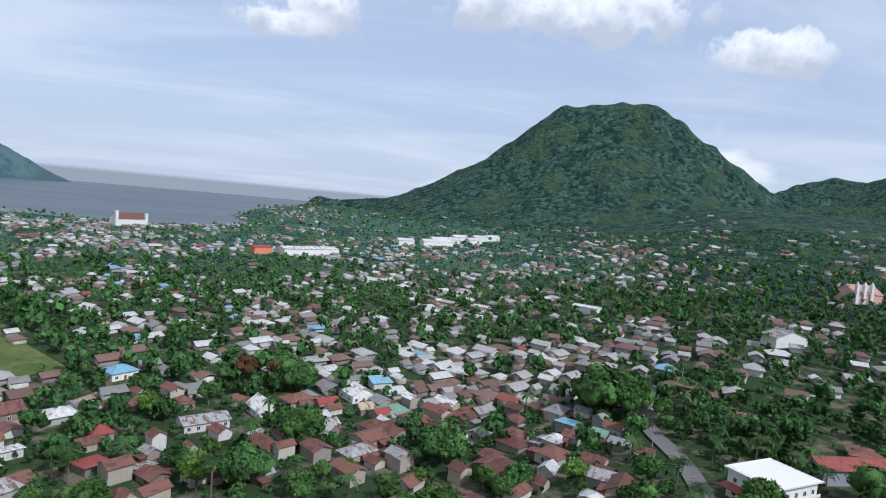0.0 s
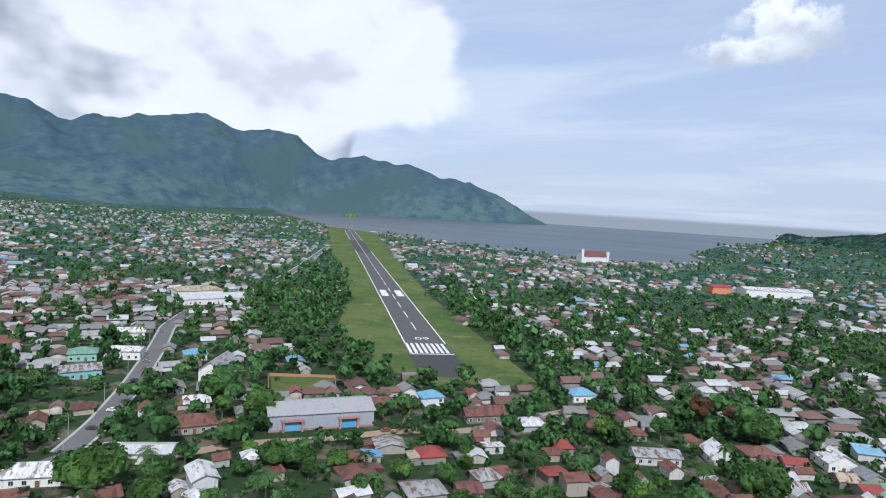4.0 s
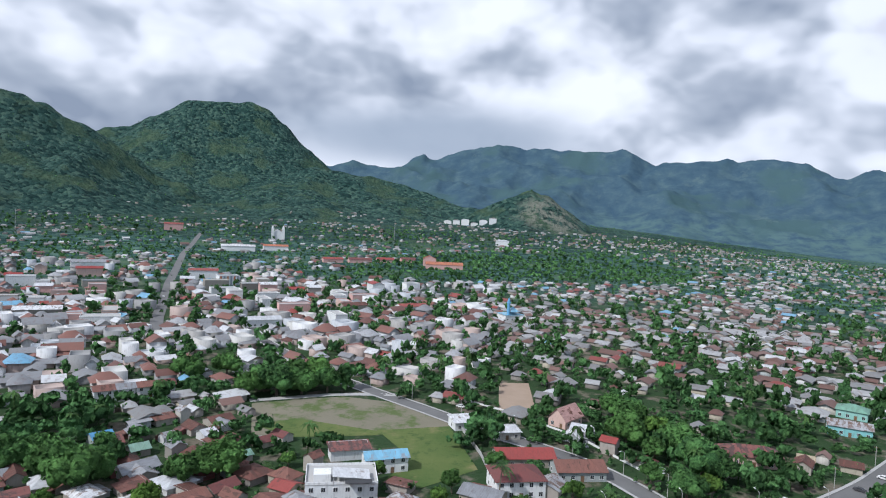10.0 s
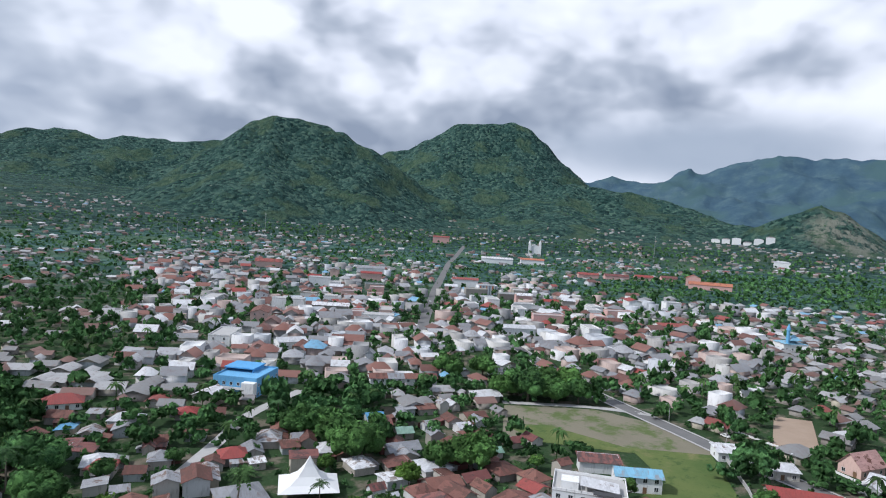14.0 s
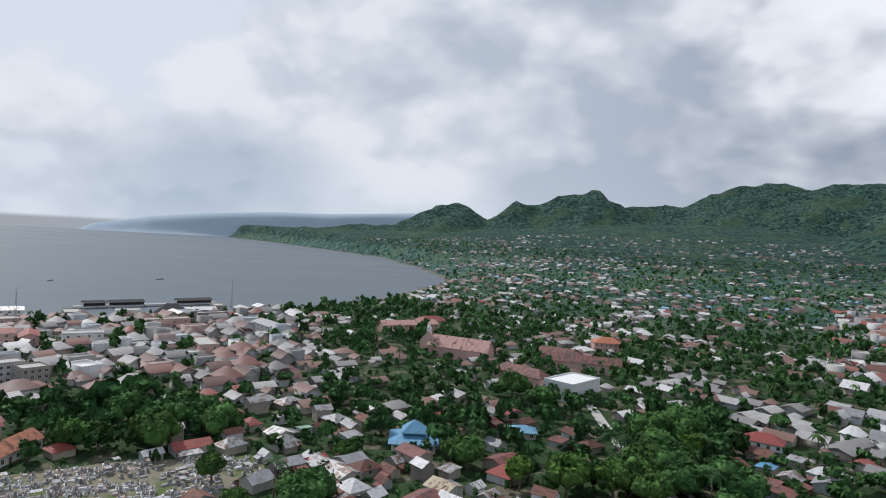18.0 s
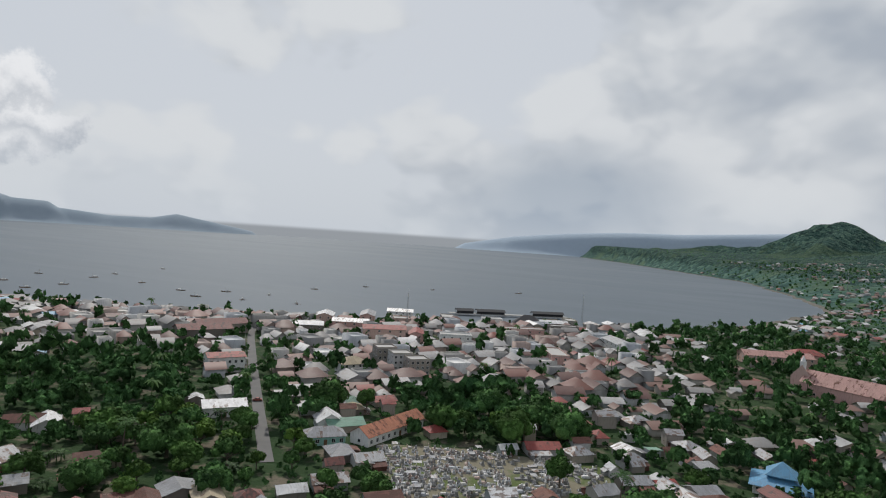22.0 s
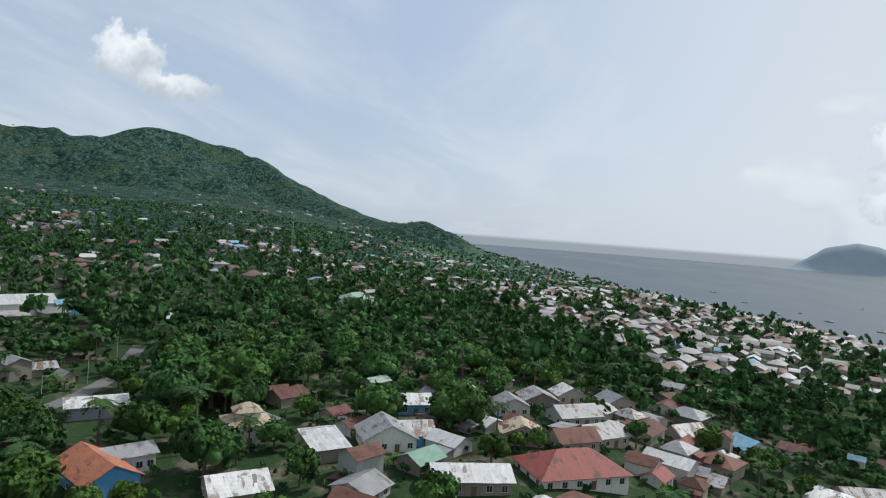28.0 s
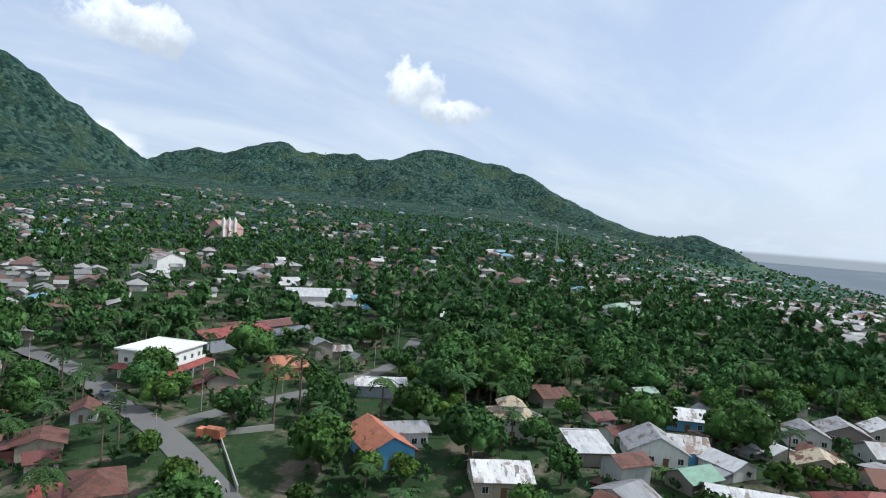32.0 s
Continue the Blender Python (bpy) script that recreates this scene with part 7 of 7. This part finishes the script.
# low shrubs on open ground near by, and a belt of trees along the shore
P, Z = scatter(112, 320, 6.4)
clear = (road_gap(P[:, 0], P[:, 1]) > 1.0) & (room(P[:, 0], P[:, 1]) > 0.3)
for (x, y), z in zip(P[clear].tolist(), Z[clear].tolist()):
    if rng.random() < 0.62:
        FAR_T.append((x, y, z, rng.uniform(0.7, 2.3), 1))
shore = [p for p in BAY_EAST[3:15]]
for (x0, y0), (x1, y1) in zip(shore, shore[1:]):
    k = int(math.hypot(x1 - x0, y1 - y0) / 8)
    for i in range(k):
        if vnoise(np.array(i * 0.13 + x0), np.array(0.5), 3) > 0.42:
            x, y = x0 + (x1 - x0) * i / k, y0 + (y1 - y0) * i / k
            x, y = x - 26 * math.sin(math.atan2(x, y)), y - 26 * math.cos(math.atan2(x, y))
            FAR_T.append((x + rng.uniform(-8, 8), y + rng.uniform(-8, 8), -3.0, rng.uniform(2.4, 4.4), 1))

# woods on the hillsides
hrng = np.random.default_rng(8)
n = 36000
ha, hr = hrng.uniform(0, 360, n), np.sqrt(hrng.uniform(1200 ** 2, 4500 ** 2, n))
hx, hy = hr * np.sin(np.radians(ha)), hr * np.cos(np.radians(ha))
hz = ground_height(hx, hy)
ok = (hz > np.where(hr < 2700, 60, 4)) & (fbm(hx / 190, hy / 190, 3, 51) > -0.22)
hx, hy, hz, hr = hx[ok], hy[ok], hz[ok], hr[ok]
for x, y, z, s in zip(hx, hy, hz, 2.6 + 4.2 * hrng.random(len(hx)) ** 2):
    FAR_T.append((x, y, z - 0.4 * s, s, 3))


def join_instances(name, proto, rows, mat, label, category, smooth=False):
    """Many copies of one small form, turned and sized row by row, as one mesh."""
    pv, pf = proto
    rows = np.asarray(rows)
    n, k = len(rows), len(pv)
    c, s = np.cos(rows[:, 3]), np.sin(rows[:, 3])
    sx, sy, sz = rows[:, 4], rows[:, 5], rows[:, 6]
    X, Y, Z = pv[:, 0][None] * sx[:, None], pv[:, 1][None] * sy[:, None], pv[:, 2][None] * sz[:, None]
    v = np.stack([X * c[:, None] - Y * s[:, None] + rows[:, 0:1], X * s[:, None] + Y * c[:, None] + rows[:, 1:2], Z + rows[:, 2:3]], -1).reshape(-1, 3)
    f = (pf[None] + (np.arange(n) * k)[:, None, None]).reshape(-1, pf.shape[1])
    return tagged(link_mesh(name, v, f, MATS[mat], smooth=smooth), label, category, kind="stuff")


# houses farther off: walls and roofs of a few forms
H = np.array(FAR_H)
for i, town in ((0, 0), (1, 0), (2, 0), (3, 0), (0, 1), (1, 1), (3, 1), (0, 2), (1, 2), (3, 2)):
    shape, w, d, h, rise = HOUSE_KINDS[i]
    sel = H[((H[:, 5] * 4).astype(int) == i) & (H[:, 6] == town)]
    rows = np.column_stack([sel[:, 0], sel[:, 1], sel[:, 2], sel[:, 3], sel[:, 4], sel[:, 4], 0.9 + (0.35 + 0.75 * (town > 0)) * sel[:, 4] * (sel[:, 5] * 40 % 1)])
    b, q = Shape(), Shape()
    b.box(-w / 2, w / 2, 0, d, -2, h)
    o, m = 1.0, d / 2
    if shape == "gable_front":
        r4 = [[(w / 2 + o, -o, h - 0.2), (w / 2 + o, d + o, h - 0.2), (0, d + o, h + rise), (0, -o, h + rise)], [(-w / 2 - o, d + o, h - 0.2), (-w / 2 - o, -o, h - 0.2), (0, -o, h + rise), (0, d + o, h + rise)]]
        ends = [[(-w / 2, 0.01, h), (w / 2, 0.01, h), (0, 0.01, h + rise), (0, 0.01, h + rise)], [(w / 2, d, h), (-w / 2, d, h), (0, d, h + rise), (0, d, h + rise)]]
    else:
        e = 0 if shape == "gable" else m * 0.9
        r4 = [[(-w / 2 - o, -o, h - 0.2), (w / 2 + o, -o, h - 0.2), (w / 2 + o - e, m, h + rise), (-w / 2 - o + e, m, h + rise)], [(w / 2 + o, d + o, h - 0.2), (-w / 2 - o, d + o, h - 0.2), (-w / 2 - o + e, m, h + rise), (w / 2 + o - e, m, h + rise)]]
        ends = [[(w / 2, 0, h), (w / 2, d, h), (w / 2 - e, m, h + rise), (w / 2 - e, m, h + rise)], [(-w / 2, d, h), (-w / 2, 0, h), (-w / 2 + e, m, h + rise), (-w / 2 + e, m, h + rise)]]
    # the two slopes share their ridge, so that a roof is of one colour
    rv = np.array(r4[0] + r4[1][:2])
    rf = np.array([[0, 1, 2, 3], [4, 5, 3, 2]])
    if shape == "hip":
        rf = np.array([[0, 1, 2, 3], [4, 5, 3, 2], [1, 4, 2, 2], [5, 0, 3, 3]])
        rf[2], rf[3] = [1, 4, 2, 1], [5, 0, 3, 5]
        rf = np.array([[0, 1, 2], [0, 2, 3], [4, 5, 3], [4, 3, 2], [1, 4, 2], [5, 0, 3]])
    join_instances("far_roofs", (rv, rf), rows, ("roof_far", "roof_town", "roof_harbour")[town], "iron roofs of the many houses farther off", "roofs")
    bv = np.array(b.v)
    bf = np.array(b.f)
    if shape != "hip":
        k = len(bv)
        bv = np.concatenate([bv, np.array(ends).reshape(-1, 3)])
        bf = np.concatenate([np.concatenate([bf[:, [0, 1, 2]], bf[:, [0, 2, 3]]]), np.array([[k, k + 1, k + 2], [k + 4, k + 5, k + 6]])])
    join_instances("far_houses", (bv, bf), rows, "wall_town" if town else "wall_far", "plastered walls of the many houses farther off", "houses")

# flat-roofed blocks of the town centre: walls that stand up round a sunken roof
sel = H[((H[:, 5] * 4).astype(int) == 2) & (H[:, 6] > 0)]
bv = np.array([(x, y, z) for z in (-2, 6.4) for x, y in ((-6, 0), (6, 0), (6, 9), (-6, 9))] + [(x, y, z) for z in (6.4, 5.7) for x, y in ((-5.7, 0.3), (5.7, 0.3), (5.7, 8.7), (-5.7, 8.7))])
bf = np.array([(0, 1, 5, 4), (1, 2, 6, 5), (2, 3, 7, 6), (3, 0, 4, 7), (4, 5, 9, 8), (5, 6, 10, 9), (6, 7, 11, 10), (7, 4, 8, 11), (8, 9, 13, 12), (9, 10, 14, 13), (10, 11, 15, 14), (11, 8, 12, 15), (12, 13, 14, 15)])
rows = np.column_stack([sel[:, :5], sel[:, 4], 0.6 + 0.9 * (sel[:, 5] * 40 % 1)])
join_instances("town_blocks", (bv, bf), rows, "wall_town", "pale flat-roofed blocks of the town centre", "buildings")

T = np.array(FAR_T)
for level, (clumps, count, size, mat) in enumerate(((7, 7, 0.24, "leaf_far"), (3, 8, 0.34, "leaf_far"), (1, 5, 0.5, "leaf_far"), (1, 0, 0.3, "leaf_far"))):
    sel = T[T[:, 4] == level]
    for v in range(3):
        part_rows = sel[v::3]
        av, af = crown_arrays(70 + v + level * 5, 1.0, 0.85, clumps, count, size, 0.60, level in (0, 3), 0.96 if level == 3 else 0.80)
        if level >= 2:
            av = av / np.abs(av[:, :2]).max() * 0.9
            av[:, 2] = (av[:, 2] - av[:, 2].min()) * 0.8 - 0.6
        tri = np.concatenate([af[:, [0, 1, 2]], af[af[:, 2] != af[:, 3]][:, [0, 2, 3]]])
        av[:, 2] += 0.85
        k = len(part_rows)
        rr = np.random.default_rng(level * 3 + v)
        rows = np.column_stack([part_rows[:, 0], part_rows[:, 1], part_rows[:, 2] - 0.3, rr.uniform(0, 6.28, k), part_rows[:, 3], part_rows[:, 3] * rr.uniform(0.8, 1.2, k), part_rows[:, 3] * rr.uniform(0.75, 1.35, k)])
        join_instances("woods", (av, tri), rows, mat, "leafy trees and bushes between the houses and on the hills", "trees", True)
if PALMS:
    q = np.array(PALMS)
    rows = np.column_stack([q[:, 0], q[:, 1], q[:, 2], np.random.default_rng(3).uniform(0, 6.28, len(q)), q[:, 3], q[:, 3], q[:, 3] * 1.15])
    join_instances("palm_grove", far_palm(), rows, "leaf_palm", "coconut palms standing among the trees", "palms")

# low tombs crowded between the graves of the cemetery
trng = np.random.default_rng(17)
tx_, ty_ = trng.uniform(42, 131, 1500), trng.uniform(-235, -158, 1500)
keep = inside(tx_, ty_, yard) & (fbm(tx_ / 16, ty_ / 16, 2, 5) > -0.35)
tx_, ty_ = tx_[keep][:640], ty_[keep][:640]
k = len(tx_)
tomb = Shape().box(-0.55, 0.55, -1.0, 1.0, -0.3, 0.45).box(-0.35, 0.35, 0.7, 0.85, 0.45, 1.2)
rows = np.column_stack([tx_, ty_, ground_height(tx_, ty_) + 0.1, np.radians(trng.choice([35.0, 35.0, 125.0], k) + trng.uniform(-9, 9, k)), trng.uniform(0.7, 1.5, k), trng.uniform(0.7, 1.4, k), trng.uniform(0.6, 1.9, k)])
join_instances("low_tombs", (np.array(tomb.v), np.array(tomb.f)), rows, "wall_town", "low painted concrete tombs crowded in the cemetery", "tombs")
